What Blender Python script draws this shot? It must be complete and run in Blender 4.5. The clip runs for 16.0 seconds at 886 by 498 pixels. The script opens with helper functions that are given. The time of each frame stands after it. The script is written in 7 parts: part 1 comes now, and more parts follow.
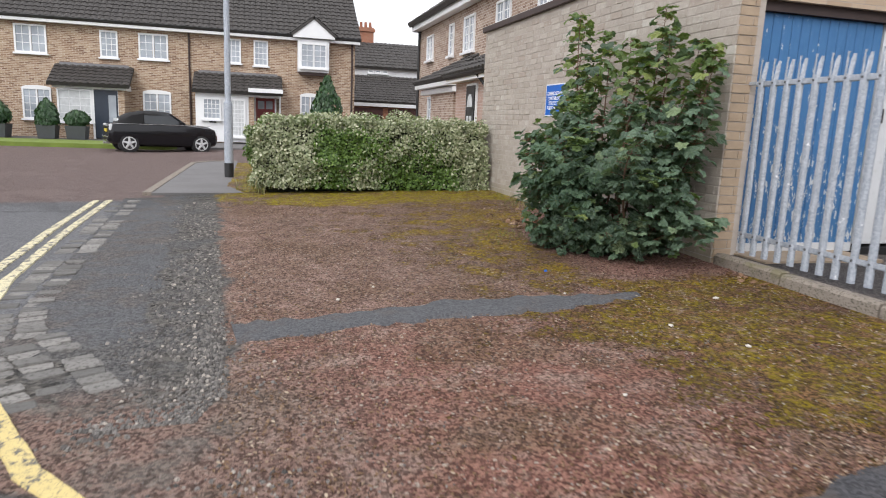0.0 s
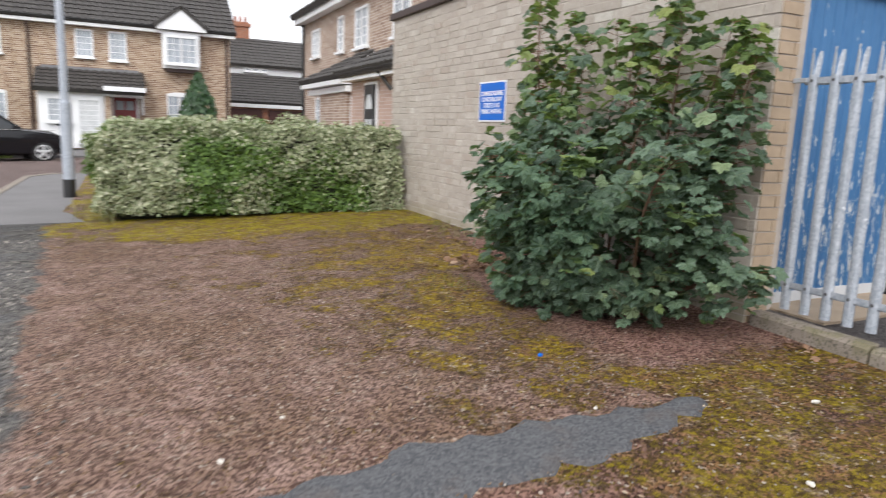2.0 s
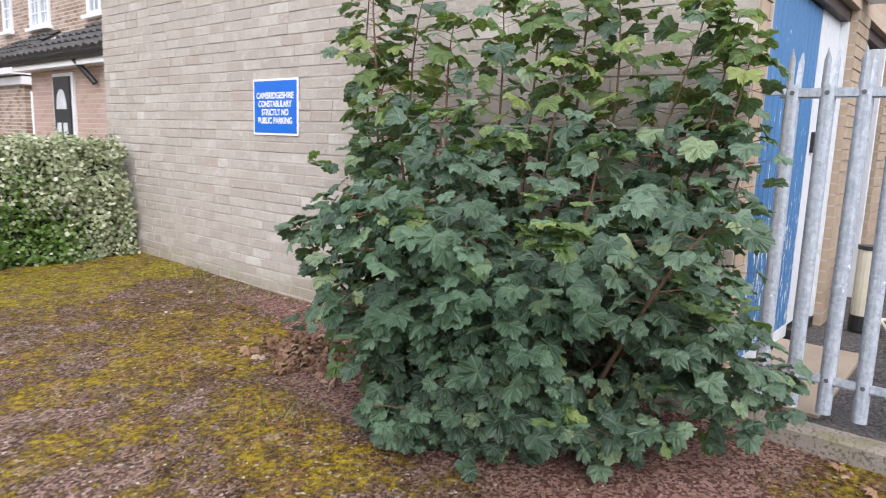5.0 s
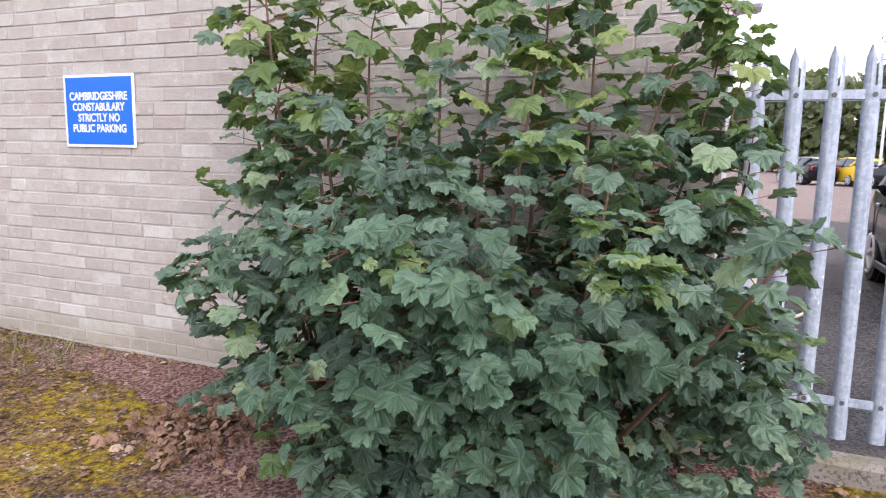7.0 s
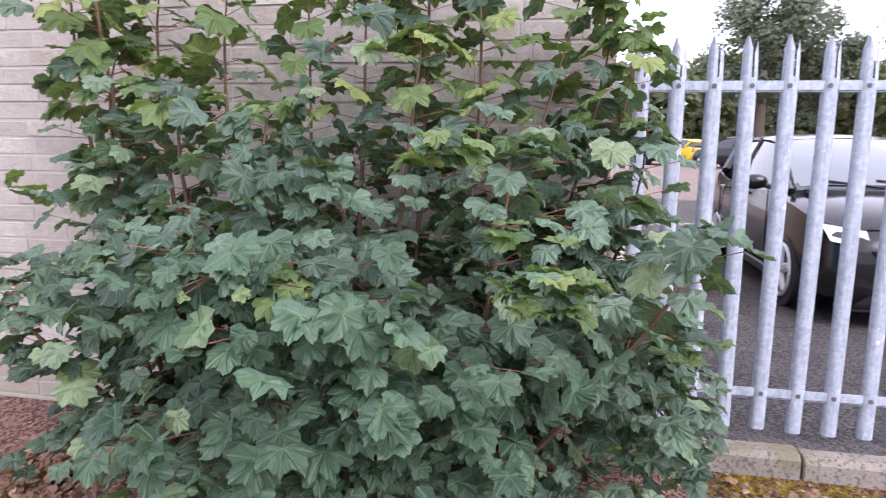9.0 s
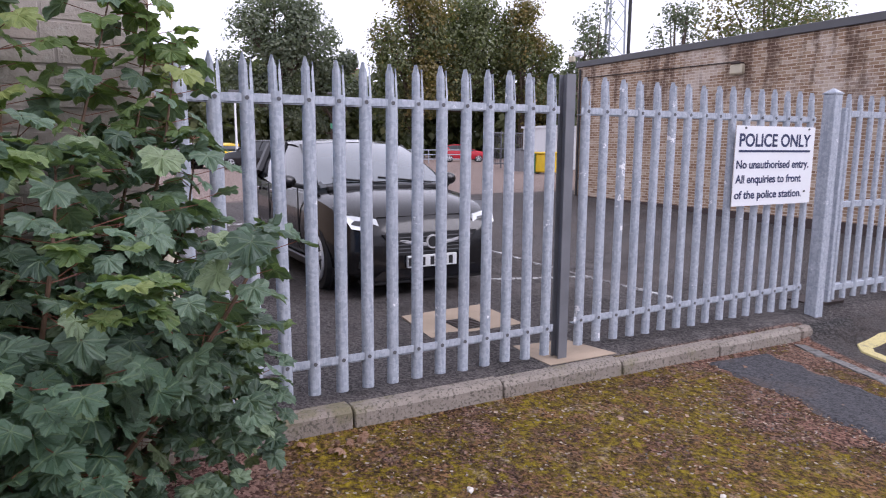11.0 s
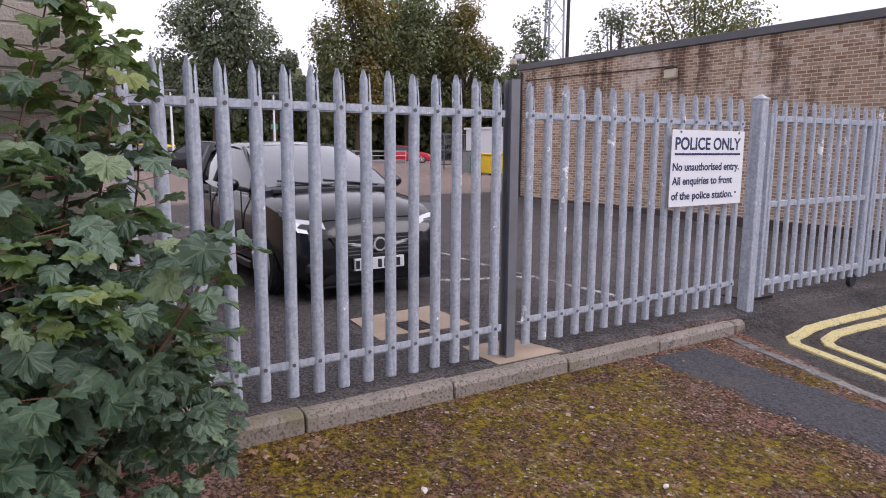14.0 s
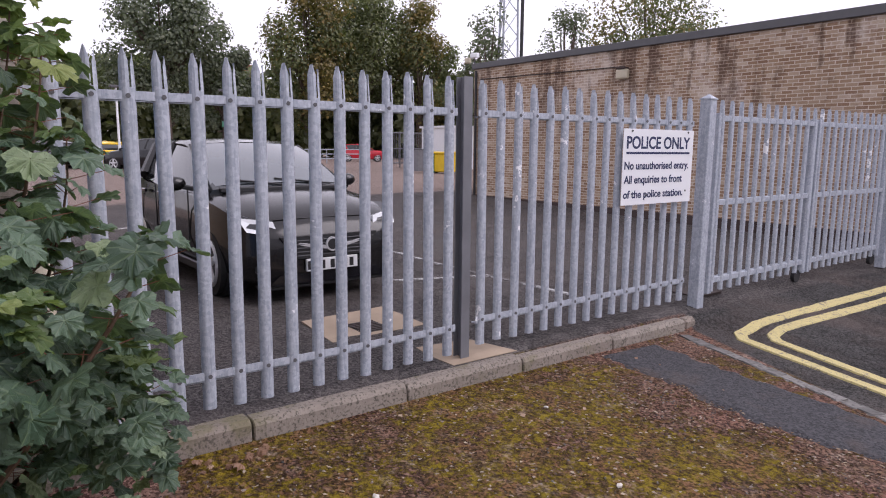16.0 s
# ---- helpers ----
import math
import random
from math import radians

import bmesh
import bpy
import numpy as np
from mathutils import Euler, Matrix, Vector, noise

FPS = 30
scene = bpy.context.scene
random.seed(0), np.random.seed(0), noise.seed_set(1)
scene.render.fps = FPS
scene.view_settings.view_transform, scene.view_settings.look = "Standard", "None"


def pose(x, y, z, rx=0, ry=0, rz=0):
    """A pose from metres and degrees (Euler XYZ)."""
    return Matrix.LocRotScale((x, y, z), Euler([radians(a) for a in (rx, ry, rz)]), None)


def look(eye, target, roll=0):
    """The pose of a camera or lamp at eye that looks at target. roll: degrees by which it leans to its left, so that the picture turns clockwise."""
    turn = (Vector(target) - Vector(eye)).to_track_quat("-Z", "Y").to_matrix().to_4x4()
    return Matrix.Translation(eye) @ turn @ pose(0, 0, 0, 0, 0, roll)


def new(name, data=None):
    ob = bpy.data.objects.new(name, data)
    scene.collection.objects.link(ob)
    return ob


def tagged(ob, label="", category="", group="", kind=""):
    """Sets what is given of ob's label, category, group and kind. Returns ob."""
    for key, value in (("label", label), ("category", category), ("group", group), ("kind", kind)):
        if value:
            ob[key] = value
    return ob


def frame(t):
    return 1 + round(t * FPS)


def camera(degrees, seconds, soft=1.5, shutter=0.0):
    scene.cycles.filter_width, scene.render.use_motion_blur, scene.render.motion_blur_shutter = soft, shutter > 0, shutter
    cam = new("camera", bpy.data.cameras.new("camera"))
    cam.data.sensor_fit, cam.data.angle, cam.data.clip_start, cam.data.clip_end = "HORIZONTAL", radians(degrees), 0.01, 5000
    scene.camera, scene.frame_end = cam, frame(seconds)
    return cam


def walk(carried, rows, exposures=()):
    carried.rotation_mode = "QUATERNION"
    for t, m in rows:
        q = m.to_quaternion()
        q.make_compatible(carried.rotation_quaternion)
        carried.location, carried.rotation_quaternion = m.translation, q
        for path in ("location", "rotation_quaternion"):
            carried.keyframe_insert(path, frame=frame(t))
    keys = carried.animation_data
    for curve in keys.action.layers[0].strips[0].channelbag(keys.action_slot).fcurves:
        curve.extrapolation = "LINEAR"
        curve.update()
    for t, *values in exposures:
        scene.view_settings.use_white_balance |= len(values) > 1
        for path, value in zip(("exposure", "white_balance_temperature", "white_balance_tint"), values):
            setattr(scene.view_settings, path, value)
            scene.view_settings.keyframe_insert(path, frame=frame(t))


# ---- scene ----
cam = camera(67.6, 16.0, 1.05, 0.4)
PATH = [
    (0, (0.466, 0.408, 1.212), (1.011, 2.298, 0.848), 2.4),
    (0.5, (0.487, 0.994, 1.226), (1.053, 2.877, 0.861), 2.5),
    (1, (0.565, 1.579, 1.244), (1.17, 3.451, 0.887), 2.6),
    (1.5, (0.64, 2.09, 1.227), (1.29, 3.947, 0.869), 2.5),
    (2, (0.727, 2.519, 1.274), (1.593, 4.288, 0.928), 2.3),
    (2.5, (0.741, 3.009, 1.348), (1.891, 4.609, 1.006), 2.3),
    (3, (0.799, 3.484, 1.367), (1.996, 5.049, 1.028), 1.8),
    (3.5, (0.86, 3.864, 1.379), (2.26, 5.254, 1.048), 1.5),
    (3.7, (0.909, 4.014, 1.383), (2.315, 5.398, 1.056), 1.2),
    (4, (1.012, 4.209, 1.427), (2.422, 5.588, 1.091), 1.7),
    (4.2, (1.062, 4.293, 1.417), (2.481, 5.662, 1.083), 1.7),
    (6.3, (1.502, 5.371, 1.459), (3.24, 6.303, 1.13), 1.8),
    (6.5, (1.512, 5.484, 1.458), (3.282, 6.355, 1.131), 1.5),
    (7, (1.468, 5.607, 1.417), (3.298, 6.362, 1.133), 1.1),
    (7.5, (1.462, 5.654, 1.452), (3.323, 6.318, 1.141), 0.6),
    (8, (1.565, 5.596, 1.441), (3.452, 6.175, 1.123), 0.2),
    (8.5, (1.648, 5.627, 1.45), (3.57, 6.074, 1.122), 0.7),
    (9, (1.724, 5.773, 1.461), (3.664, 6.136, 1.134), 0.7),
    (9.5, (1.712, 5.854, 1.476), (3.687, 5.829, 1.158), 0.8),
    (10, (1.612, 5.847, 1.515), (3.511, 5.312, 1.192), 0.7),
    (10.2, (1.573, 5.848, 1.474), (3.41, 5.113, 1.178), 0.2),
    (12.3, (1.527, 5.899, 1.499), (3.227, 4.891, 1.192), 0.2),
    (12.5, (1.532, 5.895, 1.505), (3.225, 4.875, 1.199), 0.1),
    (13, (1.539, 5.888, 1.5), (3.216, 4.843, 1.195), 0.2),
    (13.5, (1.527, 5.895, 1.502), (3.193, 4.831, 1.201), 0.3),
    (14, (1.523, 5.911, 1.492), (3.179, 4.831, 1.19), 0.3),
    (14.5, (1.547, 5.878, 1.482), (3.185, 4.772, 1.173), 0.3),
    (15, (1.552, 5.869, 1.483), (3.172, 4.736, 1.18), 0.4),
    (15.5, (1.561, 5.858, 1.492), (3.159, 4.695, 1.185), 0.6),
    (16, (1.564, 5.854, 1.488), (3.145, 4.667, 1.183), 0.5),
]
EXPOSURES = [(0.0, 0.58, 6400, 12), (1.5, 0.7, 6420, 11), (3.5, 0.93, 6300, 12), (6.5, 1.18, 6020, 18), (9.0, 1.36, 5900, 26), (9.6, 1.3, 5900, 26), (10.2, 0.86, 5900, 25), (12.5, 0.38, 6080, 25), (16.0, 0.24, 6250, 26)]
walk(cam, [(t, look(eye, target, roll)) for t, eye, target, roll in PATH], EXPOSURES)

# ---- world and sun: an overcast, late-summer sky ----
world = bpy.data.worlds.new("overcast_sky")
scene.world = world
world.use_nodes = True
wt = world.node_tree
wt.nodes.clear()
w_out = wt.nodes.new("ShaderNodeOutputWorld")
w_bg = wt.nodes.new("ShaderNodeBackground")
w_sky = wt.nodes.new("ShaderNodeTexSky")
w_sky.sky_type, w_sky.sun_disc = "NISHITA", False
w_sky.sun_elevation, w_sky.sun_rotation = radians(48), radians(200)
w_tc = wt.nodes.new("ShaderNodeTexCoord")
w_noise = wt.nodes.new("ShaderNodeTexNoise")
w_noise.inputs["Scale"].default_value, w_noise.inputs["Detail"].default_value = 2.2, 5
w_ramp = wt.nodes.new("ShaderNodeValToRGB")
w_ramp.color_ramp.elements[0].position, w_ramp.color_ramp.elements[0].color = 0.3, (7.6, 7.7, 8.0, 1)
w_ramp.color_ramp.elements[1].position, w_ramp.color_ramp.elements[1].color = 0.7, (9.3, 9.3, 9.4, 1)
w_mix = wt.nodes.new("ShaderNodeMix")
w_mix.data_type = "RGBA"
w_mix.inputs["Factor"].default_value = 0.9
wt.links.new(w_tc.outputs["Generated"], w_noise.inputs["Vector"])
wt.links.new(w_noise.outputs["Fac"], w_ramp.inputs["Fac"])
wt.links.new(w_sky.outputs["Color"], w_mix.inputs["A"])
wt.links.new(w_ramp.outputs["Color"], w_mix.inputs["B"])
wt.links.new(w_mix.outputs["Result"], w_bg.inputs["Color"])
w_bg.inputs["Strength"].default_value = 0.12
wt.links.new(w_bg.outputs["Background"], w_out.inputs["Surface"])
sun = new("sun", bpy.data.lights.new("sun", "SUN"))
sun.data.energy, sun.data.angle, sun.data.color = 1.4, radians(40), (1.0, 0.97, 0.92)
sun.matrix_world = look((-14, -17, 20), (0, 0, 0))


# ---- node helpers ----
class Nodes:
    """Short names for shader nodes in one material."""

    def __init__(self, name):
        self.mat = bpy.data.materials.new(name)
        self.mat.use_nodes = True
        self.tree = self.mat.node_tree
        self.tree.nodes.clear()
        self.out = self.tree.nodes.new("ShaderNodeOutputMaterial")
        self.geo = self.tree.nodes.new("ShaderNodeNewGeometry")
        self.pos = self.geo.outputs["Position"]
        self.island = self.geo.outputs["Random Per Island"]

    def put(self, socket, value):
        if isinstance(value, bpy.types.NodeSocket):
            self.tree.links.new(value, socket)
        elif isinstance(value, (tuple, list)) and len(value) == 3 and socket.type == "RGBA":
            socket.default_value = (*value, 1)
        else:
            socket.default_value = value

    def math(self, op, a, b=0.0, c=0.0, clamp=False):
        n = self.tree.nodes.new("ShaderNodeMath")
        n.operation, n.use_clamp = op, clamp
        for i, v in enumerate((a, b, c)):
            self.put(n.inputs[i], v)
        return n.outputs[0]

    def step(self, a, lo, hi):
        n = self.tree.nodes.new("ShaderNodeMapRange")
        n.interpolation_type = "SMOOTHSTEP"
        self.put(n.inputs["Value"], a)
        self.put(n.inputs["From Min"], lo)
        self.put(n.inputs["From Max"], hi)
        return n.outputs[0]

    def split(self, v):
        n = self.tree.nodes.new("ShaderNodeSeparateXYZ")
        self.put(n.inputs[0], v)
        return n.outputs

    def join(self, x, y, z):
        n = self.tree.nodes.new("ShaderNodeCombineXYZ")
        for i, v in enumerate((x, y, z)):
            self.put(n.inputs[i], v)
        return n.outputs[0]

    def vadd(self, a, b, op="ADD"):
        n = self.tree.nodes.new("ShaderNodeVectorMath")
        n.operation = op
        self.put(n.inputs[0], a)
        self.put(n.inputs[1], b)
        return n.outputs[0]

    def noise(self, scale, detail=3, rough=0.55, vec=None, colour=False):
        n = self.tree.nodes.new("ShaderNodeTexNoise")
        self.put(n.inputs["Vector"], vec or self.pos)
        self.put(n.inputs["Scale"], scale)
        n.inputs["Detail"].default_value, n.inputs["Roughness"].default_value = detail, rough
        return n.outputs["Color" if colour else "Fac"]

    def cells(self, scale, vec=None, out="Color", feature="F1"):
        n = self.tree.nodes.new("ShaderNodeTexVoronoi")
        n.feature = feature
        self.put(n.inputs["Vector"], vec or self.pos)
        self.put(n.inputs["Scale"], scale)
        return n.outputs[out]

    def mix(self, f, a, b, blend="MIX"):
        n = self.tree.nodes.new("ShaderNodeMix")
        n.data_type, n.blend_type = "RGBA", blend
        self.put(n.inputs["Factor"], f)
        self.put(n.inputs["A"], a)
        self.put(n.inputs["B"], b)
        return n.outputs["Result"]

    def bump(self, height, strength=0.5, distance=0.01):
        n = self.tree.nodes.new("ShaderNodeBump")
        self.put(n.inputs["Height"], height)
        n.inputs["Strength"].default_value, n.inputs["Distance"].default_value = strength, distance
        return n.outputs[0]

    def done(self, colour, rough=0.8, metal=0.0, normal=None, **more):
        n = self.tree.nodes.new("ShaderNodeBsdfPrincipled")
        self.put(n.inputs["Base Color"], colour)
        self.put(n.inputs["Roughness"], rough)
        self.put(n.inputs["Metallic"], metal)
        if normal is not None:
            self.put(n.inputs["Normal"], normal)
        for key, v in more.items():
            self.put(n.inputs[key.replace("_", " ")], v)
        self.tree.links.new(n.outputs[0], self.out.inputs["Surface"])
        return self.mat


def plain(name, c, rough=0.7, metal=0.0, vary=0.12, scale=6.0, bump=0.15, grain=90.0, dirt=None, **more):
    """A surface of one colour with large and fine variation."""
    n = Nodes(name)
    big = n.noise(scale, 4)
    fine = n.noise(grain, 2)
    dark = tuple(v * (1 - 2 * vary) for v in c)
    light = tuple(min(1, v * (1 + 1.5 * vary)) for v in c)
    col = n.mix(big, dark, light)
    col = n.mix(n.math("MULTIPLY", fine, 0.35), col, tuple(v * 0.7 for v in c))
    if dirt:
        col = n.mix(n.math("MULTIPLY", n.step(n.noise(scale * 2.3, 5, 0.7), 0.55, 0.75), 0.7), col, dirt)
    return n.done(col, rough, metal, n.bump(fine, bump, 0.004), **more)


def brickwork(name, axis, bricks, mortar, length=0.225, course=0.075, joint=0.01, stain=0.0, wild=0.5):
    """Brick courses for walls that stay far off, laid along x or y."""
    n = Nodes(name)
    x, y, z = n.split(n.pos)
    along = x if axis == "x" else y
    wob = n.math("MULTIPLY", n.math("SUBTRACT", n.noise(9, 2), 0.5), 0.008)
    vec = n.join(along, n.math("ADD", z, wob), 0.0)
    b = n.tree.nodes.new("ShaderNodeTexBrick")
    n.put(b.inputs["Vector"], vec)
    n.put(b.inputs["Color1"], (0, 0, 0))
    n.put(b.inputs["Color2"], (1, 1, 1))
    n.put(b.inputs["Mortar"], (0.5, 0.5, 0.5))
    for key, v in (("Scale", 1.0), ("Mortar Size", joint / 2), ("Mortar Smooth", 0.2), ("Bias", 0.0), ("Brick Width", length), ("Row Height", course)):
        b.inputs[key].default_value = v
    r = n.tree.nodes.new("ShaderNodeValToRGB")
    while len(r.color_ramp.elements) < len(bricks):
        r.color_ramp.elements.new(0.5)
    for i, c in enumerate(bricks):
        r.color_ramp.elements[i].position = i / (len(bricks) - 1)
        r.color_ramp.elements[i].color = (*c, 1)
    n.put(r.inputs["Fac"], b.outputs["Color"])
    col = n.mix(n.math("MULTIPLY", n.noise(45, 3), wild), r.outputs["Color"], bricks[0])
    col = n.mix(b.outputs["Fac"], col, mortar)
    col = n.mix(n.math("MULTIPLY", n.noise(0.7, 4), 0.4), col, tuple(v * 0.6 for v in bricks[0]))
    if stain:
        streak = n.noise(1.0, 4, 0.6, n.join(n.math("MULTIPLY", along, 1.7), n.math("MULTIPLY", z, 0.2), 3.0))
        high = n.step(z, 0.6, 3.6)
        # lime bloom, then wet dark runs from the coping
        bloom = n.math("MULTIPLY", n.step(n.noise(0.8, 6, 0.75), 0.5, 0.66), n.step(z, 1.4, 2.6))
        col = n.mix(n.math("MULTIPLY", bloom, 0.6), col, (0.68, 0.6, 0.53))
        wet = n.math("MULTIPLY", n.step(n.math("ADD", streak, n.math("MULTIPLY", n.math("SUBTRACT", n.noise(5, 6, 0.75), 0.5), 0.4)), 0.47, 0.6), high)
        dark = n.mix(b.outputs["Fac"], (0.085, 0.046, 0.03), (0.24, 0.17, 0.12))
        col = n.mix(n.math("MULTIPLY", wet, stain), col, dark)
    height = n.math("SUBTRACT", n.math("MULTIPLY", n.noise(60, 3), 0.3), b.outputs["Fac"])
    return n.done(col, 0.88, 0, n.bump(height, 0.6, 0.008))


M = {}
M["render_white"] = plain("white_paint", (0.75, 0.76, 0.77), 0.5, vary=0.04, dirt=(0.5, 0.5, 0.47))
M["upvc"] = plain("white_upvc", (0.82, 0.83, 0.84), 0.3, vary=0.02)
M["house_brick_x"] = brickwork("buff_brown_brick_x", "x", [(0.2, 0.115, 0.072), (0.37, 0.24, 0.155), (0.5, 0.36, 0.24), (0.62, 0.49, 0.36)], (0.68, 0.6, 0.5), joint=0.016, wild=0.6)
M["house_brick_y"] = brickwork("buff_brown_brick_y", "y", [(0.22, 0.135, 0.095), (0.38, 0.265, 0.2), (0.5, 0.38, 0.3), (0.6, 0.49, 0.4)], (0.66, 0.6, 0.53), joint=0.016, wild=0.6)
M["pink_brick_x"] = brickwork("pink_brick_x", "x", [(0.4, 0.27, 0.22), (0.52, 0.38, 0.32)], (0.55, 0.49, 0.44))
M["pink_brick_y"] = brickwork("pink_brick_y", "y", [(0.4, 0.27, 0.22), (0.52, 0.38, 0.32)], (0.55, 0.49, 0.44))
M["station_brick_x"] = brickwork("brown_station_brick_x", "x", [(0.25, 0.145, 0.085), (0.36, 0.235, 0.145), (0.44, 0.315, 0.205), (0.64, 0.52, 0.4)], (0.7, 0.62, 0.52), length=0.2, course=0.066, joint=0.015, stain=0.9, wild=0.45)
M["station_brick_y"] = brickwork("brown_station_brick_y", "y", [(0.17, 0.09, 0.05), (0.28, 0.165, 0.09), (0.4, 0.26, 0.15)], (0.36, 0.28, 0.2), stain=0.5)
M["buff_brick_x"] = brickwork("buff_brick_x", "x", [(0.42, 0.31, 0.22), (0.5, 0.39, 0.28), (0.56, 0.44, 0.33)], (0.42, 0.36, 0.3), 0.29, 0.083)
M["red_brick"] = brickwork("red_brick", "x", [(0.3, 0.12, 0.07), (0.42, 0.2, 0.12)], (0.36, 0.27, 0.22))
M["slate"] = plain("dark_roof_tile", (0.055, 0.05, 0.047), 0.75, vary=0.35, scale=4.5, dirt=(0.19, 0.175, 0.145))
M["slate_pale"] = plain("weathered_lead", (0.2, 0.2, 0.21), 0.6, vary=0.2)
M["black_plastic"] = plain("black_plastic", (0.02, 0.02, 0.021), 0.45)
M["dark_trim"] = plain("dark_brown_capping", (0.05, 0.03, 0.026), 0.6, vary=0.2)
M["grey_trim"] = plain("grey_metal_capping", (0.1, 0.1, 0.105), 0.55)
M["glass"] = plain("window_glass", (0.4, 0.44, 0.49), 0.08, vary=0.4, scale=1.1, bump=0.0)
M["curtain"] = plain("net_curtain", (0.6, 0.62, 0.63), 0.6, vary=0.25, scale=5)
M["red_paint"] = plain("red_door_paint", (0.22, 0.02, 0.022), 0.35)
M["navy_paint"] = plain("navy_door_paint", (0.025, 0.035, 0.055), 0.35)
M["black_paint"] = plain("black_door_paint", (0.015, 0.017, 0.02), 0.3)
M["brown_paint"] = plain("brown_garage_paint", (0.07, 0.022, 0.018), 0.5)
M["terracotta"] = plain("terracotta", (0.3, 0.12, 0.07), 0.8)
M["planter"] = plain("grey_planter", (0.06, 0.065, 0.07), 0.6)
M["steel_dark"] = plain("dark_steel_post", (0.17, 0.175, 0.19), 0.5, 0.2, vary=0.2)
M["yellow_bin"] = plain("yellow_plastic", (0.75, 0.5, 0.01), 0.4)
M["green_bin"] = plain("green_plastic", (0.05, 0.22, 0.13), 0.4)
M["cream"] = plain("cream_metal", (0.6, 0.54, 0.4), 0.5)
M["iron"] = plain("cast_iron", (0.06, 0.045, 0.04), 0.6, 0.5)
M["wood_white"] = plain("white_door_paint", (0.66, 0.68, 0.7), 0.5, vary=0.06, dirt=(0.4, 0.4, 0.38))
M["concrete_pad"] = plain("sandy_concrete", (0.36, 0.28, 0.2), 0.9, vary=0.2, scale=3, bump=0.5, dirt=(0.2, 0.16, 0.12))
M["rubber"] = plain("tyre_rubber", (0.018, 0.018, 0.019), 0.8)
M["alloy"] = plain("silver_alloy", (0.66, 0.67, 0.68), 0.35, 0.25)
M["bark"] = plain("bark", (0.1, 0.075, 0.055), 0.9, vary=0.3, scale=12, bump=0.6)
M["stem"] = plain("sycamore_stem", (0.13, 0.075, 0.045), 0.7, vary=0.3, scale=14)
M["sign_white"] = plain("sign_white", (0.8, 0.81, 0.83), 0.35, vary=0.03)
M["sign_blue"] = plain("sign_blue", (0.0, 0.125, 0.56), 0.35, vary=0.05)
M["sign_navy"] = plain("sign_navy", (0.012, 0.024, 0.09), 0.4)
M["plate_white"] = plain("plate_white", (0.75, 0.76, 0.76), 0.35)
M["plate_yellow"] = plain("plate_yellow", (0.7, 0.55, 0.06), 0.35)
M["soil"] = plain("dark_soil", (0.06, 0.035, 0.028), 0.95, vary=0.3, bump=0.6)


def galvanised():
    n = Nodes("galvanised_steel")
    sp = n.cells(60)
    grey = n.mix(n.math("MULTIPLY", n.split(sp)[0], 0.7), (0.33, 0.365, 0.415), (0.53, 0.56, 0.61))
    x, y, z = n.split(n.pos)
    streak = n.noise(1.0, 6, 0.75, n.join(n.math("MULTIPLY", x, 60.0), n.math("MULTIPLY", y, 60.0), n.math("MULTIPLY", z, 7.0)))
    col = n.mix(n.math("MULTIPLY", n.step(streak, 0.42, 0.68), 0.6), grey, (0.22, 0.25, 0.3))
    col = n.mix(n.math("MULTIPLY", n.step(n.noise(22, 6, 0.75), 0.54, 0.7), 0.5), col, (0.6, 0.63, 0.67))
    chalk = n.step(n.noise(4.5, 5, 0.72), 0.645, 0.67)
    col = n.mix(chalk, col, (0.78, 0.79, 0.8))
    return n.done(col, n.math("MULTIPLY_ADD", n.noise(20), 0.25, 0.5), 0.2, n.bump(n.noise(70), 0.15, 0.003))


M["galv"] = galvanised()


def kerbstone():
    n = Nodes("weathered_kerb_concrete")
    obj = n.tree.nodes.new("ShaderNodeObjectInfo")
    col = n.mix(n.noise(7, 5, 0.7), (0.13, 0.11, 0.09), (0.34, 0.3, 0.255))
    col = n.mix(n.math("MULTIPLY", obj.outputs["Random"], 0.4), col, (0.22, 0.175, 0.14))
    col = n.mix(n.step(n.noise(60, 3), 0.5, 0.65), col, (0.1, 0.088, 0.07))
    col = n.mix(n.math("MULTIPLY", n.step(n.noise(3.3, 4, 0.6), 0.55, 0.7), 0.6), col, (0.13, 0.12, 0.05))
    return n.done(col, 0.9, 0, n.bump(n.noise(55, 4), 0.6, 0.008))


M["kerb"] = kerbstone()


def sett_stone():
    n = Nodes("worn_granite_sett")
    obj = n.tree.nodes.new("ShaderNodeObjectInfo")
    col = n.mix(obj.outputs["Random"], (0.09, 0.087, 0.082), (0.22, 0.21, 0.195))
    col = n.mix(n.step(n.noise(40, 4), 0.45, 0.7), col, (0.08, 0.075, 0.068))
    return n.done(col, 0.8, 0, n.bump(n.noise(50, 4), 0.5, 0.008))


M["sett"] = sett_stone()


def road_paint(name, c, under, keep=0.60):
    n = Nodes(name)
    worn = n.step(n.math("ADD", n.noise(16, 6, 0.75), n.math("MULTIPLY", n.noise(2.0), 0.2)), keep, keep + 0.08)
    crack = n.math("LESS_THAN", n.cells(9, out="Distance", feature="DISTANCE_TO_EDGE", vec=n.vadd(n.pos, n.noise(6, 3, colour=True))), 0.014)
    col = n.mix(n.math("MULTIPLY", n.noise(30, 3), 0.5), c, tuple(v * 0.72 for v in c))
    col = n.mix(n.math("MAXIMUM", worn, crack), col, under)
    return n.done(col, 0.75, 0, n.bump(n.noise(120, 3), 0.4, 0.004))


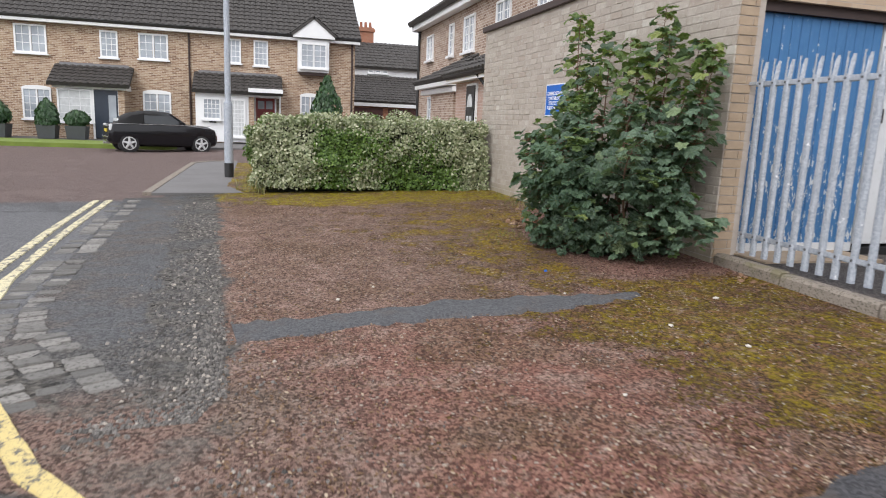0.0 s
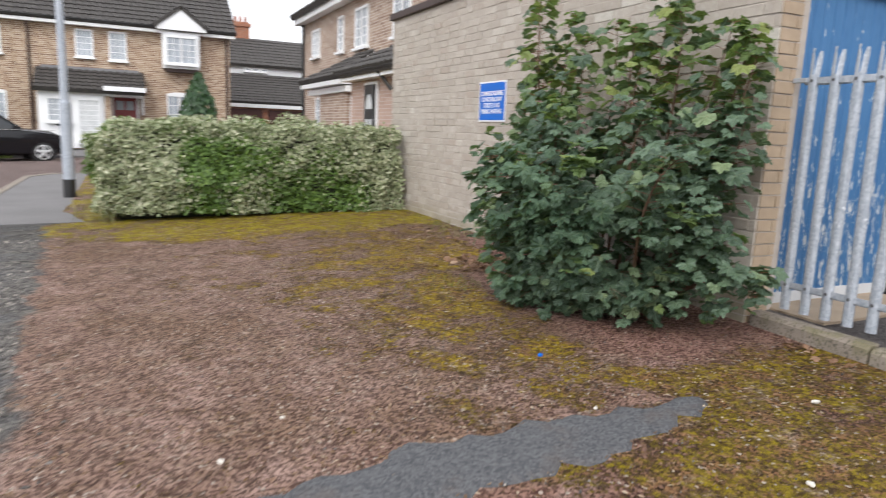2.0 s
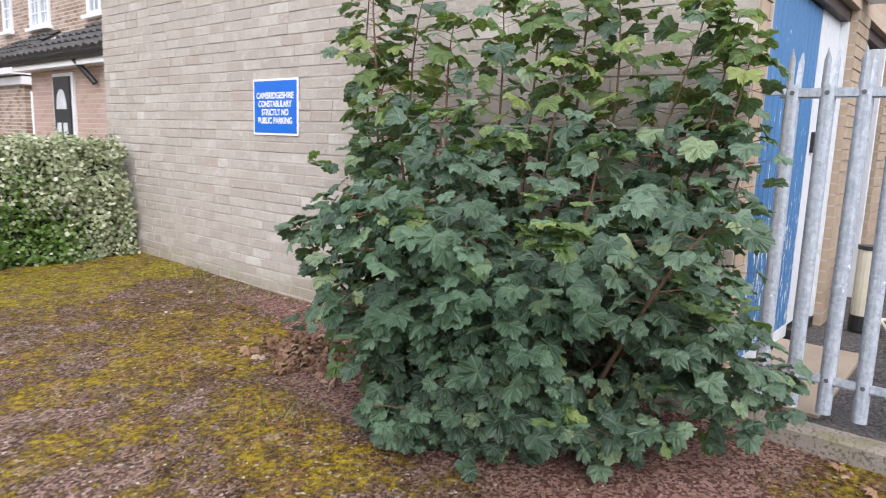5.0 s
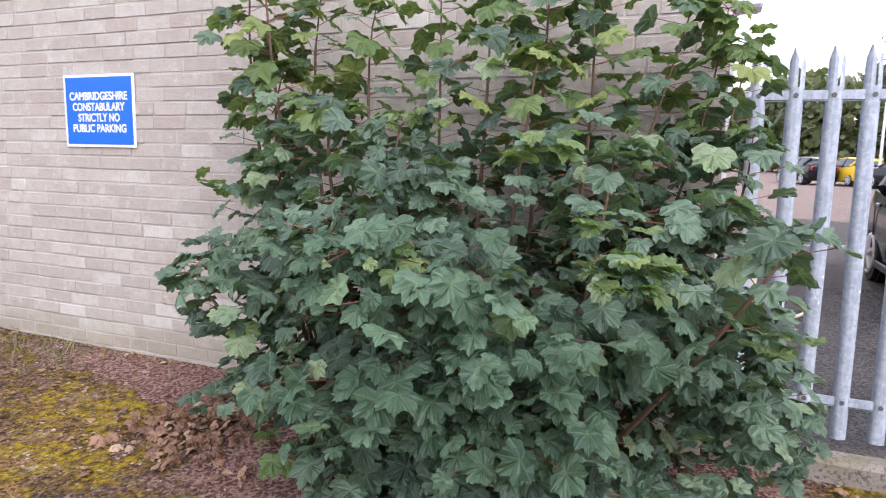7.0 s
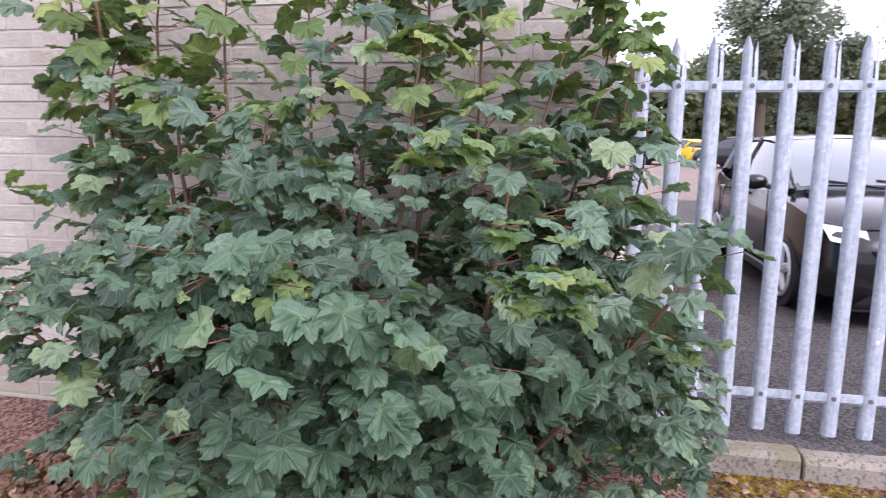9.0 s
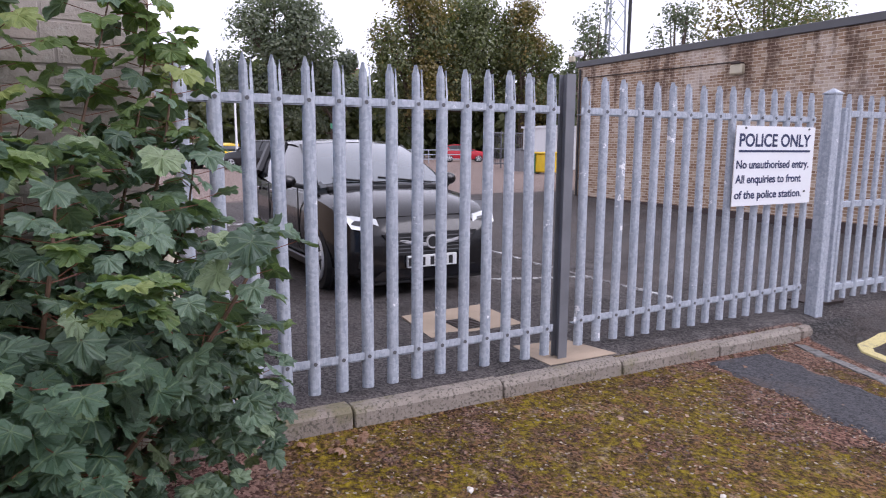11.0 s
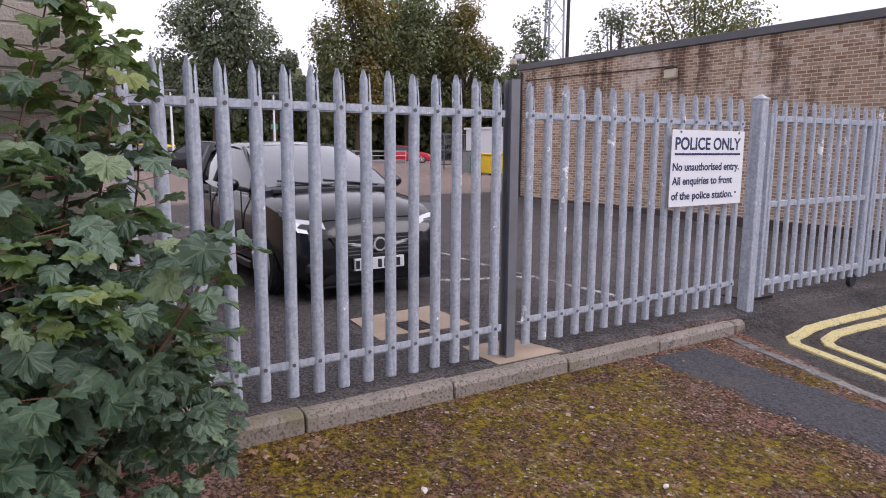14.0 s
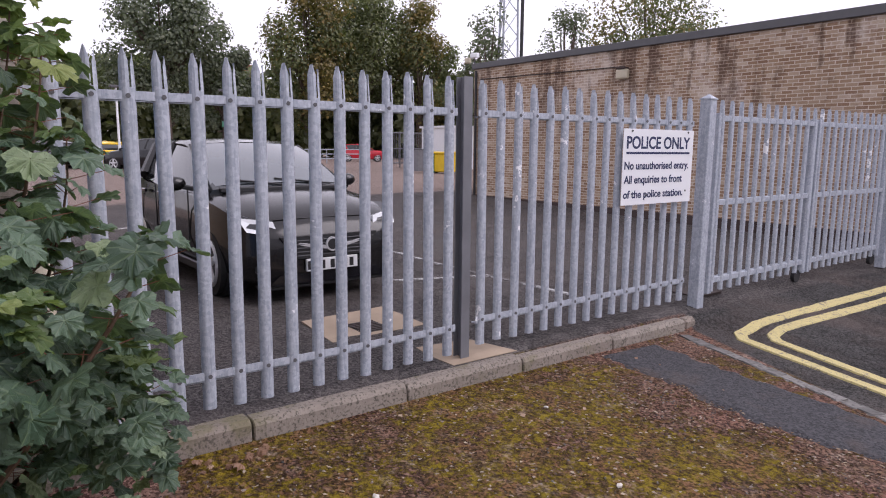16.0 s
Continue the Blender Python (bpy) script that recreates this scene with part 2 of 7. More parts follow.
M["far_yellow_line"] = road_paint("bleached_yellow_road_paint", (0.62, 0.56, 0.36), (0.12, 0.115, 0.11))
M["yellow_line"] = road_paint("worn_yellow_road_paint", (0.6, 0.48, 0.2), (0.1, 0.095, 0.09))
M["pale_yellow_line"] = road_paint("faded_yellow_road_paint", (0.56, 0.48, 0.21), (0.17, 0.15, 0.12), 0.67)
M["white_line"] = road_paint("worn_white_road_paint", (0.5, 0.5, 0.49), (0.11, 0.1, 0.096), 0.53)


def ground_surface():
    """Red tarmac forecourt with moss, litter, grey repairs and the roads round it."""
    n = Nodes("tarmac_ground")
    warp = n.vadd(n.vadd(n.noise(3.0, 5, 0.6, colour=True), (0.5, 0.5, 0.5), "SUBTRACT"), (0.5, 0.5, 0.0), "MULTIPLY")
    x, y, z = n.split(n.vadd(n.pos, warp))
    px, py, pz = n.split(n.pos)
    chips = n.cells(75)
    chip = n.step(n.split(chips)[0], 0.12, 0.88)
    fine = n.noise(150, 3)
    patch = n.noise(0.8, 5, 0.6)
    patch2 = n.noise(2.6, 5, 0.65)
    # red tarmac: chippings of several reds and pinks with pale and dark grit
    grit = n.noise(38, 4, 0.7)
    near = n.math("SUBTRACT", 1.0, n.step(y, 3.6, 5.2))
    red = n.mix(chip, (0.08, 0.043, 0.032), (0.3, 0.197, 0.152))
    red = n.mix(near, red, n.mix(chip, (0.1, 0.043, 0.033), (0.32, 0.165, 0.125)))
    red = n.mix(n.step(patch2, 0.47, 0.62), red, n.mix(chip, (0.13, 0.08, 0.064), (0.4, 0.27, 0.225)))
    red = n.mix(n.math("MULTIPLY", n.step(patch, 0.5, 0.6), 0.7), red, n.mix(chip, (0.058, 0.032, 0.021), (0.24, 0.148, 0.095)))
    red = n.mix(n.math("MULTIPLY", n.step(grit, 0.52, 0.7), 0.75), red, (0.045, 0.03, 0.024))
    # leaf litter and dirt
    litter = n.step(n.noise(1.3, 6, 0.72), 0.53, 0.66)
    red = n.mix(n.math("MULTIPLY", litter, n.math("MULTIPLY_ADD", n.step(y, 4.2, 6.5), 0.5, 0.2)), red, n.mix(chip, (0.045, 0.028, 0.017), (0.2, 0.135, 0.08)))
    kerb_side = n.math("MULTIPLY", n.step(x, 1.9, 3.0), n.math("SUBTRACT", 1.0, n.step(y, 4.6, 5.4)))
    red = n.mix(n.math("MULTIPLY", kerb_side, 0.65), red, n.mix(chip, (0.05, 0.026, 0.018), (0.26, 0.145, 0.1)))
    # moss: dense by the hedge and the kerb, patchy elsewhere
    edge_moss = n.step(y, 9.7, 10.8)
    mid = n.math("MULTIPLY", n.step(x, 1.5, 3.4), n.math("MULTIPLY", n.step(y, 2.2, 3.1), n.math("SUBTRACT", 1.0, n.step(y, 8.4, 10.0))))
    bare = n.math("MULTIPLY", n.step(x, 3.1, 3.7), n.math("MULTIPLY", n.step(y, 5.0, 5.5), n.math("SUBTRACT", 1.0, n.step(n.math("SUBTRACT", y, n.math("MULTIPLY", n.step(x, 3.9, 4.3), 1.6)), 7.4, 8.0))))
    amount = n.math("ADD", n.math("MULTIPLY", edge_moss, 0.3), n.math("MULTIPLY", mid, 0.19))
    amount = n.math("ADD", amount, n.math("MULTIPLY", n.step(y, 5.5, 7.0), n.math("MULTIPLY", n.step(x, 0.6, 2.0), 0.09)))
    amount = n.math("ADD", amount, n.math("MULTIPLY", n.math("SUBTRACT", n.noise(2.4, 3, 0.6), 0.5), 0.7))
    amount = n.math("ADD", amount, n.math("MULTIPLY", kerb_side, 0.09))
    amount = n.math("SUBTRACT", amount, n.math("MULTIPLY", bare, 0.4))
    amount = n.math("SUBTRACT", amount, n.math("MULTIPLY", n.math("SUBTRACT", 1.0, n.step(x, 0.2, 1.6)), 0.1))
    field = n.math("ADD", n.math("ADD", n.math("MULTIPLY", n.noise(1.1, 4, 0.6), 0.75), n.math("MULTIPLY", n.noise(11, 5, 0.75), 0.4)), amount)
    moss_mask = n.step(n.math("ADD", field, n.math("MULTIPLY", n.math("SUBTRACT", n.noise(30, 5, 0.75), 0.5), 0.7)), 0.69, 0.8)
    clump = n.noise(26, 6, 0.8)
    moss = n.mix(n.step(clump, 0.38, 0.62), (0.055, 0.027, 0.007), (0.4, 0.285, 0.007))
    moss = n.mix(n.math("MULTIPLY", edge_moss, 0.75), moss, n.mix(n.step(clump, 0.35, 0.6), (0.09, 0.075, 0.004), (0.42, 0.36, 0.008)))
    moss = n.mix(n.math("MULTIPLY", n.math("SUBTRACT", 1.0, n.step(y, 4.6, 5.6)), 0.6), moss, n.mix(n.step(clump, 0.4, 0.64), (0.02, 0.012, 0.003), (0.215, 0.175, 0.006)))
    moss = n.mix(n.math("MULTIPLY", n.step(n.noise(6, 6, 0.8), 0.47, 0.58), 0.8), moss, n.mix(chip, (0.04, 0.018, 0.009), (0.29, 0.15, 0.08)))
    red = n.mix(n.math("MULTIPLY", moss_mask, 0.92), red, moss)
    red = n.mix(n.step(n.split(n.cells(70))[1], 0.978, 0.986), red, (0.42, 0.36, 0.3))
    debris = n.step(n.noise(4.2, 9, 0.82), 0.51, 0.62)
    red = n.mix(n.math("MULTIPLY", debris, 0.72), red, n.mix(chip, (0.035, 0.02, 0.012), (0.15, 0.09, 0.05)))
    pale = n.step(n.noise(5.5, 9, 0.82, n.vadd(n.pos, (7.0, 3.0, 1.0))), 0.53, 0.64)
    red = n.mix(n.math("MULTIPLY", pale, 0.55), red, n.mix(chip, (0.16, 0.115, 0.09), (0.46, 0.36, 0.29)))
    dusty = n.math("MULTIPLY", n.math("SUBTRACT", 1.0, n.step(x, 0.3, 1.4)), n.math("SUBTRACT", 1.0, n.step(y, 3.5, 4.4)))
    red = n.mix(n.math("MULTIPLY", dusty, n.math("MULTIPLY_ADD", patch2, 0.6, 0.3)), red, n.mix(chip, (0.07, 0.054, 0.045), (0.25, 0.205, 0.175)))
    # bright red tarmac and soil under the shrub and along the wall
    red = n.mix(n.math("MULTIPLY", bare, 0.55), red, n.mix(chip, (0.13, 0.055, 0.048), (0.42, 0.24, 0.21)))
    # grey tarmac edge towards the road
    grey = n.mix(chip, (0.05, 0.05, 0.05), (0.155, 0.15, 0.147))
    rough_grey = n.mix(n.step(patch2, 0.4, 0.6), grey, n.mix(n.split(n.cells(30))[0], (0.02, 0.019, 0.017), (0.2, 0.185, 0.165)))
    bend = n.math("MULTIPLY_ADD", py, -0.06, 0.58)
    grey_mask = n.math("SUBTRACT", 1.0, n.step(n.math("SUBTRACT", x, bend), -0.05, 0.05))
    grey_mask = n.math("MULTIPLY", grey_mask, n.math("ADD", n.step(py, 3.4, 3.9), n.math("MULTIPLY", n.step(patch2, 0.5, 0.6), 0.5), clamp=True))
    col = n.mix(grey_mask, red, rough_grey)
    smooth = n.mix(chip, (0.085, 0.087, 0.092), (0.15, 0.152, 0.158))
    smooth = n.mix(n.math("MULTIPLY", n.step(n.noise(1.7, 6, 0.72), 0.44, 0.62), 0.6), smooth, n.mix(chip, (0.06, 0.05, 0.042), (0.19, 0.155, 0.13)))
    bend2 = n.math("MULTIPLY_ADD", py, -0.06, 0.06)
    col = n.mix(n.math("MULTIPLY", n.math("SUBTRACT", 1.0, n.step(n.math("SUBTRACT", x, bend2), -0.03, 0.05)), n.step(y, 4.3, 4.6)), col, smooth)
    # worn dark hollows and a sprinkle of loose stone near the junction
    # road: grey near, pinkish beyond
    road = n.mix(chip, (0.12, 0.122, 0.13), (0.2, 0.202, 0.208))
    pink = n.mix(chip, (0.15, 0.11, 0.1), (0.24, 0.185, 0.17))
    road = n.mix(n.step(y, 11.0, 11.4), road, pink)
    road_edge = n.math("MULTIPLY_ADD", py, -0.065, -0.72)
    col = n.mix(n.math("SUBTRACT", 1.0, n.step(n.math("SUBTRACT", px, road_edge), -0.02, 0.03)), col, road)
    col = n.mix(n.math("MULTIPLY", n.step(py, 11.45, 11.6), n.math("SUBTRACT", 1.0, n.step(px, -0.95, -0.9))), col, pink)
    col = n.mix(n.step(py, 19.5, 19.9), col, pink)
    # driveway to the gate
    drive = n.mix(chip, (0.035, 0.034, 0.033), (0.1, 0.096, 0.092))
    drive = n.mix(n.math("MULTIPLY", n.step(patch, 0.45, 0.65), 0.5), drive, (0.15, 0.115, 0.1))
    line = n.math("MULTIPLY_ADD", px, -0.38, 2.72)
    col = n.mix(n.math("SUBTRACT", 1.0, n.step(n.math("SUBTRACT", py, line), -0.02, 0.03)), col, drive)
    # car park
    park = n.mix(chip, (0.055, 0.05, 0.049), (0.155, 0.14, 0.133))
    park = n.mix(n.math("MULTIPLY", n.step(patch, 0.42, 0.66), 0.5), park, (0.12, 0.098, 0.088))
    park = n.mix(n.step(n.math("ADD", x, n.math("MULTIPLY", n.noise(0.3, 2), 3.0)), 20.0, 20.6), park, n.mix(chip, (0.22, 0.165, 0.14), (0.34, 0.265, 0.23)))
    col = n.mix(n.step(px, 4.66, 4.72), col, park)
    # fields and gardens past the estate
    far = n.math("MAXIMUM", n.step(n.math("ABSOLUTE", py), 90, 110), n.step(n.math("ABSOLUTE", px), 95, 120))
    col = n.mix(far, col, (0.07, 0.09, 0.035))
    height = n.math("ADD", n.math("MULTIPLY", chip, 0.6), n.math("ADD", n.math("MULTIPLY", fine, 0.4), n.math("MULTIPLY", n.math("MULTIPLY", moss_mask, n.noise(40, 4)), 1.6)))
    return n.done(col, n.math("MULTIPLY_ADD", patch2, 0.2, 0.65), 0, n.bump(n.math("ADD", height, n.math("MULTIPLY", grit, 1.6)), 1.0, 0.018), Specular_IOR_Level=0.15)


M["ground"] = ground_surface()


def grey_repair(name, dark, light):
    n = Nodes(name)
    chip = n.split(n.cells(85))[0]
    col = n.mix(chip, dark, light)
    col = n.mix(n.math("MULTIPLY", n.step(n.noise(2.4, 5, 0.65), 0.5, 0.7), 0.5), col, (0.13, 0.1, 0.083))
    return n.done(col, 0.85, 0, n.bump(n.math("ADD", chip, n.noise(150)), 0.8, 0.012), Specular_IOR_Level=0.25)


M["repair"] = grey_repair("grey_tarmac_repair", (0.06, 0.062, 0.068), (0.13, 0.132, 0.138))
M["repair_dark"] = grey_repair("dark_tarmac_repair", (0.032, 0.032, 0.036), (0.095, 0.094, 0.1))
M["pavement"] = plain("dark_pavement", (0.15, 0.145, 0.145), 0.85, vary=0.18, scale=1.5, bump=0.5, grain=120)
M["lawn"] = plain("lawn", (0.16, 0.22, 0.04), 0.95, vary=0.25, scale=3, bump=0.8, grain=60)


def wall_brick():
    """Pale, weathered buff-grey facing brick, each one a little different."""
    n = Nodes("pale_facing_brick")
    obj = n.tree.nodes.new("ShaderNodeObjectInfo")
    rnd = n.math("FRACT", n.math("ADD", obj.outputs["Random"], n.island))
    x, y, z = n.split(n.pos)
    col = n.mix(rnd, (0.377, 0.332, 0.286), (0.451, 0.404, 0.354))
    pale = n.math("MULTIPLY", n.step(rnd, 0.8, 0.95), n.step(n.noise(0.8, 3), 0.4, 0.6))
    col = n.mix(pale, col, (0.530, 0.501, 0.447))
    col = n.mix(n.step(n.math("FRACT", n.math("MULTIPLY", rnd, 7.3)), 0.85, 1.0), col, (0.377, 0.320, 0.270))
    col = n.mix(n.math("MULTIPLY", n.step(n.noise(17, 6, 0.75), 0.4, 0.7), 0.45), col, (0.306, 0.269, 0.229))
    col = n.mix(n.math("MULTIPLY", n.step(n.noise(9, 6, 0.78), 0.52, 0.66), 0.5), col, (0.530, 0.510, 0.459))
    col = n.mix(n.math("MULTIPLY", n.step(n.noise(1.2, 5, 0.7), 0.5, 0.75), 0.35), col, (0.315, 0.282, 0.234))
    damp = n.math("SUBTRACT", 1.0, n.step(n.math("ADD", z, n.math("MULTIPLY", n.noise(2.5, 4), 0.25)), 0.28, 0.45))
    col = n.mix(n.math("MULTIPLY", damp, 0.4), col, (0.223, 0.194, 0.105))
    return n.done(col, 0.9, 0, n.bump(n.math("ADD", n.noise(70, 4, 0.65), n.math("MULTIPLY", n.noise(16, 4, 0.7), 1.2)), 0.6, 0.009))


M["brick"] = wall_brick()
M["mortar"] = plain("grey_mortar", (0.455, 0.405, 0.36), 0.95, vary=0.15, scale=5, bump=0.5)
M["end_brick"] = plain("yellow_buff_brick", (0.4, 0.305, 0.215), 0.9, vary=0.16, scale=9, bump=0.4)


def blue_paint():
    """Blue paint on boards, sun-bleached and flaking off to pale wood."""
    n = Nodes("flaking_blue_paint")
    x, y, z = n.split(n.pos)
    vec = n.join(n.math("MULTIPLY", x, 26.0), n.math("MULTIPLY", y, 26.0), n.math("MULTIPLY", z, 8.0))
    flakes = n.noise(1.0, 6, 0.72, vec)
    low = n.math("SUBTRACT", 1.0, n.step(z, 0.6, 2.1))
    mask = n.step(n.math("ADD", flakes, n.math("MULTIPLY", low, 0.1)), 0.655, 0.68)
    col = n.mix(n.noise(3, 4), (0.018, 0.09, 0.23), (0.042, 0.16, 0.35))
    col = n.mix(n.math("MULTIPLY", n.noise(1.0, 4, 0.6, vec), 0.6), col, (0.085, 0.23, 0.45))
    col = n.mix(mask, col, (0.6, 0.62, 0.62))
    return n.done(col, 0.6, 0, n.bump(n.math("SUBTRACT", n.noise(1.0, 4, 0.6, vec), mask), 0.5, 0.005))


M["blue"] = blue_paint()


def leaf_surface(name, dark, light, fresh, share=0.12, thin=0.25, spots=False, single=False, gloss=0.5):
    n = Nodes(name)
    pick = n.tree.nodes.new("ShaderNodeObjectInfo").outputs["Random"] if single else n.island
    col = n.mix(pick, dark, light)
    col = n.mix(n.step(pick, 1 - share, 1.0), col, fresh)
    col = n.mix(n.math("MULTIPLY", n.noise(14, 4), 0.4), col, dark)
    if spots:
        col = n.mix(n.math("MULTIPLY", n.step(n.noise(48, 4, 0.65), 0.5, 0.7), 0.5), col, dark)
        col = n.mix(n.step(n.noise(120, 2), 0.69, 0.73), col, (0.02, 0.024, 0.014))
    relief = n.noise(60, 3)
    if spots:
        # five palmate veins and a paler margin, in the leaf's own coordinates
        att = n.tree.nodes.new("ShaderNodeAttribute")
        att.attribute_name = "blade"
        bx, by, _ = n.split(att.outputs["Vector"])
        ax = n.math("ABSOLUTE", bx)
        vein = None
        for turn in (0.0, 42.0, 90.0):
            c, sn = math.cos(radians(turn)), math.sin(radians(turn))
            across = n.math("ABSOLUTE", n.math("SUBTRACT", n.math("MULTIPLY", ax, c), n.math("MULTIPLY", by, sn)))
            vein = across if vein is None else n.math("MINIMUM", vein, across)
        rib = n.math("SUBTRACT", 1.0, n.step(vein, 0.006, 0.03))
        far = n.math("SQRT", n.math("ADD", n.math("MULTIPLY", bx, bx), n.math("MULTIPLY", by, by)))
        side = n.math("SINE", n.math("ADD", n.math("MULTIPLY", far, 46.0), n.math("MULTIPLY", vein, -30.0)))
        col = n.mix(n.math("MULTIPLY", n.step(side, 0.75, 1.0), 0.1), col, light)
        col = n.mix(n.math("MULTIPLY", rib, 0.3), col, fresh)
        relief = n.math("ADD", relief, n.math("MULTIPLY", n.math("MAXIMUM", rib, n.math("MULTIPLY", n.step(side, 0.6, 1.0), 0.4)), -1.2))
    bsdf = n.tree.nodes.new("ShaderNodeBsdfPrincipled")
    n.put(bsdf.inputs["Base Color"], col)
    n.put(bsdf.inputs["Roughness"], 0.46)
    n.put(bsdf.inputs["Specular IOR Level"], gloss)
    n.put(bsdf.inputs["Normal"], n.bump(relief, 0.35, 0.004))
    tr = n.tree.nodes.new("ShaderNodeBsdfTranslucent")
    n.put(tr.inputs["Color"], n.mix(0.5, col, (0.2, 0.3, 0.03)))
    ms = n.tree.nodes.new("ShaderNodeMixShader")
    ms.inputs[0].default_value = thin
    n.tree.links.new(bsdf.outputs[0], ms.inputs[1])
    n.tree.links.new(tr.outputs[0], ms.inputs[2])
    n.tree.links.new(ms.outputs[0], n.out.inputs["Surface"])
    return n.mat


M["leaf"] = leaf_surface("sycamore_leaf", (0.031, 0.062, 0.04), (0.166, 0.256, 0.165), (0.28, 0.36, 0.18), 0.1, 0.32, True, False, 0.5)
M["leaf_single"] = leaf_surface("sycamore_leaf_single", (0.032, 0.066, 0.04), (0.136, 0.22, 0.138), (0.25, 0.33, 0.14), 0.08, 0.3, True, True, 0.3)
M["leaf_fresh"] = leaf_surface("fresh_sycamore_leaf", (0.09, 0.15, 0.055), (0.21, 0.29, 0.1), (0.34, 0.38, 0.12), 0.2, 0.42, True, False, 0.38)
M["hedge_pale"] = leaf_surface("variegated_hedge_leaf", (0.16, 0.2, 0.09), (0.5, 0.52, 0.34), (0.66, 0.65, 0.48), 0.3, 0.2)
M["hedge_green"] = leaf_surface("plain_hedge_leaf", (0.05, 0.1, 0.018), (0.14, 0.24, 0.04), (0.2, 0.31, 0.06), 0.15, 0.2)
# tree leaf colours are lightened so that they include the haze of distance
M["tree_green"] = leaf_surface("hazy_tree_leaf_green", (0.065, 0.08, 0.036), (0.19, 0.21, 0.085), (0.29, 0.29, 0.12), 0.1, 0.3)
M["tree_grey"] = leaf_surface("hazy_tree_leaf_grey_green", (0.075, 0.095, 0.065), (0.18, 0.21, 0.13), (0.27, 0.29, 0.19), 0.1, 0.3)
M["tree_brown"] = leaf_surface("hazy_tree_leaf_turning", (0.1, 0.08, 0.025), (0.25, 0.18, 0.05), (0.36, 0.25, 0.08), 0.2, 0.3)
M["conifer"] = leaf_surface("conifer_leaf", (0.014, 0.045, 0.016), (0.04, 0.1, 0.03), (0.06, 0.14, 0.035), 0.1, 0.1)
M["dry_leaf"] = leaf_surface("fallen_dry_leaf", (0.12, 0.055, 0.03), (0.33, 0.19, 0.11), (0.48, 0.36, 0.25), 0.14, 0.1)


def car_paint(name, c, flake=0.3):
    n = Nodes(name)
    col = n.mix(n.noise(500, 1), c, tuple(min(1, v * (1 + flake)) for v in c))
    return n.done(col, 0.2, 0.0, None, Specular_IOR_Level=0.3, Coat_Weight=0.35, Coat_Roughness=0.03)


M["paint_charcoal"] = car_paint("charcoal_car_paint", (0.009, 0.0085, 0.009))
M["paint_black"] = car_paint("black_car_paint", (0.006, 0.006, 0.008))
M["paint_red"] = car_paint("red_car_paint", (0.4, 0.02, 0.03))
M["paint_silver"] = car_paint("silver_car_paint", (0.35, 0.36, 0.38))
M["paint_yellow"] = car_paint("yellow_car_paint", (0.75, 0.5, 0.04))
M["car_glass"] = plain("car_glass", (0.02, 0.024, 0.027), 0.06, vary=0.1, bump=0.0, Coat_Weight=0.3, Coat_Roughness=0.02)
# base lightened to carry the sky's reflection, on top of the glossy coat
M["windscreen"] = plain("windscreen_sky_sheen", (0.1, 0.115, 0.125), 0.04, vary=0.15, scale=2, bump=0.0, Coat_Weight=1.0, Coat_Roughness=0.02)
M["headlamp"] = plain("headlamp_lens", (0.75, 0.77, 0.78), 0.08, vary=0.05, bump=0.0, Coat_Weight=1.0)
M["chrome"] = plain("chrome", (0.78, 0.78, 0.79), 0.15, 0.45, vary=0.03, bump=0.0)
M["tail_red"] = plain("red_lamp_lens", (0.4, 0.02, 0.02), 0.1, bump=0.0, Coat_Weight=1.0)
M["fabric"] = plain("soft_top_fabric", (0.012, 0.012, 0.013), 0.9)


# ---- mesh helpers ----
def mesh_of(name, bm, material):
    me = bpy.data.meshes.new(name)
    bm.normal_update()
    bm.to_mesh(me)
    bm.free()
    for m in material if isinstance(material, (list, tuple)) else [material]:
        me.materials.append(m)
    return me


def part(name, bm, material, parent=None, label=""):
    ob = new(name, mesh_of(name, bm, material) if isinstance(bm, bmesh.types.BMesh) else bm)
    ob.parent = parent
    if label:
        tagged(ob, label)
    return ob


def thing(name, label, category, group="", kind="", at=(0, 0, 0)):
    ob = new(name)
    ob.empty_display_size = 0.1
    ob.location = at
    return tagged(ob, label, category, group, kind)


def box(x0, y0, z0, x1, y1, z1, bevel=0.0, bm=None):
    bm = bm or bmesh.new()
    m = Matrix.Translation(((x0 + x1) / 2, (y0 + y1) / 2, (z0 + z1) / 2)) @ Matrix.Diagonal((abs(x1 - x0), abs(y1 - y0), abs(z1 - z0), 1))
    made = bmesh.ops.create_cube(bm, size=1, matrix=m)
    if bevel:
        edges = list({e for v in made["verts"] for e in v.link_edges})
        bmesh.ops.bevel(bm, geom=edges, offset=bevel, segments=1, affect="EDGES")
    return bm


def rod(p, q, r0, r1=None, n=8, bm=None):
    """A round bar from p to q."""
    bm = bm or bmesh.new()
    p, q = Vector(p), Vector(q)
    m = Matrix.Translation((p + q) / 2) @ (q - p).to_track_quat("Z", "Y").to_matrix().to_4x4()
    bmesh.ops.create_cone(bm, cap_ends=True, segments=n, radius1=r0, radius2=r0 if r1 is None else r1, depth=(q - p).length, matrix=m)
    return bm


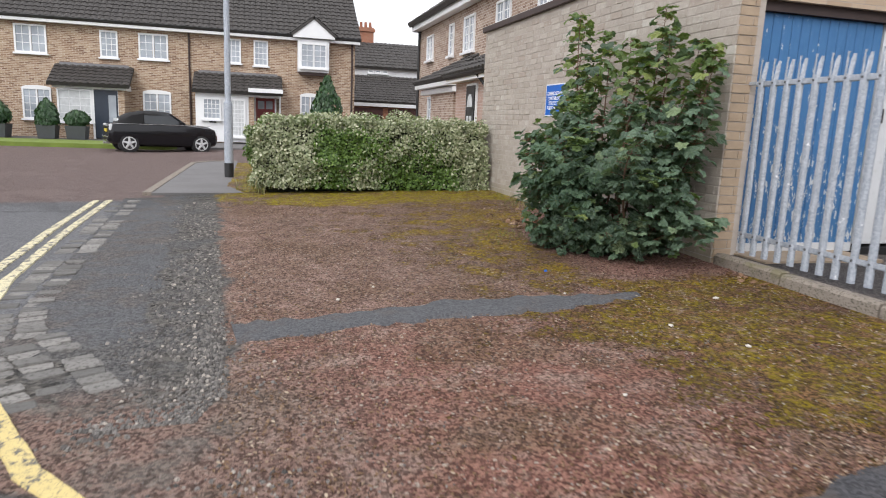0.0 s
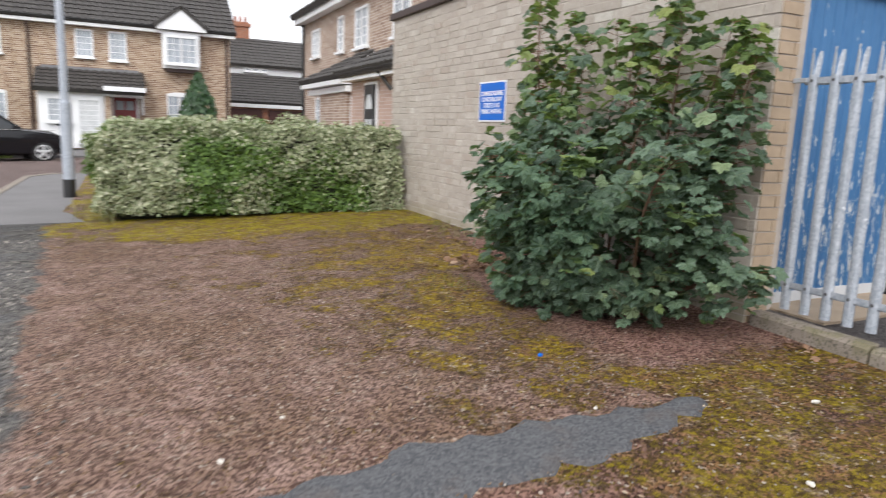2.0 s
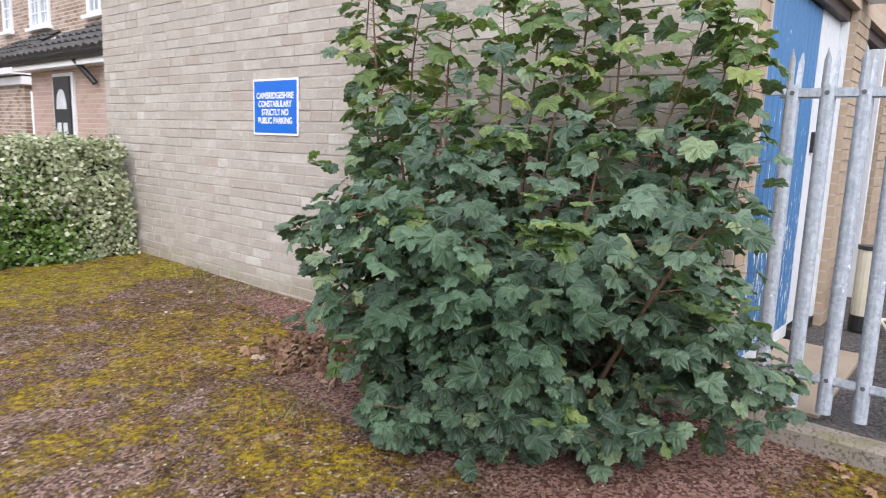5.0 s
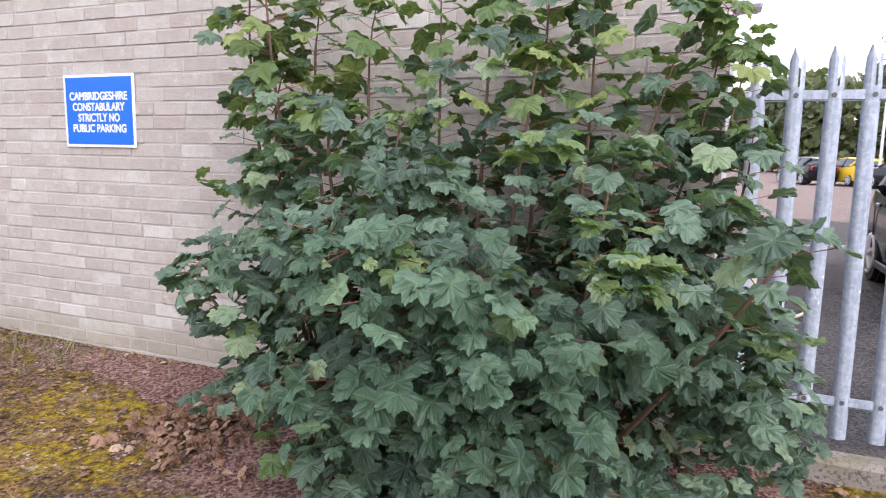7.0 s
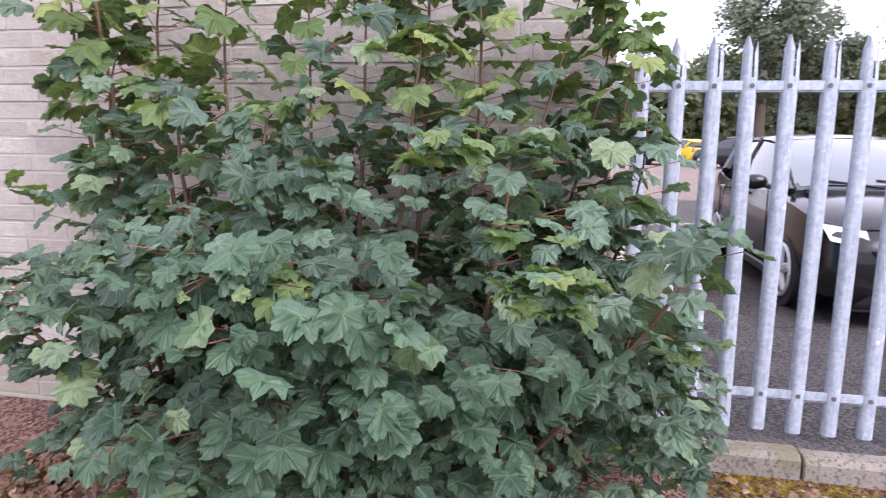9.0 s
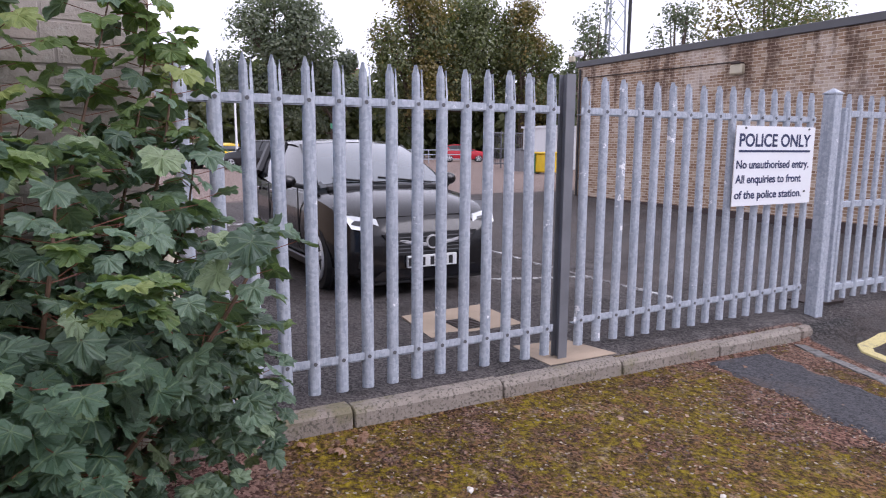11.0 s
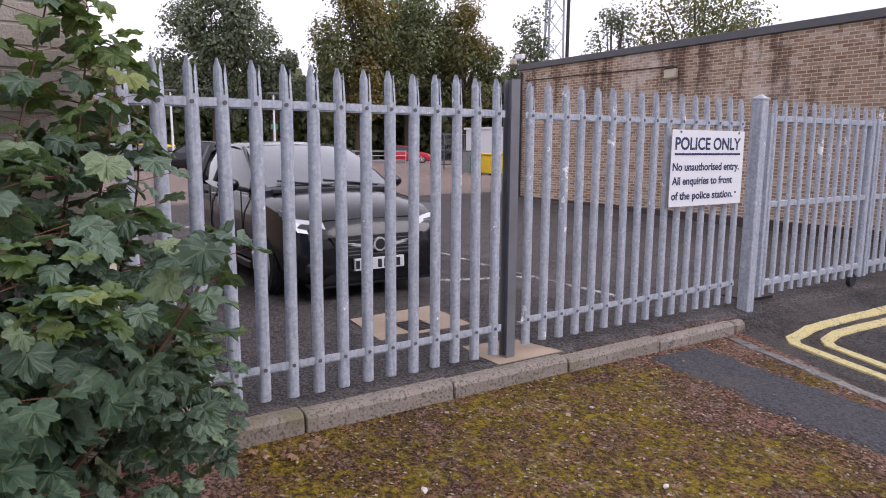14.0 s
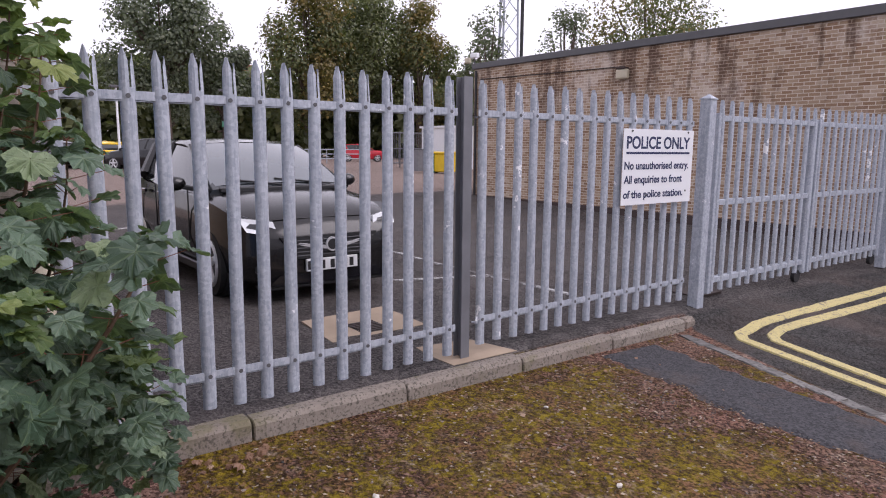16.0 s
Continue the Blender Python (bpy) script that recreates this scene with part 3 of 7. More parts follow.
def prism(points, a0, a1, axis="y", bm=None):
    """A flat outline pushed along an axis. Points are (x, z) for y, (y, z) for x, (x, y) for z."""
    bm = bm or bmesh.new()

    def at(p, a):
        return {"y": (p[0], a, p[1]), "x": (a, p[0], p[1]), "z": (p[0], p[1], a)}[axis]
    lo = [bm.verts.new(at(p, a0)) for p in points]
    hi = [bm.verts.new(at(p, a1)) for p in points]
    bm.faces.new(lo)
    bm.faces.new(hi)
    for i in range(len(points)):
        j = (i + 1) % len(points)
        bm.faces.new((lo[i], lo[j], hi[j], hi[i]))
    bmesh.ops.recalc_face_normals(bm, faces=bm.faces)
    return bm


def soft(ob, angle=40):
    """Smooth shading with the sharp edges kept."""
    for p in ob.data.polygons:
        p.use_smooth = True
    ob.data.set_sharp_from_angle(angle=radians(angle))
    return ob


def sstep(v, a, b):
    v = min(1, max(0, (v - a) / (b - a)))
    return v * v * (3 - 2 * v)


def level(x, y):
    """Height of the ground."""
    plot = -0.10 + 0.03 * min(4.7, max(-3, x)) + 0.01 * (min(13, max(0, y)) - 4.5)
    park = 0.125 - 0.05 * sstep(x, 5, 8) + 0.08 * sstep(x, 10, 42) - 0.2 * sstep(-y, 1.0, 6.5) * (1 - sstep(x, 8, 17))
    ramp = sstep(x, 4.62, 4.70) if y > 1.1 else sstep(x, 3.8 + 0.82 * sstep(y, 0.2, 1.1), 5.2 - 0.5 * sstep(y, 0.2, 1.1))
    return plot * (1 - ramp) + park * ramp


# ---- ground ----
def spaced(lo, hi, fine0, fine1, step):
    inner = list(np.arange(fine0, fine1 + 1e-6, step))
    before = [lo, lo / 3, lo / 8, fine0 - 9, fine0 - 4, fine0 - 1.5]
    after = [fine1 + 1.5, fine1 + 4, fine1 + 9, hi / 8, hi / 3, hi]
    extra = [v for v in range(-16, 60, 3) if v < fine0 - 1.6 and v > fine0 - 12 or v > fine1 + 1.6]
    return sorted(set(before + inner + after + extra))


def build_ground():
    xs = spaced(-900, 900, -4, 8, 0.08)
    ys = spaced(-900, 900, -3, 14, 0.1)
    xs = sorted(xs + [4.64, 4.66, 4.69])
    verts, faces = [], []
    for yv in ys:
        for xv in xs:
            w = noise.noise(Vector((xv * 2.1, yv * 2.1, 0))) * 0.004 + noise.noise(Vector((xv * 0.7, yv * 0.7, 4))) * 0.004
            verts.append((xv, yv, level(xv, yv) + (w if abs(xv) < 9 and abs(yv) < 15 else 0)))
    nx = len(xs)
    for j in range(len(ys) - 1):
        for i in range(nx - 1):
            a = j * nx + i
            faces.append((a, a + 1, a + 1 + nx, a + nx))
    me = bpy.data.meshes.new("ground")
    me.from_pydata(verts, [], faces)
    me.materials.append(M["ground"])
    for p in me.polygons:
        p.use_smooth = True
    return tagged(new("ground", me), "red and grey tarmac ground with moss and litter", "ground", kind="structure")


build_ground()


def ribbon(points, width, lift=0.012, ragged=0.0, step=0.08, feather=0.012, taper=0):
    """A strip laid on the ground along a line of points."""
    rnd = random.Random(len(points) + int(points[0][0] * 100))
    pts = []
    for (x0, y0), (x1, y1) in zip(points, points[1:]):
        n = max(2, int(math.hypot(x1 - x0, y1 - y0) / step))
        pts += [(x0 + (x1 - x0) * k / n, y0 + (y1 - y0) * k / n) for k in range(n)]
    pts.append(points[-1])
    bm = bmesh.new()
    last = None
    for i, (x, y) in enumerate(pts):
        a, b = pts[max(0, i - 2)], pts[min(len(pts) - 1, i + 2)]
        d = Vector((b[0] - a[0], b[1] - a[1])).normalized()
        half = width / 2 * (min(1.0, 0.25 + 0.75 * (len(pts) - 1 - i) / taper) if taper else 1.0)
        row = []
        for s in (1, -1):
            k = half + rnd.uniform(-ragged, ragged) + ragged * 1.5 * noise.noise(Vector((x * 1.3, y * 1.3, s * 5)))
            px, py = x - d.y * s * k, y + d.x * s * k
            ex, ey = px - d.y * s * feather, py + d.x * s * feather
            row.append([(ex, ey, level(ex, ey) - 0.012), (px, py, level(px, py) + lift)])
        (e0, p0), (e1, p1) = row
        mx, my = (p0[0] + p1[0]) / 2, (p0[1] + p1[1]) / 2
        row = [bm.verts.new(v) for v in (e0, p0, (mx, my, level(mx, my) + lift), p1, e1)]
        if last:
            for k in range(4):
                bm.faces.new((last[k], last[k + 1], row[k + 1], row[k]))
        last = row
    bmesh.ops.recalc_face_normals(bm, faces=bm.faces)
    return bm


tagged(part("tarmac_repair", ribbon([(0.33, 4.5), (1.0, 4.58), (1.9, 4.72), (2.05, 4.7), (2.7, 4.71), (3.15, 4.74), (3.3, 4.74)], 0.3, 0.012, 0.045, feather=0.07, taper=9), M["repair"]), "grey tarmac trench repair crossing the red forecourt", "tarmac patch", kind="structure")
tagged(part("tarmac_repair", ribbon([(4.5, 1.92), (3.6, 1.98), (2.95, 2.0), (2.62, 1.98), (2.2, 1.95)], 0.5, 0.012, 0.035, feather=0.09, taper=6), M["repair_dark"]), "dark tarmac trench repair beside the driveway", "tarmac patch", kind="structure")


def line_marking(points, width, material, label):
    tagged(part("road_marking", ribbon(points, width, 0.012, 0.004), material), label, "road marking", kind="structure")


YL = M["yellow_line"]
line_marking([(-1.62, 11.2), (-1.55, 8.5), (-1.42, 6.2), (-1.2, 4.9)], 0.085, M["far_yellow_line"], "bleached outer yellow line along the road edge")
line_marking([(-1.2, 4.9), (-0.75, 3.75), (-0.36, 3.0), (0.0, 2.55), (0.6, 2.1)], 0.085, YL, "worn outer yellow line along the road edge")
line_marking([(-1.80, 11.2), (-1.73, 8.5), (-1.6, 6.2), (-1.38, 4.85)], 0.085, M["far_yellow_line"], "bleached inner yellow line along the road edge")
line_marking([(-1.38, 4.85), (-0.92, 3.6), (-0.52, 2.8), (-0.1, 2.3), (0.5, 1.85)], 0.085, YL, "worn inner yellow line along the road edge")
PY = M["pale_yellow_line"]
line_marking([(4.28, -3.2), (4.285, -1.8), (4.32, 0.45), (4.3, 0.75), (4.2, 0.88), (3.9, 0.965), (3.175, 1.155), (2.3, 1.4)], 0.085, PY, "faded outer yellow line by the gate")
line_marking([(4.09, -3.2), (4.1, -1.31), (4.16, 0.35), (4.13, 0.56), (4.03, 0.68), (3.258, 0.92), (2.3, 1.2)], 0.085, PY, "faded inner yellow line by the gate")
WL = M["white_line"]
line_marking([(5.7, 1.22), (8.98, 1.08), (13.0, 0.9)], 0.05, WL, "worn white parking bay line")
line_marking([(7.4, 2.2), (7.03, 1.25)], 0.05, WL, "short worn white parking bay end line")
line_marking([(13.15, 4.9), (13.5, 3.9), (13.85, 3.2)], 0.08, WL, "worn white parking bay line")


def slab(outline, z0, z1, name, material, label, category):
    bm = prism(outline, z0, z1, "z")
    return tagged(part(name, bm, material), label, category, kind="structure")


# pavement beside the hedge, with its kerb
slab([(-1.12, 11.75), (0.35, 11.95), (0.3, 20.6), (-0.1, 20.5), (-0.7, 20.1), (-1.05, 19.3)], -0.3, -0.015, "pavement", M["pavement"], "dark tarmac pavement round the hedge corner", "pavement")
slab([(-1.25, 11.75), (-1.12, 11.75), (-1.05, 19.3), (-0.7, 20.1), (-0.1, 20.5), (-0.1, 20.65), (-0.8, 20.25), (-1.18, 19.4)], -0.3, -0.005, "kerb", M["kerb"], "pale concrete kerb along the pavement", "kerb")
slab([(-16, 27.6), (-2.8, 27.6), (-2.4, 28.1), (-2.4, 31.0), (-16, 31.0)], -0.3, 0.05, "lawn", M["lawn"], "strip of mown lawn before the terrace", "lawn")
slab([(-16, 31.0), (-2.4, 31.0), (-2.4, 28.0), (6.5, 28.0), (6.5, 34.1), (-16, 34.1)], -0.3, 0.03, "pavement", M["pavement"], "paved path before the terrace", "pavement")


# ---- kerb by the fence ----
def kerb_unit(y0, y1, z1, tilt):
    bm = bmesh.new()
    x0, x1 = 4.585, 4.70
    prof = [(x0, -0.15), (x1, -0.15), (x1, z1), (x0 + 0.035, z1), (x0 + 0.01, z1 - 0.025)]
    prism(prof, y0 + 0.006, y1 - 0.006, "y", bm)
    long_edges = [e for e in bm.edges if abs(e.verts[0].co.y - e.verts[1].co.y) < 0.01]
    bmesh.ops.bevel(bm, geom=long_edges, offset=0.006, segments=1, affect="EDGES")
    for v in bm.verts:
        v.co.x += tilt + 0.004 * noise.noise(v.co * 7)
        v.co.z += 0.004 * noise.noise(v.co * 9)
    return bm


kerb_row = thing("kerb", "weathered concrete kerb below the steel fence", "kerb", kind="structure")
rk = random.Random(4)
for i in range(5):
    y1 = 5.57 if i == 0 else 4.742 - (i - 1) * 0.915
    y0 = 4.742 - i * 0.915
    part("kerbstone", kerb_unit(max(y0, 1.08), y1, 0.152 - 0.012 * i, rk.uniform(-0.006, 0.006)), M["kerb"], kerb_row)
part("kerbstone", box(4.60, 0.9, -0.1, 4.70, 1.07, 0.10, 0.03), M["kerb"], kerb_row, "dropped end kerbstone")

tagged(part("concrete_pad", prism([(4.72, 2.85), (5.12, 2.95), (5.17, 3.37), (4.95, 3.4), (4.725, 3.39)], 0.05, 0.13, "z"), M["concrete_pad"]), "sandy concrete footing of the fence post", "concrete pad", kind="structure")
drain = thing("drain_surround", "sandy concrete patch round a gully grate", "drain", kind="structure")
part("concrete_patch", prism([(5.65, 2.95), (6.34, 2.92), (6.28, 3.7), (5.62, 3.77)], 0.02, 0.122, "z"), M["concrete_pad"], drain)
part("grate_pit", box(5.70, 3.24, 0.06, 5.98, 3.48, 0.126), M["black_plastic"], drain)
for i in range(7):
    part("grate_bar", box(5.71 + i * 0.04, 3.245, 0.122, 5.73 + i * 0.04, 3.475, 0.131), M["iron"], drain)
gully = thing("drain_cover", "rusty iron gully cover before the gate post", "drain cover", kind="structure")
part("cover", box(4.95, -0.05, 0.08, 5.25, 0.35, 0.135), M["iron"], gully)


# ---- near brick wall with its end ----
WX, WY0, WY1, WTOP = 4.59, 5.6, 12.44, 2.93
wall = thing("wall_1", "pale brick side wall of the garage block", "wall", kind="structure")
part("mortar_bed", box(WX + 0.0045, WY0 + 0.012, -0.2, WX + 0.28, WY1 - 0.006, WTOP), M["mortar"], wall)
capping = part("capping", box(WX - 0.05, WY0 - 0.05, WTOP, WX + 0.4, WY1 + 0.06, WTOP + 0.1, 0.008), M["dark_trim"], wall, "dark brown roof-edge capping")
COURSE, LONG = 0.084, 0.295


def brick_mesh(length, depth=0.05, name="brick", mat=None, axis="y"):
    bm = box(0, 0, 0, depth, length - 0.011, COURSE - 0.011, 0.002) if axis == "y" else box(0, 0, 0, length - 0.011, depth, COURSE - 0.011, 0.003)
    return mesh_of(name, bm, mat or M["brick"])


def lay_wall():
    rnd = random.Random(7)
    whole = brick_mesh(LONG * 0.86)
    half = brick_mesh(LONG / 2)
    near, verts, faces = 0, [], []
    cut = {}
    k = 0
    z = -0.06
    while z + COURSE < WTOP + 0.02:
        y = WY0 - rnd.uniform(0.0, LONG * 0.8)
        while y < WY1 - 0.02:
            run = LONG * 0.86 if rnd.random() < 0.8 else LONG * 0.5
            a, b = max(y, WY0), min(y + run, WY1)
            length = round(b - a, 3)
            y += run
            if length < 0.04 or z + COURSE < level(4.5, a) - 0.02:
                continue
            jx, jz = rnd.uniform(-0.0035, 0.0035), rnd.uniform(-0.0015, 0.0015)
            if 7.1 < a < 10.6 and 0.0 < z < 2.2 and near < 300:
                me = whole if abs(length - LONG * 0.86) < 0.002 else half if abs(length - LONG / 2) < 0.002 else None
                if me is None:
                    me = cut.setdefault(length, brick_mesh(length))
                ob = new("brick", me)
                ob.parent, ob.location = wall, (WX + jx, a + 0.0055, z + jz)
                near += 1
            else:
                n0 = len(verts)
                x0, x1, y0, y1, z0, z1 = WX + jx, WX + 0.05, a + 0.0055, b - 0.0055, z + jz, z + jz + COURSE - 0.011
                e = 0.002
                verts += [(x1, y0, z0), (x1, y1, z0), (x1, y1, z1), (x1, y0, z1), (x0 + e, y0, z0), (x0 + e, y1, z0), (x0 + e, y1, z1), (x0 + e, y0, z1),
                          (x0, y0 + e, z0 + e), (x0, y1 - e, z0 + e), (x0, y1 - e, z1 - e), (x0, y0 + e, z1 - e)]
                for q in ((0, 1, 5, 4), (1, 2, 6, 5), (2, 3, 7, 6), (3, 0, 4, 7), (4, 5, 9, 8), (5, 6, 10, 9), (6, 7, 11, 10), (7, 4, 8, 11), (8, 9, 10, 11)):
                    faces.append(tuple(n0 + i for i in q[::-1]))
        z += COURSE
        k += 1
    me = bpy.data.meshes.new("brick_courses")
    me.from_pydata(verts, [], faces)
    me.materials.append(M["brick"])
    tagged(part("brick_courses", me, None, wall), kind="stuff")


# garage block: end face with doors, facing the car park
END = WY0
block = thing("garage_block", "flat-roofed buff brick garage block with old doors", "garage block", kind="structure")


def pier(x0, x1, z0=-0.1, z1=2.45):
    p = part("brick_pier", box(x0 + 0.006, END + 0.006, z0, x1 - 0.006, END + 0.3, z1), M["mortar"], block)
    bm = bmesh.new()
    z, k = -0.06, 0
    while z < z1 - 0.03:
        x = x0 - (LONG / 2 if k % 2 else 0)
        while x < x1 - 0.01:
            a, b = max(x, x0), min(x + LONG, x1)
            x += LONG
            if b - a > 0.03:
                box(a + 0.005, END - 0.002 * (k % 3), z, b - 0.005, END + 0.1, min(z + COURSE - 0.011, z1), 0.0, bm)
        z += COURSE
        k += 1
    part("brick_facing", bm, M["end_brick"], block)
    return p


pier(4.60, 4.80)
pier(6.98, 7.46)
pier(8.75, 12.5)
part("lintel", box(4.6, END - 0.005, 2.45, 12.5, END + 0.3, WTOP), M["buff_brick_x"], block, "buff brick lintel course")
part("door_head", box(4.80, END + 0.05, 2.36, 8.75, END + 0.3, 2.45), M["dark_trim"], block)
part("roof", box(WX + 0.29, END + 0.3, 2.78, 12.5, WY1, WTOP), M["dark_trim"], block)
part("back_wall", box(WX + 0.29, WY1 - 0.2, -0.2, 12.5, WY1, 2.78), M["mortar"], block)
part("inner_wall", box(12.3, END + 0.3, -0.2, 12.5, WY1 - 0.2, 2.78), M["mortar"], block)
door = part("garage_door", box(4.83, END + 0.12, 0.16, 6.33, END + 0.15, 2.36), M["blue"], block, "flaking blue boarded garage door")
for i in range(14):
    part("board", box(4.835 + i * 0.107, END + 0.10, 0.2, 4.835 + (i + 1) * 0.107 - 0.007, END + 0.122, 2.35, 0.004), M["blue"], door)
part("kick_board", box(4.83, END + 0.095, 0.13, 6.33, END + 0.11, 0.22), M["wood_white"], door, "bare weathered bottom board")
part("door_jamb", box(4.80, END + 0.06, 0.1, 4.84, END + 0.2, 2.36), M["blue"], block)
side_door = part("side_door", box(6.36, END + 0.10, 0.2, 6.92, END + 0.14, 2.36, 0.004), M["wood_white"], block, "white painted side door")
part("door_lock", box(6.40, END + 0.07, 1.42, 6.47, END + 0.11, 1.56, 0.008), M["black_plastic"], side_door, "black keypad lock")
part("door_frame", box(6.92, END + 0.05, 0.1, 6.98, END + 0.2, 2.36), M["wood_white"], block)
part("door_sill", box(6.34, END + 0.05, 0.08, 6.98, END + 0.2, 0.17), M["black_plastic"], block)
open_door = part("open_door", box(8.05, END - 0.05, 0.15, 8.1, END + 0.75, 2.3, 0.004), M["wood_white"], block, "white door standing open")
part("handle", box(8.0, END + 0.05, 1.2, 8.05, END + 0.12, 1.26), M["black_plastic"], open_door)
# added black sheet, painting the darkness of the room behind the open door
part("dark_lining", box(7.46, END + 0.9, 0.1, 8.75, END + 0.95, 2.36), M["black_plastic"], block)
part("door_lining", box(7.46, END + 0.02, 0.1, 7.52, END + 0.3, 2.36), M["red_paint"], block)
tagged(part("floodlight", box(6.95, END - 0.2, 2.52, 7.25, END, 2.68, 0.02), M["upvc"]), "white floodlight over the garage doors", "light")
bollard = thing("bollard", "cream plastic bollard with a black cap", "bollard", at=(7.05, END - 0.25, 0.1))
part("post", rod((0, 0, 0.1), (0, 0, 0.62), 0.07, n=16), M["cream"], bollard)
part("base", rod((0, 0, 0), (0, 0, 0.12), 0.075, n=16), M["black_plastic"], bollard)
part("cap", rod((0, 0, 0.62), (0, 0, 0.65), 0.075, n=16), M["black_plastic"], bollard)
slab([(4.85, END - 0.4), (6.2, END - 0.4), (6.2, END + 0.1), (4.85, END + 0.1)], 0.02, 0.14, "apron", M["concrete_pad"], "concrete apron before the blue door", "apron")


# ---- palisade fence ----
FX = 4.79


def pale_mesh(height, width=0.068):
    """One rounded steel pale, its head split into a tall point and a shorter one bent back."""
    bm = bmesh.new()
    w, t, neck = width / 2, 0.003, height - 0.17
    prof = [(-w, 0.022), (-w * 0.9, 0.011), (-w * 0.68, 0.002), (-w * 0.36, -0.004), (-w * 0.12, -0.0035), (w * 0.12, -0.0035), (w * 0.36, -0.004), (w * 0.68, 0.002), (w * 0.9, 0.011), (w, 0.022)]
    rows = [([bm.verts.new((d, y, z)) for y, d in prof], [bm.verts.new((d + t, y, z)) for y, d in prof]) for z in (0.0, neck)]
    (f0, b0), (f1, b1) = rows
    m = len(prof) - 1
    for i in range(m):
        bm.faces.new((f0[i], f0[i + 1], f1[i + 1], f1[i]))
        bm.faces.new((b0[i + 1], b0[i], b1[i], b1[i + 1]))
    for i in (0, m):
        bm.faces.new((f0[i], f1[i], b1[i], b0[i]))
    # two prongs that carry on the rounded face of the pale and taper to a point
    for cols, lean, top, shoulder in ((prof[4:], 0.004, height, height - 0.055), (prof[:4], 0.02, height - 0.02, height - 0.07)):
        tip_y = sum(y for y, d in cols) / len(cols)
        levels = [(neck, 1.0, 0.0), (shoulder, 0.92, lean * 0.6), (top, 0.06, lean)]
        grid = [[[bm.verts.new((d + back + lean_d, tip_y + (y - tip_y) * k, z)) for y, d in cols] for z, k, lean_d in levels] for back in (0.0, t)]
        for side in grid:
            for lo, hi in zip(side, side[1:]):
                for a in range(len(cols) - 1):
                    bm.faces.new((lo[a], lo[a + 1], hi[a + 1], hi[a]))
        for lo in (0, 1):
            for e in (0, -1):
                bm.faces.new((grid[0][lo][e], grid[0][lo + 1][e], grid[1][lo + 1][e], grid[1][lo][e]))
    bmesh.ops.recalc_face_normals(bm, faces=bm.faces)
    for f in bm.faces:
        f.smooth = f.calc_area() > 0.004
    return mesh_of("pale", bm, M["galv"])


def bolt_mesh():
    return mesh_of("bolt", rod((-0.006, 0, 0), (0.004, 0, 0), 0.011, n=8), M["grey_trim"])


PALE, PALE_LOW, BOLT = pale_mesh(1.735), pale_mesh(1.7), bolt_mesh()


def fence_panel(name, label, y0, count, pitch, z0, rails, x=FX, mesh=PALE, length=None, ends=0.06, group=""):
    """A panel of pales on steel rails, running towards lower y."""
    f = thing(name, label, "fence", group)
    rnd = random.Random(int(y0 * 100))
    y1 = y0 - (count - 1) * pitch
    for z in rails:
        bm = box(x + 0.006, y1 - ends, z - 0.022, x + 0.012, y0 + ends, z + 0.022)
        box(x + 0.006, y1 - ends, z - 0.024, x + 0.05, y0 + ends, z - 0.018, 0, bm)
        part("rail", bm, M["galv"], f)
    for i in range(count):
        yy = y0 - i * pitch + rnd.uniform(-0.004, 0.004)
        ob = new("pale", mesh)
        ob.parent, ob.location = f, (x, yy, z0 + rnd.uniform(-0.006, 0.006))
        ob.rotation_euler = (rnd.uniform(-0.006, 0.006), 0, rnd.uniform(-0.03, 0.03))
        for z in rails:
            o2 = new("bolt", BOLT)
            o2.parent, o2.location = f, (x - 0.001, yy, z)
    return f


fence_panel("palisade_fence", "galvanised steel palisade fence panel beside the brick wall", 5.474, 15, 0.15, 0.17, (0.345, 1.70), ends=0.05)
fence_panel("palisade_fence", "galvanised steel palisade fence panel carrying the police sign", 3.107, 16, 0.149, 0.205, (0.37, 1.697), mesh=PALE_LOW, ends=0.05)
bracket = part("wall_bracket", box(FX - 0.01, 5.5, 1.69, FX + 0.02, 5.62, 1.72, 0.003), M["galv"])
tagged(bracket, "small galvanised bracket fixing the fence to the wall", "bracket")


def fence_post(y, z0, z1, w, material, label, cap=True, x=FX + 0.01):
    p = thing("fence_post", label, "post")
    part("shaft", box(x - w / 2, y - w / 2, z0, x + w / 2, y + w / 2, z1, 0.006), material, p)
    if cap:
        bm = box(x - w / 2 - 0.004, y - w / 2 - 0.004, z1, x + w / 2 + 0.004, y + w / 2 + 0.004, z1 + 0.012)
        top = bm.verts.new((x, y, z1 + 0.05))
        q = [bm.verts.new((x + a * w / 2, y + b * w / 2, z1 + 0.012)) for a, b in ((-1, -1), (1, -1), (1, 1), (-1, 1))]
        for i in range(4):
            bm.faces.new((q[i], q[(i + 1) % 4], top))
        part("cap", bm, material, p)
    return p


# I-section post between the two panels
ipost = thing("fence_post", "dark grey steel I-section fence post on a concrete pad", "post")
part("flange", box(FX + 0.01, 3.205, 0.12, FX + 0.018, 3.272, 1.915), M["steel_dark"], ipost)
part("flange", box(FX + 0.082, 3.205, 0.12, FX + 0.09, 3.272, 1.915), M["steel_dark"], ipost)
part("web", box(FX + 0.018, 3.234, 0.12, FX + 0.082, 3.242, 1.915), M["steel_dark"], ipost)
fence_post(0.626, 0.08, 1.9, 0.1, M["galv"], "square galvanised steel gate post with a pointed cap")

# police sign
psign = thing("police_sign", "white metal sign with navy writing on the fence", "sign")
SX = FX - 0.045
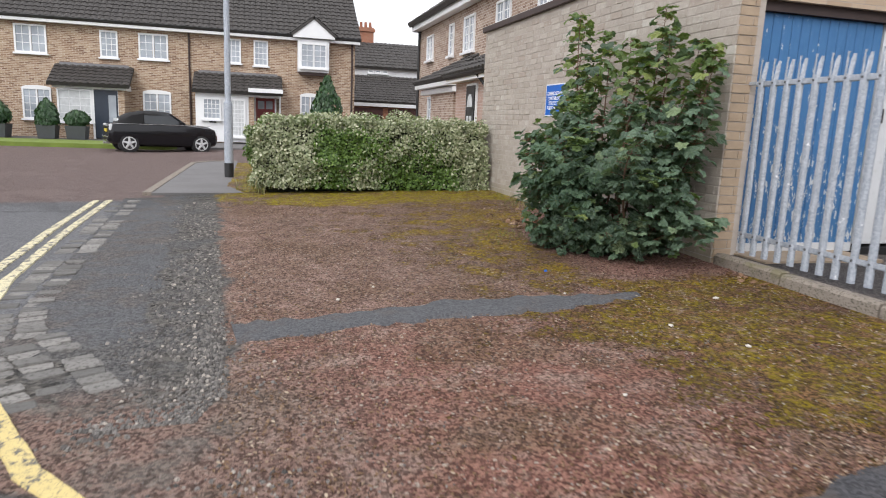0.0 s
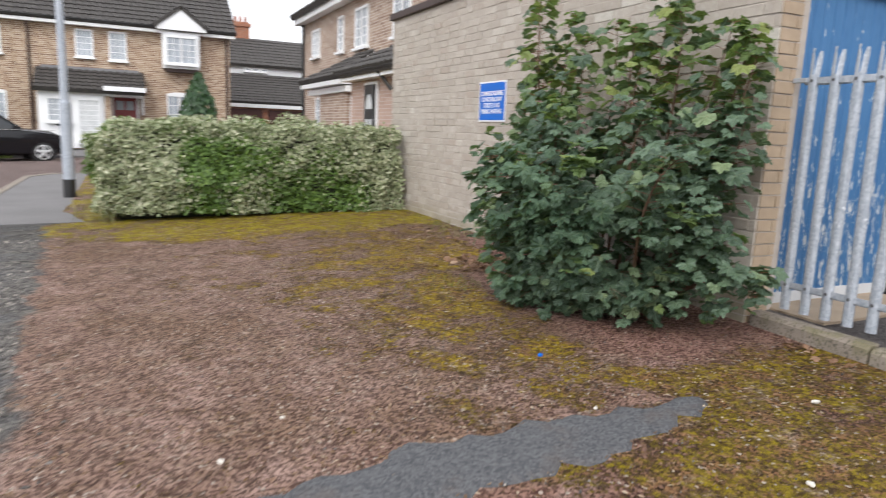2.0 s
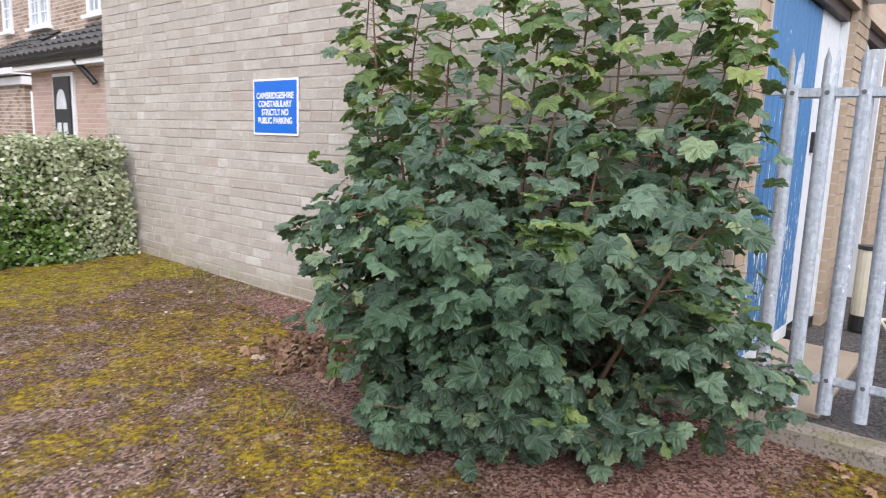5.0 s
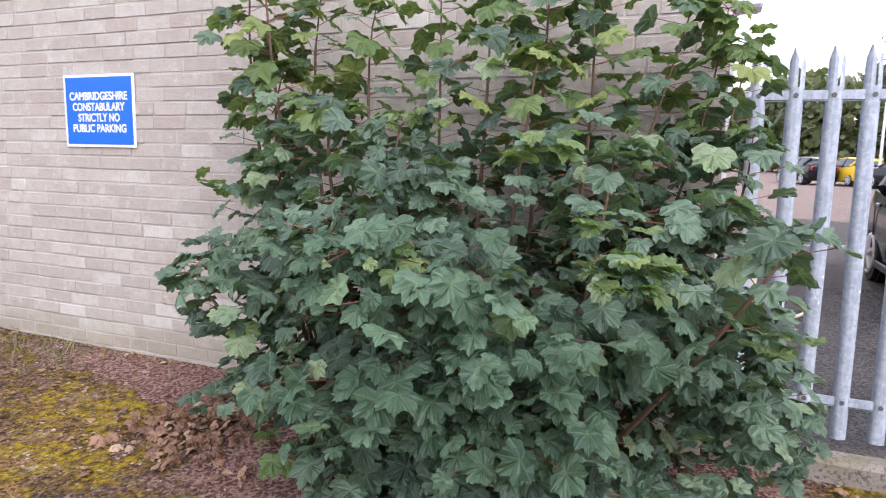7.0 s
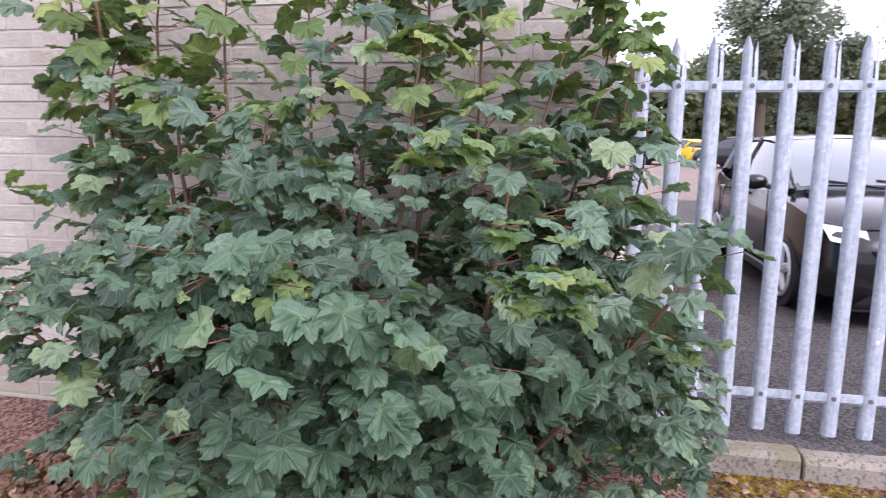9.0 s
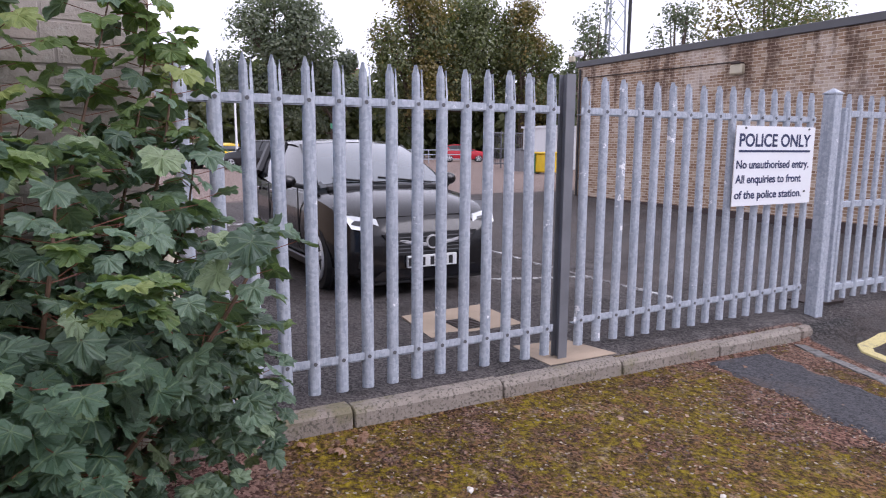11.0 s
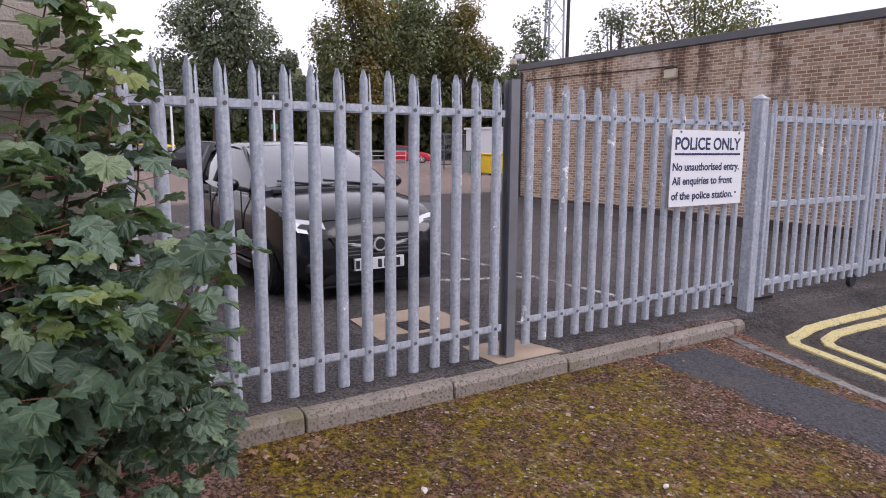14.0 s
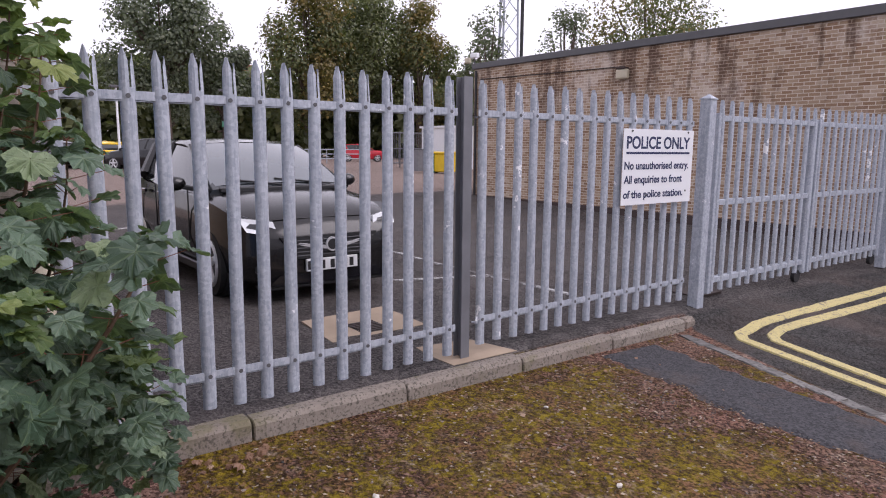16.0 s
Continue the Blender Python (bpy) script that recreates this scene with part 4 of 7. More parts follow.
part("panel", box(SX, 0.90, 1.06, SX + 0.004, 1.796, 1.636, 0.0), M["sign_white"], psign)
part("heading_rule", box(SX - 0.0015, 0.945, 1.447, SX - 0.0005, 1.76, 1.463), M["sign_navy"], psign, "navy rule under the heading")
for yy, zz in ((1.70, 1.62), (0.98, 1.62), (1.5, 1.13), (0.98, 1.15)):
    part("bolt", rod((SX - 0.006, yy, zz), (SX, yy, zz), 0.008), M["grey_trim"], psign)


def lettering(text, size, left, base, x, parent, material, squeeze=1.0, width=None):
    """Letters on a board that faces -x; left is the y at which the line begins."""
    c = bpy.data.curves.new("lettering", "FONT")
    c.body, c.size, c.extrude, c.offset = text, size, 0.0006, size * 0.024
    ob = new("lettering", c)
    bpy.context.view_layer.update()
    me = bpy.data.meshes.new_from_object(ob.evaluated_get(bpy.context.evaluated_depsgraph_get()))
    bpy.data.objects.remove(ob)
    me.materials.clear()
    me.materials.append(material)
    xs = [v.co.x for v in me.vertices]
    k = width / (max(xs) - min(xs)) if width else squeeze
    lo = min(xs)
    for v in me.vertices:
        v.co.x = (v.co.x - lo) * k
    o2 = new("lettering", me)
    o2.parent = parent
    o2.matrix_basis = Matrix.Translation((x, left, base)) @ Matrix(((0, 0, -1, 0), (-1, 0, 0, 0), (0, 1, 0, 0), (0, 0, 0, 1)))
    return o2


lettering("POLICE ONLY", 0.128, 1.758, 1.49, SX - 0.001, psign, M["sign_navy"], width=0.81)
lettering("No unauthorised entry.", 0.082, 1.775, 1.332, SX - 0.001, psign, M["sign_navy"], width=0.825)
lettering("All enquiries to front", 0.082, 1.775, 1.226, SX - 0.001, psign, M["sign_navy"], width=0.745)
lettering("of the police station.", 0.082, 1.775, 1.113, SX - 0.001, psign, M["sign_navy"], width=0.765)

# blue sign on the wall
bsign = thing("parking_sign", "blue sign with white border and writing on brick wall", "sign")
BX = WX - 0.012
part("panel", box(BX, 8.965, 1.42, BX + 0.008, 9.57, 1.873), M["sign_white"], bsign)
part("blue_field", box(BX - 0.002, 8.982, 1.437, BX - 0.0004, 9.553, 1.856), M["sign_blue"], bsign)
for i, (text, wid) in enumerate((("CAMBRIDGESHIRE", 0.5), ("CONSTABULARY", 0.45), ("STRICTLY NO", 0.36), ("PUBLIC PARKING", 0.46))):
    lettering(text, 0.07, 9.268 + wid / 2, 1.715 - i * 0.067, BX - 0.003, bsign, M["sign_white"], width=wid)


# ---- gate ----
def gate_leaf(y0, y1, label):
    g = thing("steel_gate", label, "gate", "gate leaves")
    part("wheel", rod((FX + 0.02, y1 + 0.12, 0.17), (FX + 0.06, y1 + 0.12, 0.17), 0.065, n=16), M["rubber"], g)
    n = int((y0 - y1) / 0.16)
    pitch = (y0 - y1 - 0.12) / n
    for yy in (y0 - 0.03, y1 + 0.03):
        part("stile", box(FX, yy - 0.03, 0.2, FX + 0.06, yy + 0.03, 1.8, 0.004), M["galv"], g)
    for z in (0.32, 1.02, 1.755):
        part("rail", box(FX + 0.0, y1 + 0.06, z - 0.025, FX + 0.06, y0 - 0.06, z + 0.025, 0.003), M["galv"], g)
    rnd = random.Random(3)
    for i in range(n + 1):
        yy = y0 - 0.06 - i * pitch
        ob = new("pale", PALE_G)
        ob.parent, ob.location = g, (FX - 0.006, yy, 0.22)
        ob.rotation_euler = (0, 0, rnd.uniform(-0.04, 0.04))
    return g


PALE_G = pale_mesh(1.69, 0.062)
gate_leaf(0.46, -1.38, "galvanised palisade gate leaf hung on the post")
gate_leaf(-1.42, -3.28, "galvanised palisade gate leaf meeting its pair")
fence_post(-3.4, 0.05, 1.9, 0.1, M["galv"], "square galvanised steel gate post beyond the gate")
fence_panel("palisade_fence", "galvanised palisade fence panel past the gate", -3.56, 18, 0.1525, 0.16, (0.345, 1.70), ends=0.05)


# ---- station building over the car park ----
st = thing("station_building", "brown brick flat-roofed building with damp streaks", "building", kind="structure")
SY = -6.75
part("wall", box(1.0, SY - 0.3, -0.2, 16.9, SY, 3.72), M["station_brick_x"], st)
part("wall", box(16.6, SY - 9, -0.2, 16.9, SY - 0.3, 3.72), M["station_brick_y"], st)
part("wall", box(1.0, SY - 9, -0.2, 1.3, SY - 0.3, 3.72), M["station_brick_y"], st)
part("wall", box(1.0, SY - 9.3, -0.2, 16.9, SY - 9, 3.72), M["station_brick_x"], st)
part("roof", box(1.0, SY - 9.3, 3.72, 16.9, SY, 3.78), M["grey_trim"], st)
part("capping", box(0.94, SY - 0.35, 3.72, 16.96, SY + 0.06, 3.88, 0.01), M["grey_trim"], st, "dark grey metal roof-edge capping")
# thin dark strip standing just proud of the wall foot
part("plinth", box(1.0, SY, -0.2, 16.9, SY + 0.025, 0.1), M["dark_trim"], st, "narrow dark band at the wall foot")
part("rain_pipe", rod((16.75, SY + 0.06, 0.1), (16.75, SY + 0.06, 3.66), 0.035), M["black_plastic"], st)
part("cable", rod((16.6, SY + 0.02, 3.42), (11.5, SY + 0.02, 3.33), 0.012, n=6), M["iron"], st)
bl = thing("bulkhead_light", "grimy cream bulkhead light on the brick wall", "light", at=(11.52, SY, 3.16))
part("body", box(-0.16, 0, -0.11, 0.16, 0.14, 0.11, 0.03), M["cream"], bl)
part("hood", box(-0.12, 0, 0.11, 0.12, 0.16, 0.15, 0.01), M["dark_trim"], bl)
cctv = thing("security_camera", "white camera box on the roof corner", "camera", at=(16.9, SY, 3.88))
part("bracket", rod((0, 0, 0), (0, 0, 0.18), 0.02), M["grey_trim"], cctv)
part("housing", box(-0.15, -0.07, 0.16, 0.15, 0.07, 0.3, 0.02), M["upvc"], cctv)
part("housing", box(0.22, -0.07, 0.04, 0.4, 0.07, 0.2, 0.02), M["cream"], cctv)

# radio mast behind the building
mast = thing("radio_mast", "lattice steel radio mast with an aerial pole", "mast", at=(30, -19.8, 0))
for a in (0, 120, 240):
    dx, dy = 0.75 * math.cos(radians(a)), 0.75 * math.sin(radians(a))
    part("leg", rod((dx, dy, 0), (dx * 0.55, dy * 0.55, 19), 0.06, n=6), M["galv"], mast)
for k in range(15):
    s0, s1 = 1 - 0.45 * k / 15, 1 - 0.45 * (k + 1) / 15
    for a in (0, 120, 240):
        p = (0.75 * s0 * math.cos(radians(a)), 0.75 * s0 * math.sin(radians(a)), k * 19 / 15)
        q = (0.75 * s1 * math.cos(radians(a + 120)), 0.75 * s1 * math.sin(radians(a + 120)), (k + 1) * 19 / 15)
        part("brace", rod(p, q, 0.028, n=4), M["galv"], mast)
part("aerial_pole", rod((0.6, -1.7, 0), (0.6, -1.7, 19), 0.1, n=8), M["black_plastic"], mast)


# ---- windows and doors of the houses ----
def pane_window(parent, a0, a1, z0, z1, face, axis, cols=2, rows=3, lights=2, arch=False, out=-1, net=False, bars=True):
    """A white window in a wall. axis 'x': the wall runs along x and faces -y (face = y). 'y': runs along y and faces -x."""
    def slot(p0, p1, q0, q1, d0, d1, bm=None):
        return box(p0, face + d0, q0, p1, face + d1, q1, 0, bm) if axis == "x" else box(face + d0, p0, q0, face + d1, p1, q1, 0, bm)
    w = thing("window", "white framed house window with glazing bars", "window") if parent is None else None
    fr = 0.07
    bm = slot(a0, a0 + fr, z0, z1, -0.05, 0.06)
    slot(a1 - fr, a1, z0, z1, -0.05, 0.06, bm)
    slot(a0 + fr, a1 - fr, z0, z0 + fr, -0.05, 0.06, bm)
    slot(a0 + fr, a1 - fr, z1 - fr, z1, -0.05, 0.06, bm)
    if arch:
        c = (a0 + a1) / 2
        pts = [(a0, z1)] + [(c + (a0 - c) * math.cos(math.pi * k / 8), z1 + 0.11 * math.sin(math.pi * k / 8)) for k in range(1, 8)] + [(a1, z1)]
        prism(pts, face - 0.05, face + 0.03, axis if axis == "x" and False else ("y" if axis == "x" else "x"), bm)
    win = part("window", bm, M["upvc"], parent or w)
    step = (a1 - a0) / lights
    for i in range(1, lights):
        part("mullion", slot(a0 + i * step - 0.035, a0 + i * step + 0.035, z0 + fr, z1 - fr, -0.045, 0.05), M["upvc"], win)
    for i in range(lights):
        p0, p1 = a0 + i * step + 0.05, a0 + (i + 1) * step - 0.05
        part("pane", slot(p0, p1, z0 + fr, z1 - fr, -0.006, 0.012), M["curtain"] if net else M["glass"], win)
        if bars:
            g = bmesh.new()
            for c in range(1, cols):
                xx = p0 + (p1 - p0) * c / cols
                slot(xx - 0.012, xx + 0.012, z0 + fr, z1 - fr, -0.018, -0.006, g)
            for r in range(1, rows):
                zz = z0 + fr + (z1 - z0 - 2 * fr) * r / rows
                slot(p0, p1, zz - 0.012, zz + 0.012, -0.021, -0.009, g)
            part("glazing_bar", g, M["upvc"], win)
    part("sill", slot(a0 - 0.06, a1 + 0.06, z0 - 0.07, z0, -0.13, 0.02), M["upvc"], win)
    return win


def tiled_roof(parent, corner, along, up, n_rows, n_cols, material=None, name="roof", hip=0.0):
    """A slope of lapped tiles: corner at the eave, vectors along the eave and up the slope."""
    corner, along, up = Vector(corner), Vector(along), Vector(up)
    nrm = along.cross(up).normalized()
    if nrm.z < 0:
        nrm = -nrm
    rnd = random.Random(n_rows * 31 + n_cols)
    verts, faces = [], []
    du, dv = along / n_cols, up / n_rows
    for r in range(n_rows):
        for c in range(n_cols):
            if c + 0.5 < hip * r / n_rows * n_cols:
                continue
            h = rnd.uniform(0, 0.012)
            o = corner + du * (c + 0.03) + dv * r
            n0 = len(verts)
            a, b = o, o + du * 0.94
            d, e = o + dv * 1.1, o + du * 0.94 + dv * 1.1
            mid = nrm * (0.035 + h)
            verts += [a + nrm * (0.045 + h), (a + b) / 2 + nrm * (0.085 + h), b + nrm * (0.045 + h), d + nrm * 0.01, (d + e) / 2 + nrm * 0.05, e + nrm * 0.01, a - nrm * 0.0, b - nrm * 0.0]
            faces += [(n0, n0 + 1, n0 + 4, n0 + 3), (n0 + 1, n0 + 2, n0 + 5, n0 + 4), (n0 + 6, n0 + 7, n0 + 2, n0 + 1, n0)]
    me = bpy.data.meshes.new("roof_tiles")
    me.from_pydata([tuple(v) for v in verts], [], faces)
    me.materials.append(material or M["slate"])
    bm = bmesh.new()
    q = [bm.verts.new(corner + v) for v in (Vector(), along, along + up, up + along * hip)]
    q2 = [bm.verts.new(v.co - nrm * 0.12) for v in q]
    bm.faces.new(q)
    bm.faces.new(q2[::-1])
    for i in range(4):
        bm.faces.new((q[i], q[(i + 1) % 4], q2[(i + 1) % 4], q2[i]))
    bmesh.ops.recalc_face_normals(bm, faces=bm.faces)
    deck = part(name, bm, material or M["slate"], parent)
    tagged(part("roof_tiles", me, None, deck), kind="stuff")
    return deck


# ---- terrace of houses beyond the road ----
TY = 34.0
terr = thing("terraced_house", "two-storey brown brick terrace with white upvc windows", "house")
part("wall", box(-16, TY, -0.1, 5.25, TY + 8, 5.15), M["house_brick_x"], terr)
part("fascia", box(-16.1, TY - 0.32, 4.93, 5.45, TY - 0.02, 5.13), M["upvc"], terr, "white fascia and soffit")
part("gutter", rod((-16.1, TY - 0.38, 5.17), (5.45, TY - 0.38, 5.17), 0.06), M["black_plastic"], terr)
part("rain_pipe", rod((-2.38, TY - 0.06, 0), (-2.38, TY - 0.06, 5.0), 0.045), M["dark_trim"], terr)
part("rain_pipe", rod((5.1, TY - 0.06, 0), (5.1, TY - 0.06, 5.0), 0.045), M["dark_trim"], terr)
tiled_roof(terr, (-16.2, TY - 0.4, 5.15), (21.7, 0, 0), (0, 4.5, 3.3), 16, 84)
tiled_roof(terr, (5.5, TY + 8.5, 5.15), (-21.7, 0, 0), (0, -4.5, 3.3), 6, 30)
part("gable", prism([(TY, 5.1), (TY + 8, 5.1), (TY + 4.05, 8.35)], 5.15, 5.25, "x"), M["house_brick_y"], terr)
# upper windows
pane_window(terr, -9.45, -8.2, 3.62, 4.82, TY, "x", 2, 3, 2)
pane_window(terr, -6.1, -5.37, 3.62, 4.78, TY, "x", 3, 4, 1)
pane_window(terr, -4.52, -3.28, 3.66, 4.78, TY, "x", 2, 3, 2)
pane_window(terr, -0.75, -0.1, 3.72, 4.82, TY, "x", 3, 4, 1)
pane_window(terr, 0.47, 1.13, 3.67, 4.83, TY, "x", 3, 4, 1)
# lower windows
pane_window(terr, -9.3, -8.15, 0.8, 2.15, TY, "x", 2, 4, 2, arch=True)
pane_window(terr, -4.42, -3.22, 1.0, 2.2, TY, "x", 2, 3, 2, arch=True)
pane_window(terr, 2.62, 3.6, 1.15, 2.42, TY, "x", 2, 3, 2, arch=True)
# oriel window with its little gable
oriel = part("oriel", box(2.48, TY - 0.45, 3.5, 3.95, TY, 4.98), M["upvc"], terr, "white oriel window bay under a small gable")
pane_window(oriel, 2.6, 3.83, 3.68, 4.82, TY - 0.5, "x", 2, 4, 2)
part("oriel_foot", prism([(2.52, 3.5), (3.91, 3.5), (3.8, 3.36), (2.63, 3.36)], TY - 0.4, TY, "y"), M["dark_trim"], oriel)
part("gablet", prism([(2.25, 5.05), (4.2, 5.05), (4.2, 5.22), (3.22, 5.95), (2.25, 5.22)], TY - 0.62, TY - 0.5, "y"), M["upvc"], oriel)
tiled_roof(oriel, (2.15, TY - 0.66, 5.2), (0, 1.9, 0), (1.07, 0, 0.84), 4, 7, name="gablet_roof")
tiled_roof(oriel, (4.3, TY + 1.24, 5.2), (0, -1.9, 0), (-1.07, 0, 0.84), 4, 7, name="gablet_roof")


def porch(x0, x1, label):
    p = part("porch", box(x0 + 0.15, TY - 1.25, 2.18, x1 - 0.15, TY, 2.4), M["upvc"], terr, label)
    tiled_roof(p, (x0, TY - 1.5, 2.36), (x1 - x0, 0, 0), (0, 1.5, 0.85), 6, int((x1 - x0) * 3.6), name="porch_roof")
    part("flashing", box(x0 + 0.2, TY - 0.06, 3.15, x1 - 0.2, TY - 0.01, 3.32), M["slate_pale"], p)
    return p


pa = porch(-7.95, -4.75, "tiled porch roof on a white beam over the navy door")
part("side_wall", box(-5.25, TY - 1.2, 0, -5.0, TY, 2.18), M["house_brick_x"], pa)
part("low_wall", box(-7.65, TY - 1.2, 0, -6.3, TY - 1.05, 0.75), M["house_brick_x"], pa)
pane_window(pa, -7.65, -6.3, 0.75, 2.15, TY - 1.15, "x", 3, 4, 1, net=True)
nd = part("front_door", box(-6.22, TY - 1.15, 0.08, -5.25, TY - 1.08, 2.15), M["navy_paint"], pa, "dark navy front door with a side light")
part("door_glass", box(-5.65, TY - 1.16, 0.25, -5.35, TY - 1.15, 1.95), M["glass"], nd)
part("door_frame", box(-6.3, TY - 1.17, 0.05, -6.22, TY - 1.06, 2.18), M["upvc"], pa)
part("door_frame", box(-5.27, TY - 1.17, 0.05, -5.2, TY - 1.06, 2.18), M["upvc"], pa)
pb = porch(-2.2, 1.75, "tiled porch roof over the white and red doors")
part("door_screen", box(-2.08, TY - 1.2, 0.1, 0.22, TY - 1.1, 2.2), M["upvc"], pb, "white glazed door screen")
pane_window(pb, -1.78, -0.98, 1.1, 2.05, TY - 1.24, "x", 4, 4, 1)
pane_window(pb, -0.72, 0.08, 0.35, 2.05, TY - 1.24, "x", 5, 8, 1, net=True)
part("letter_box", box(-1.5, TY - 1.22, 0.95, -1.2, TY - 1.2, 1.02), M["black_plastic"], pb)
part("side_wall", box(0.24, TY - 1.2, 0, 0.46, TY, 2.18), M["house_brick_x"], pb)
part("canopy", box(0.22, TY - 1.6, 2.38, 1.75, TY - 1.15, 2.56), M["upvc"], pb, "white canopy edge over the red door")
rd = part("front_door", box(0.55, TY - 0.08, 0.1, 1.42, TY - 0.02, 2.2), M["red_paint"], pb, "dark red panelled front door")
for cx in (0.64, 1.02):
    for z0, z1 in ((0.35, 0.95), (1.2, 1.62), (1.68, 2.05)):
        part("panel", box(cx, TY - 0.095, z0, cx + 0.3, TY - 0.08, z1, 0.01), M["red_paint"] if z0 < 1.6 else M["glass"], rd)
part("door_frame", box(0.47, TY - 0.1, 0.05, 0.55, TY, 2.28), M["upvc"], pb)
part("door_frame", box(1.42, TY - 0.1, 0.05, 1.5, TY, 2.28), M["upvc"], pb)
part("bracket_post", box(1.62, TY - 0.35, 1.5, 1.7, TY - 0.02, 2.38), M["upvc"], pb)

# ---- garages with a house behind, past the terrace ----
gar = thing("garage_row", "row of brown garage doors under a tiled roof", "garage")
GY = 44.0
part("wall", box(4.0, GY, -0.1, 16, GY + 6, 2.45), M["red_brick"], gar)
part("fascia", box(3.8, GY - 0.3, 2.3, 16, GY - 0.05, 2.62), M["upvc"], gar)
for x0, x1 in ((6.2, 8.55), (8.9, 11.3), (11.6, 14.0)):
    part("garage_door", box(x0, GY - 0.06, 0, x1, GY - 0.01, 2.2), M["brown_paint"], gar)
tiled_roof(gar, (3.8, GY - 0.35, 2.6), (12.4, 0, 0), (0, 3.1, 1.8), 11, 44)
hb = thing("house", "house with a dark tiled roof and brick chimney", "house")
HBY = GY + 3.0
part("wall", box(3.8, HBY, 0, 17, HBY + 8, 5.05), M["render_white"], hb)
tiled_roof(hb, (3.6, HBY - 0.3, 5.0), (14, 0, 0), (0, 3.6, 2.0), 9, 44)
for i in range(3):
    pane_window(hb, 8.0 + i * 0.5, 8.4 + i * 0.5, 4.62, 4.85, HBY - 0.05, "x", 1, 1, 1, bars=False)
ch = part("chimney", box(7.5, HBY + 3.2, 5.6, 8.9, HBY + 4.0, 8.05), M["red_brick"], hb, "red brick chimney with clay pots")
part("chimney_head", box(7.4, HBY + 3.1, 7.75, 9.0, HBY + 4.1, 7.95), M["red_brick"], ch)
for i in range(4):
    part("chimney_pot", rod((7.7 + i * 0.33, HBY + 3.6, 8.0), (7.7 + i * 0.33, HBY + 3.6, 8.45), 0.12, 0.09), M["terracotta"], ch)
part("aerial", rod((7.85, HBY + 3.6, 8.0), (7.85, HBY + 3.6, 10.3), 0.02, n=5), M["galv"], ch)

# ---- house behind the hedge ----
HX = 7.0
h2 = thing("house", "brown brick house with white windows and porches", "house")
part("wall", box(HX, 8.5 + 4.2, -0.1, HX + 8, 27.7, 5.2), M["house_brick_y"], h2)
part("fascia", box(HX - 0.32, 12.5, 4.93, HX - 0.02, 27.9, 5.2), M["upvc"], h2, "white fascia board")
part("gutter", rod((HX - 0.38, 12.5, 5.22), (HX - 0.38, 27.9, 5.22), 0.06), M["black_plastic"], h2)
part("rain_pipe", rod((HX - 0.07, 27.55, 0), (HX - 0.07, 27.55, 4.95), 0.05), M["black_plastic"], h2)
part("gutter_bend", rod((HX - 0.38, 27.8, 5.2), (HX - 0.07, 27.55, 4.9), 0.05), M["black_plastic"], h2)
tiled_roof(h2, (HX - 0.45, 28.0, 5.2), (0, -15.6, 0), (4.4, 0, 3.1), 15, 56)
part("gable", prism([(HX, 5.15), (HX + 8, 5.15), (HX + 4, 8.1)], 27.6, 27.7, "y"), M["house_brick_x"], h2)
for y0, y1, z0, z1, c in ((25.45, 26.4, 3.67, 4.6, 2), (22.75, 23.3, 3.6, 4.66, 1), (20.5, 21.6, 3.55, 4.66, 2), (17.5, 18.6, 3.57, 4.66, 2), (14.6, 15.7, 3.57, 4.66, 2)):
    pane_window(h2, y0, y1, z0, z1, HX, "y", 2, 4, c)
bay = part("bay", prism([(HX - 0.7, 20.2), (HX, 20.2), (HX, 24.0), (HX - 0.25, 24.0), (HX - 0.7, 22.9)], -0.1, 2.3, "z"), M["house_brick_y"], h2, "brick bay with a white beam and tiled roof")
part("bay_beam", box(HX - 0.8, 20.0, 2.26, HX, 24.0, 2.42), M["upvc"], bay)
part("bay_fascia", box(HX - 1.0, 19.98, 2.45, HX, 24.1, 2.66), M["upvc"], bay)
part("bay_cheek", prism([(HX - 1.0, 2.6), (HX, 2.6), (HX, 3.35), (HX - 0.85, 2.75)], 19.98, 20.06, "y"), M["upvc"], bay, "white triangular cheek board")
tiled_roof(bay, (HX - 1.05, 24.15, 2.64), (0, -4.15, 0), (1.05, 0, 0.75), 6, 16, hip=0.85)
pane_window(bay, 22.95, 23.55, 0.7, 2.2, HX - 0.62, "y", 2, 4, 1, arch=False)
pr = part("porch", box(HX - 1.25, 12.8, -0.1, HX, 18.1, 2.42), M["pink_brick_y"], h2, "pink brick porch with a dark hipped roof")
part("porch_fascia", box(HX - 1.5, 12.7, 2.36, HX, 18.25, 2.52), M["upvc"], pr)
part("porch_gutter", rod((HX - 1.55, 12.7, 2.54), (HX - 1.55, 18.3, 2.54), 0.055), M["black_plastic"], pr)
part("porch_pipe", rod((HX - 1.53, 15.6, 2.5), (HX - 1.3, 15.35, 2.1), 0.045), M["black_plastic"], pr)
tiled_roof(pr, (HX - 1.6, 18.4, 2.54), (0, -5.8, 0), (1.6, 0, 1.0), 6, 22, hip=0.55)
part("door_frame", box(HX - 1.29, 16.22, 0.0, HX - 1.25, 17.05, 2.3), M["upvc"], pr)
bd = part("front_door", box(HX - 1.32, 16.3, 0.05, HX - 1.28, 16.95, 2.24), M["black_paint"], pr, "black front door with an arched light")
fan = [(16.625 + 0.2 * math.cos(math.pi * k / 8), 1.72 + 0.32 * math.sin(math.pi * k / 8)) for k in range(9)]
part("fanlight", prism(fan, HX - 1.33, HX - 1.318, "x"), M["curtain"], bd)
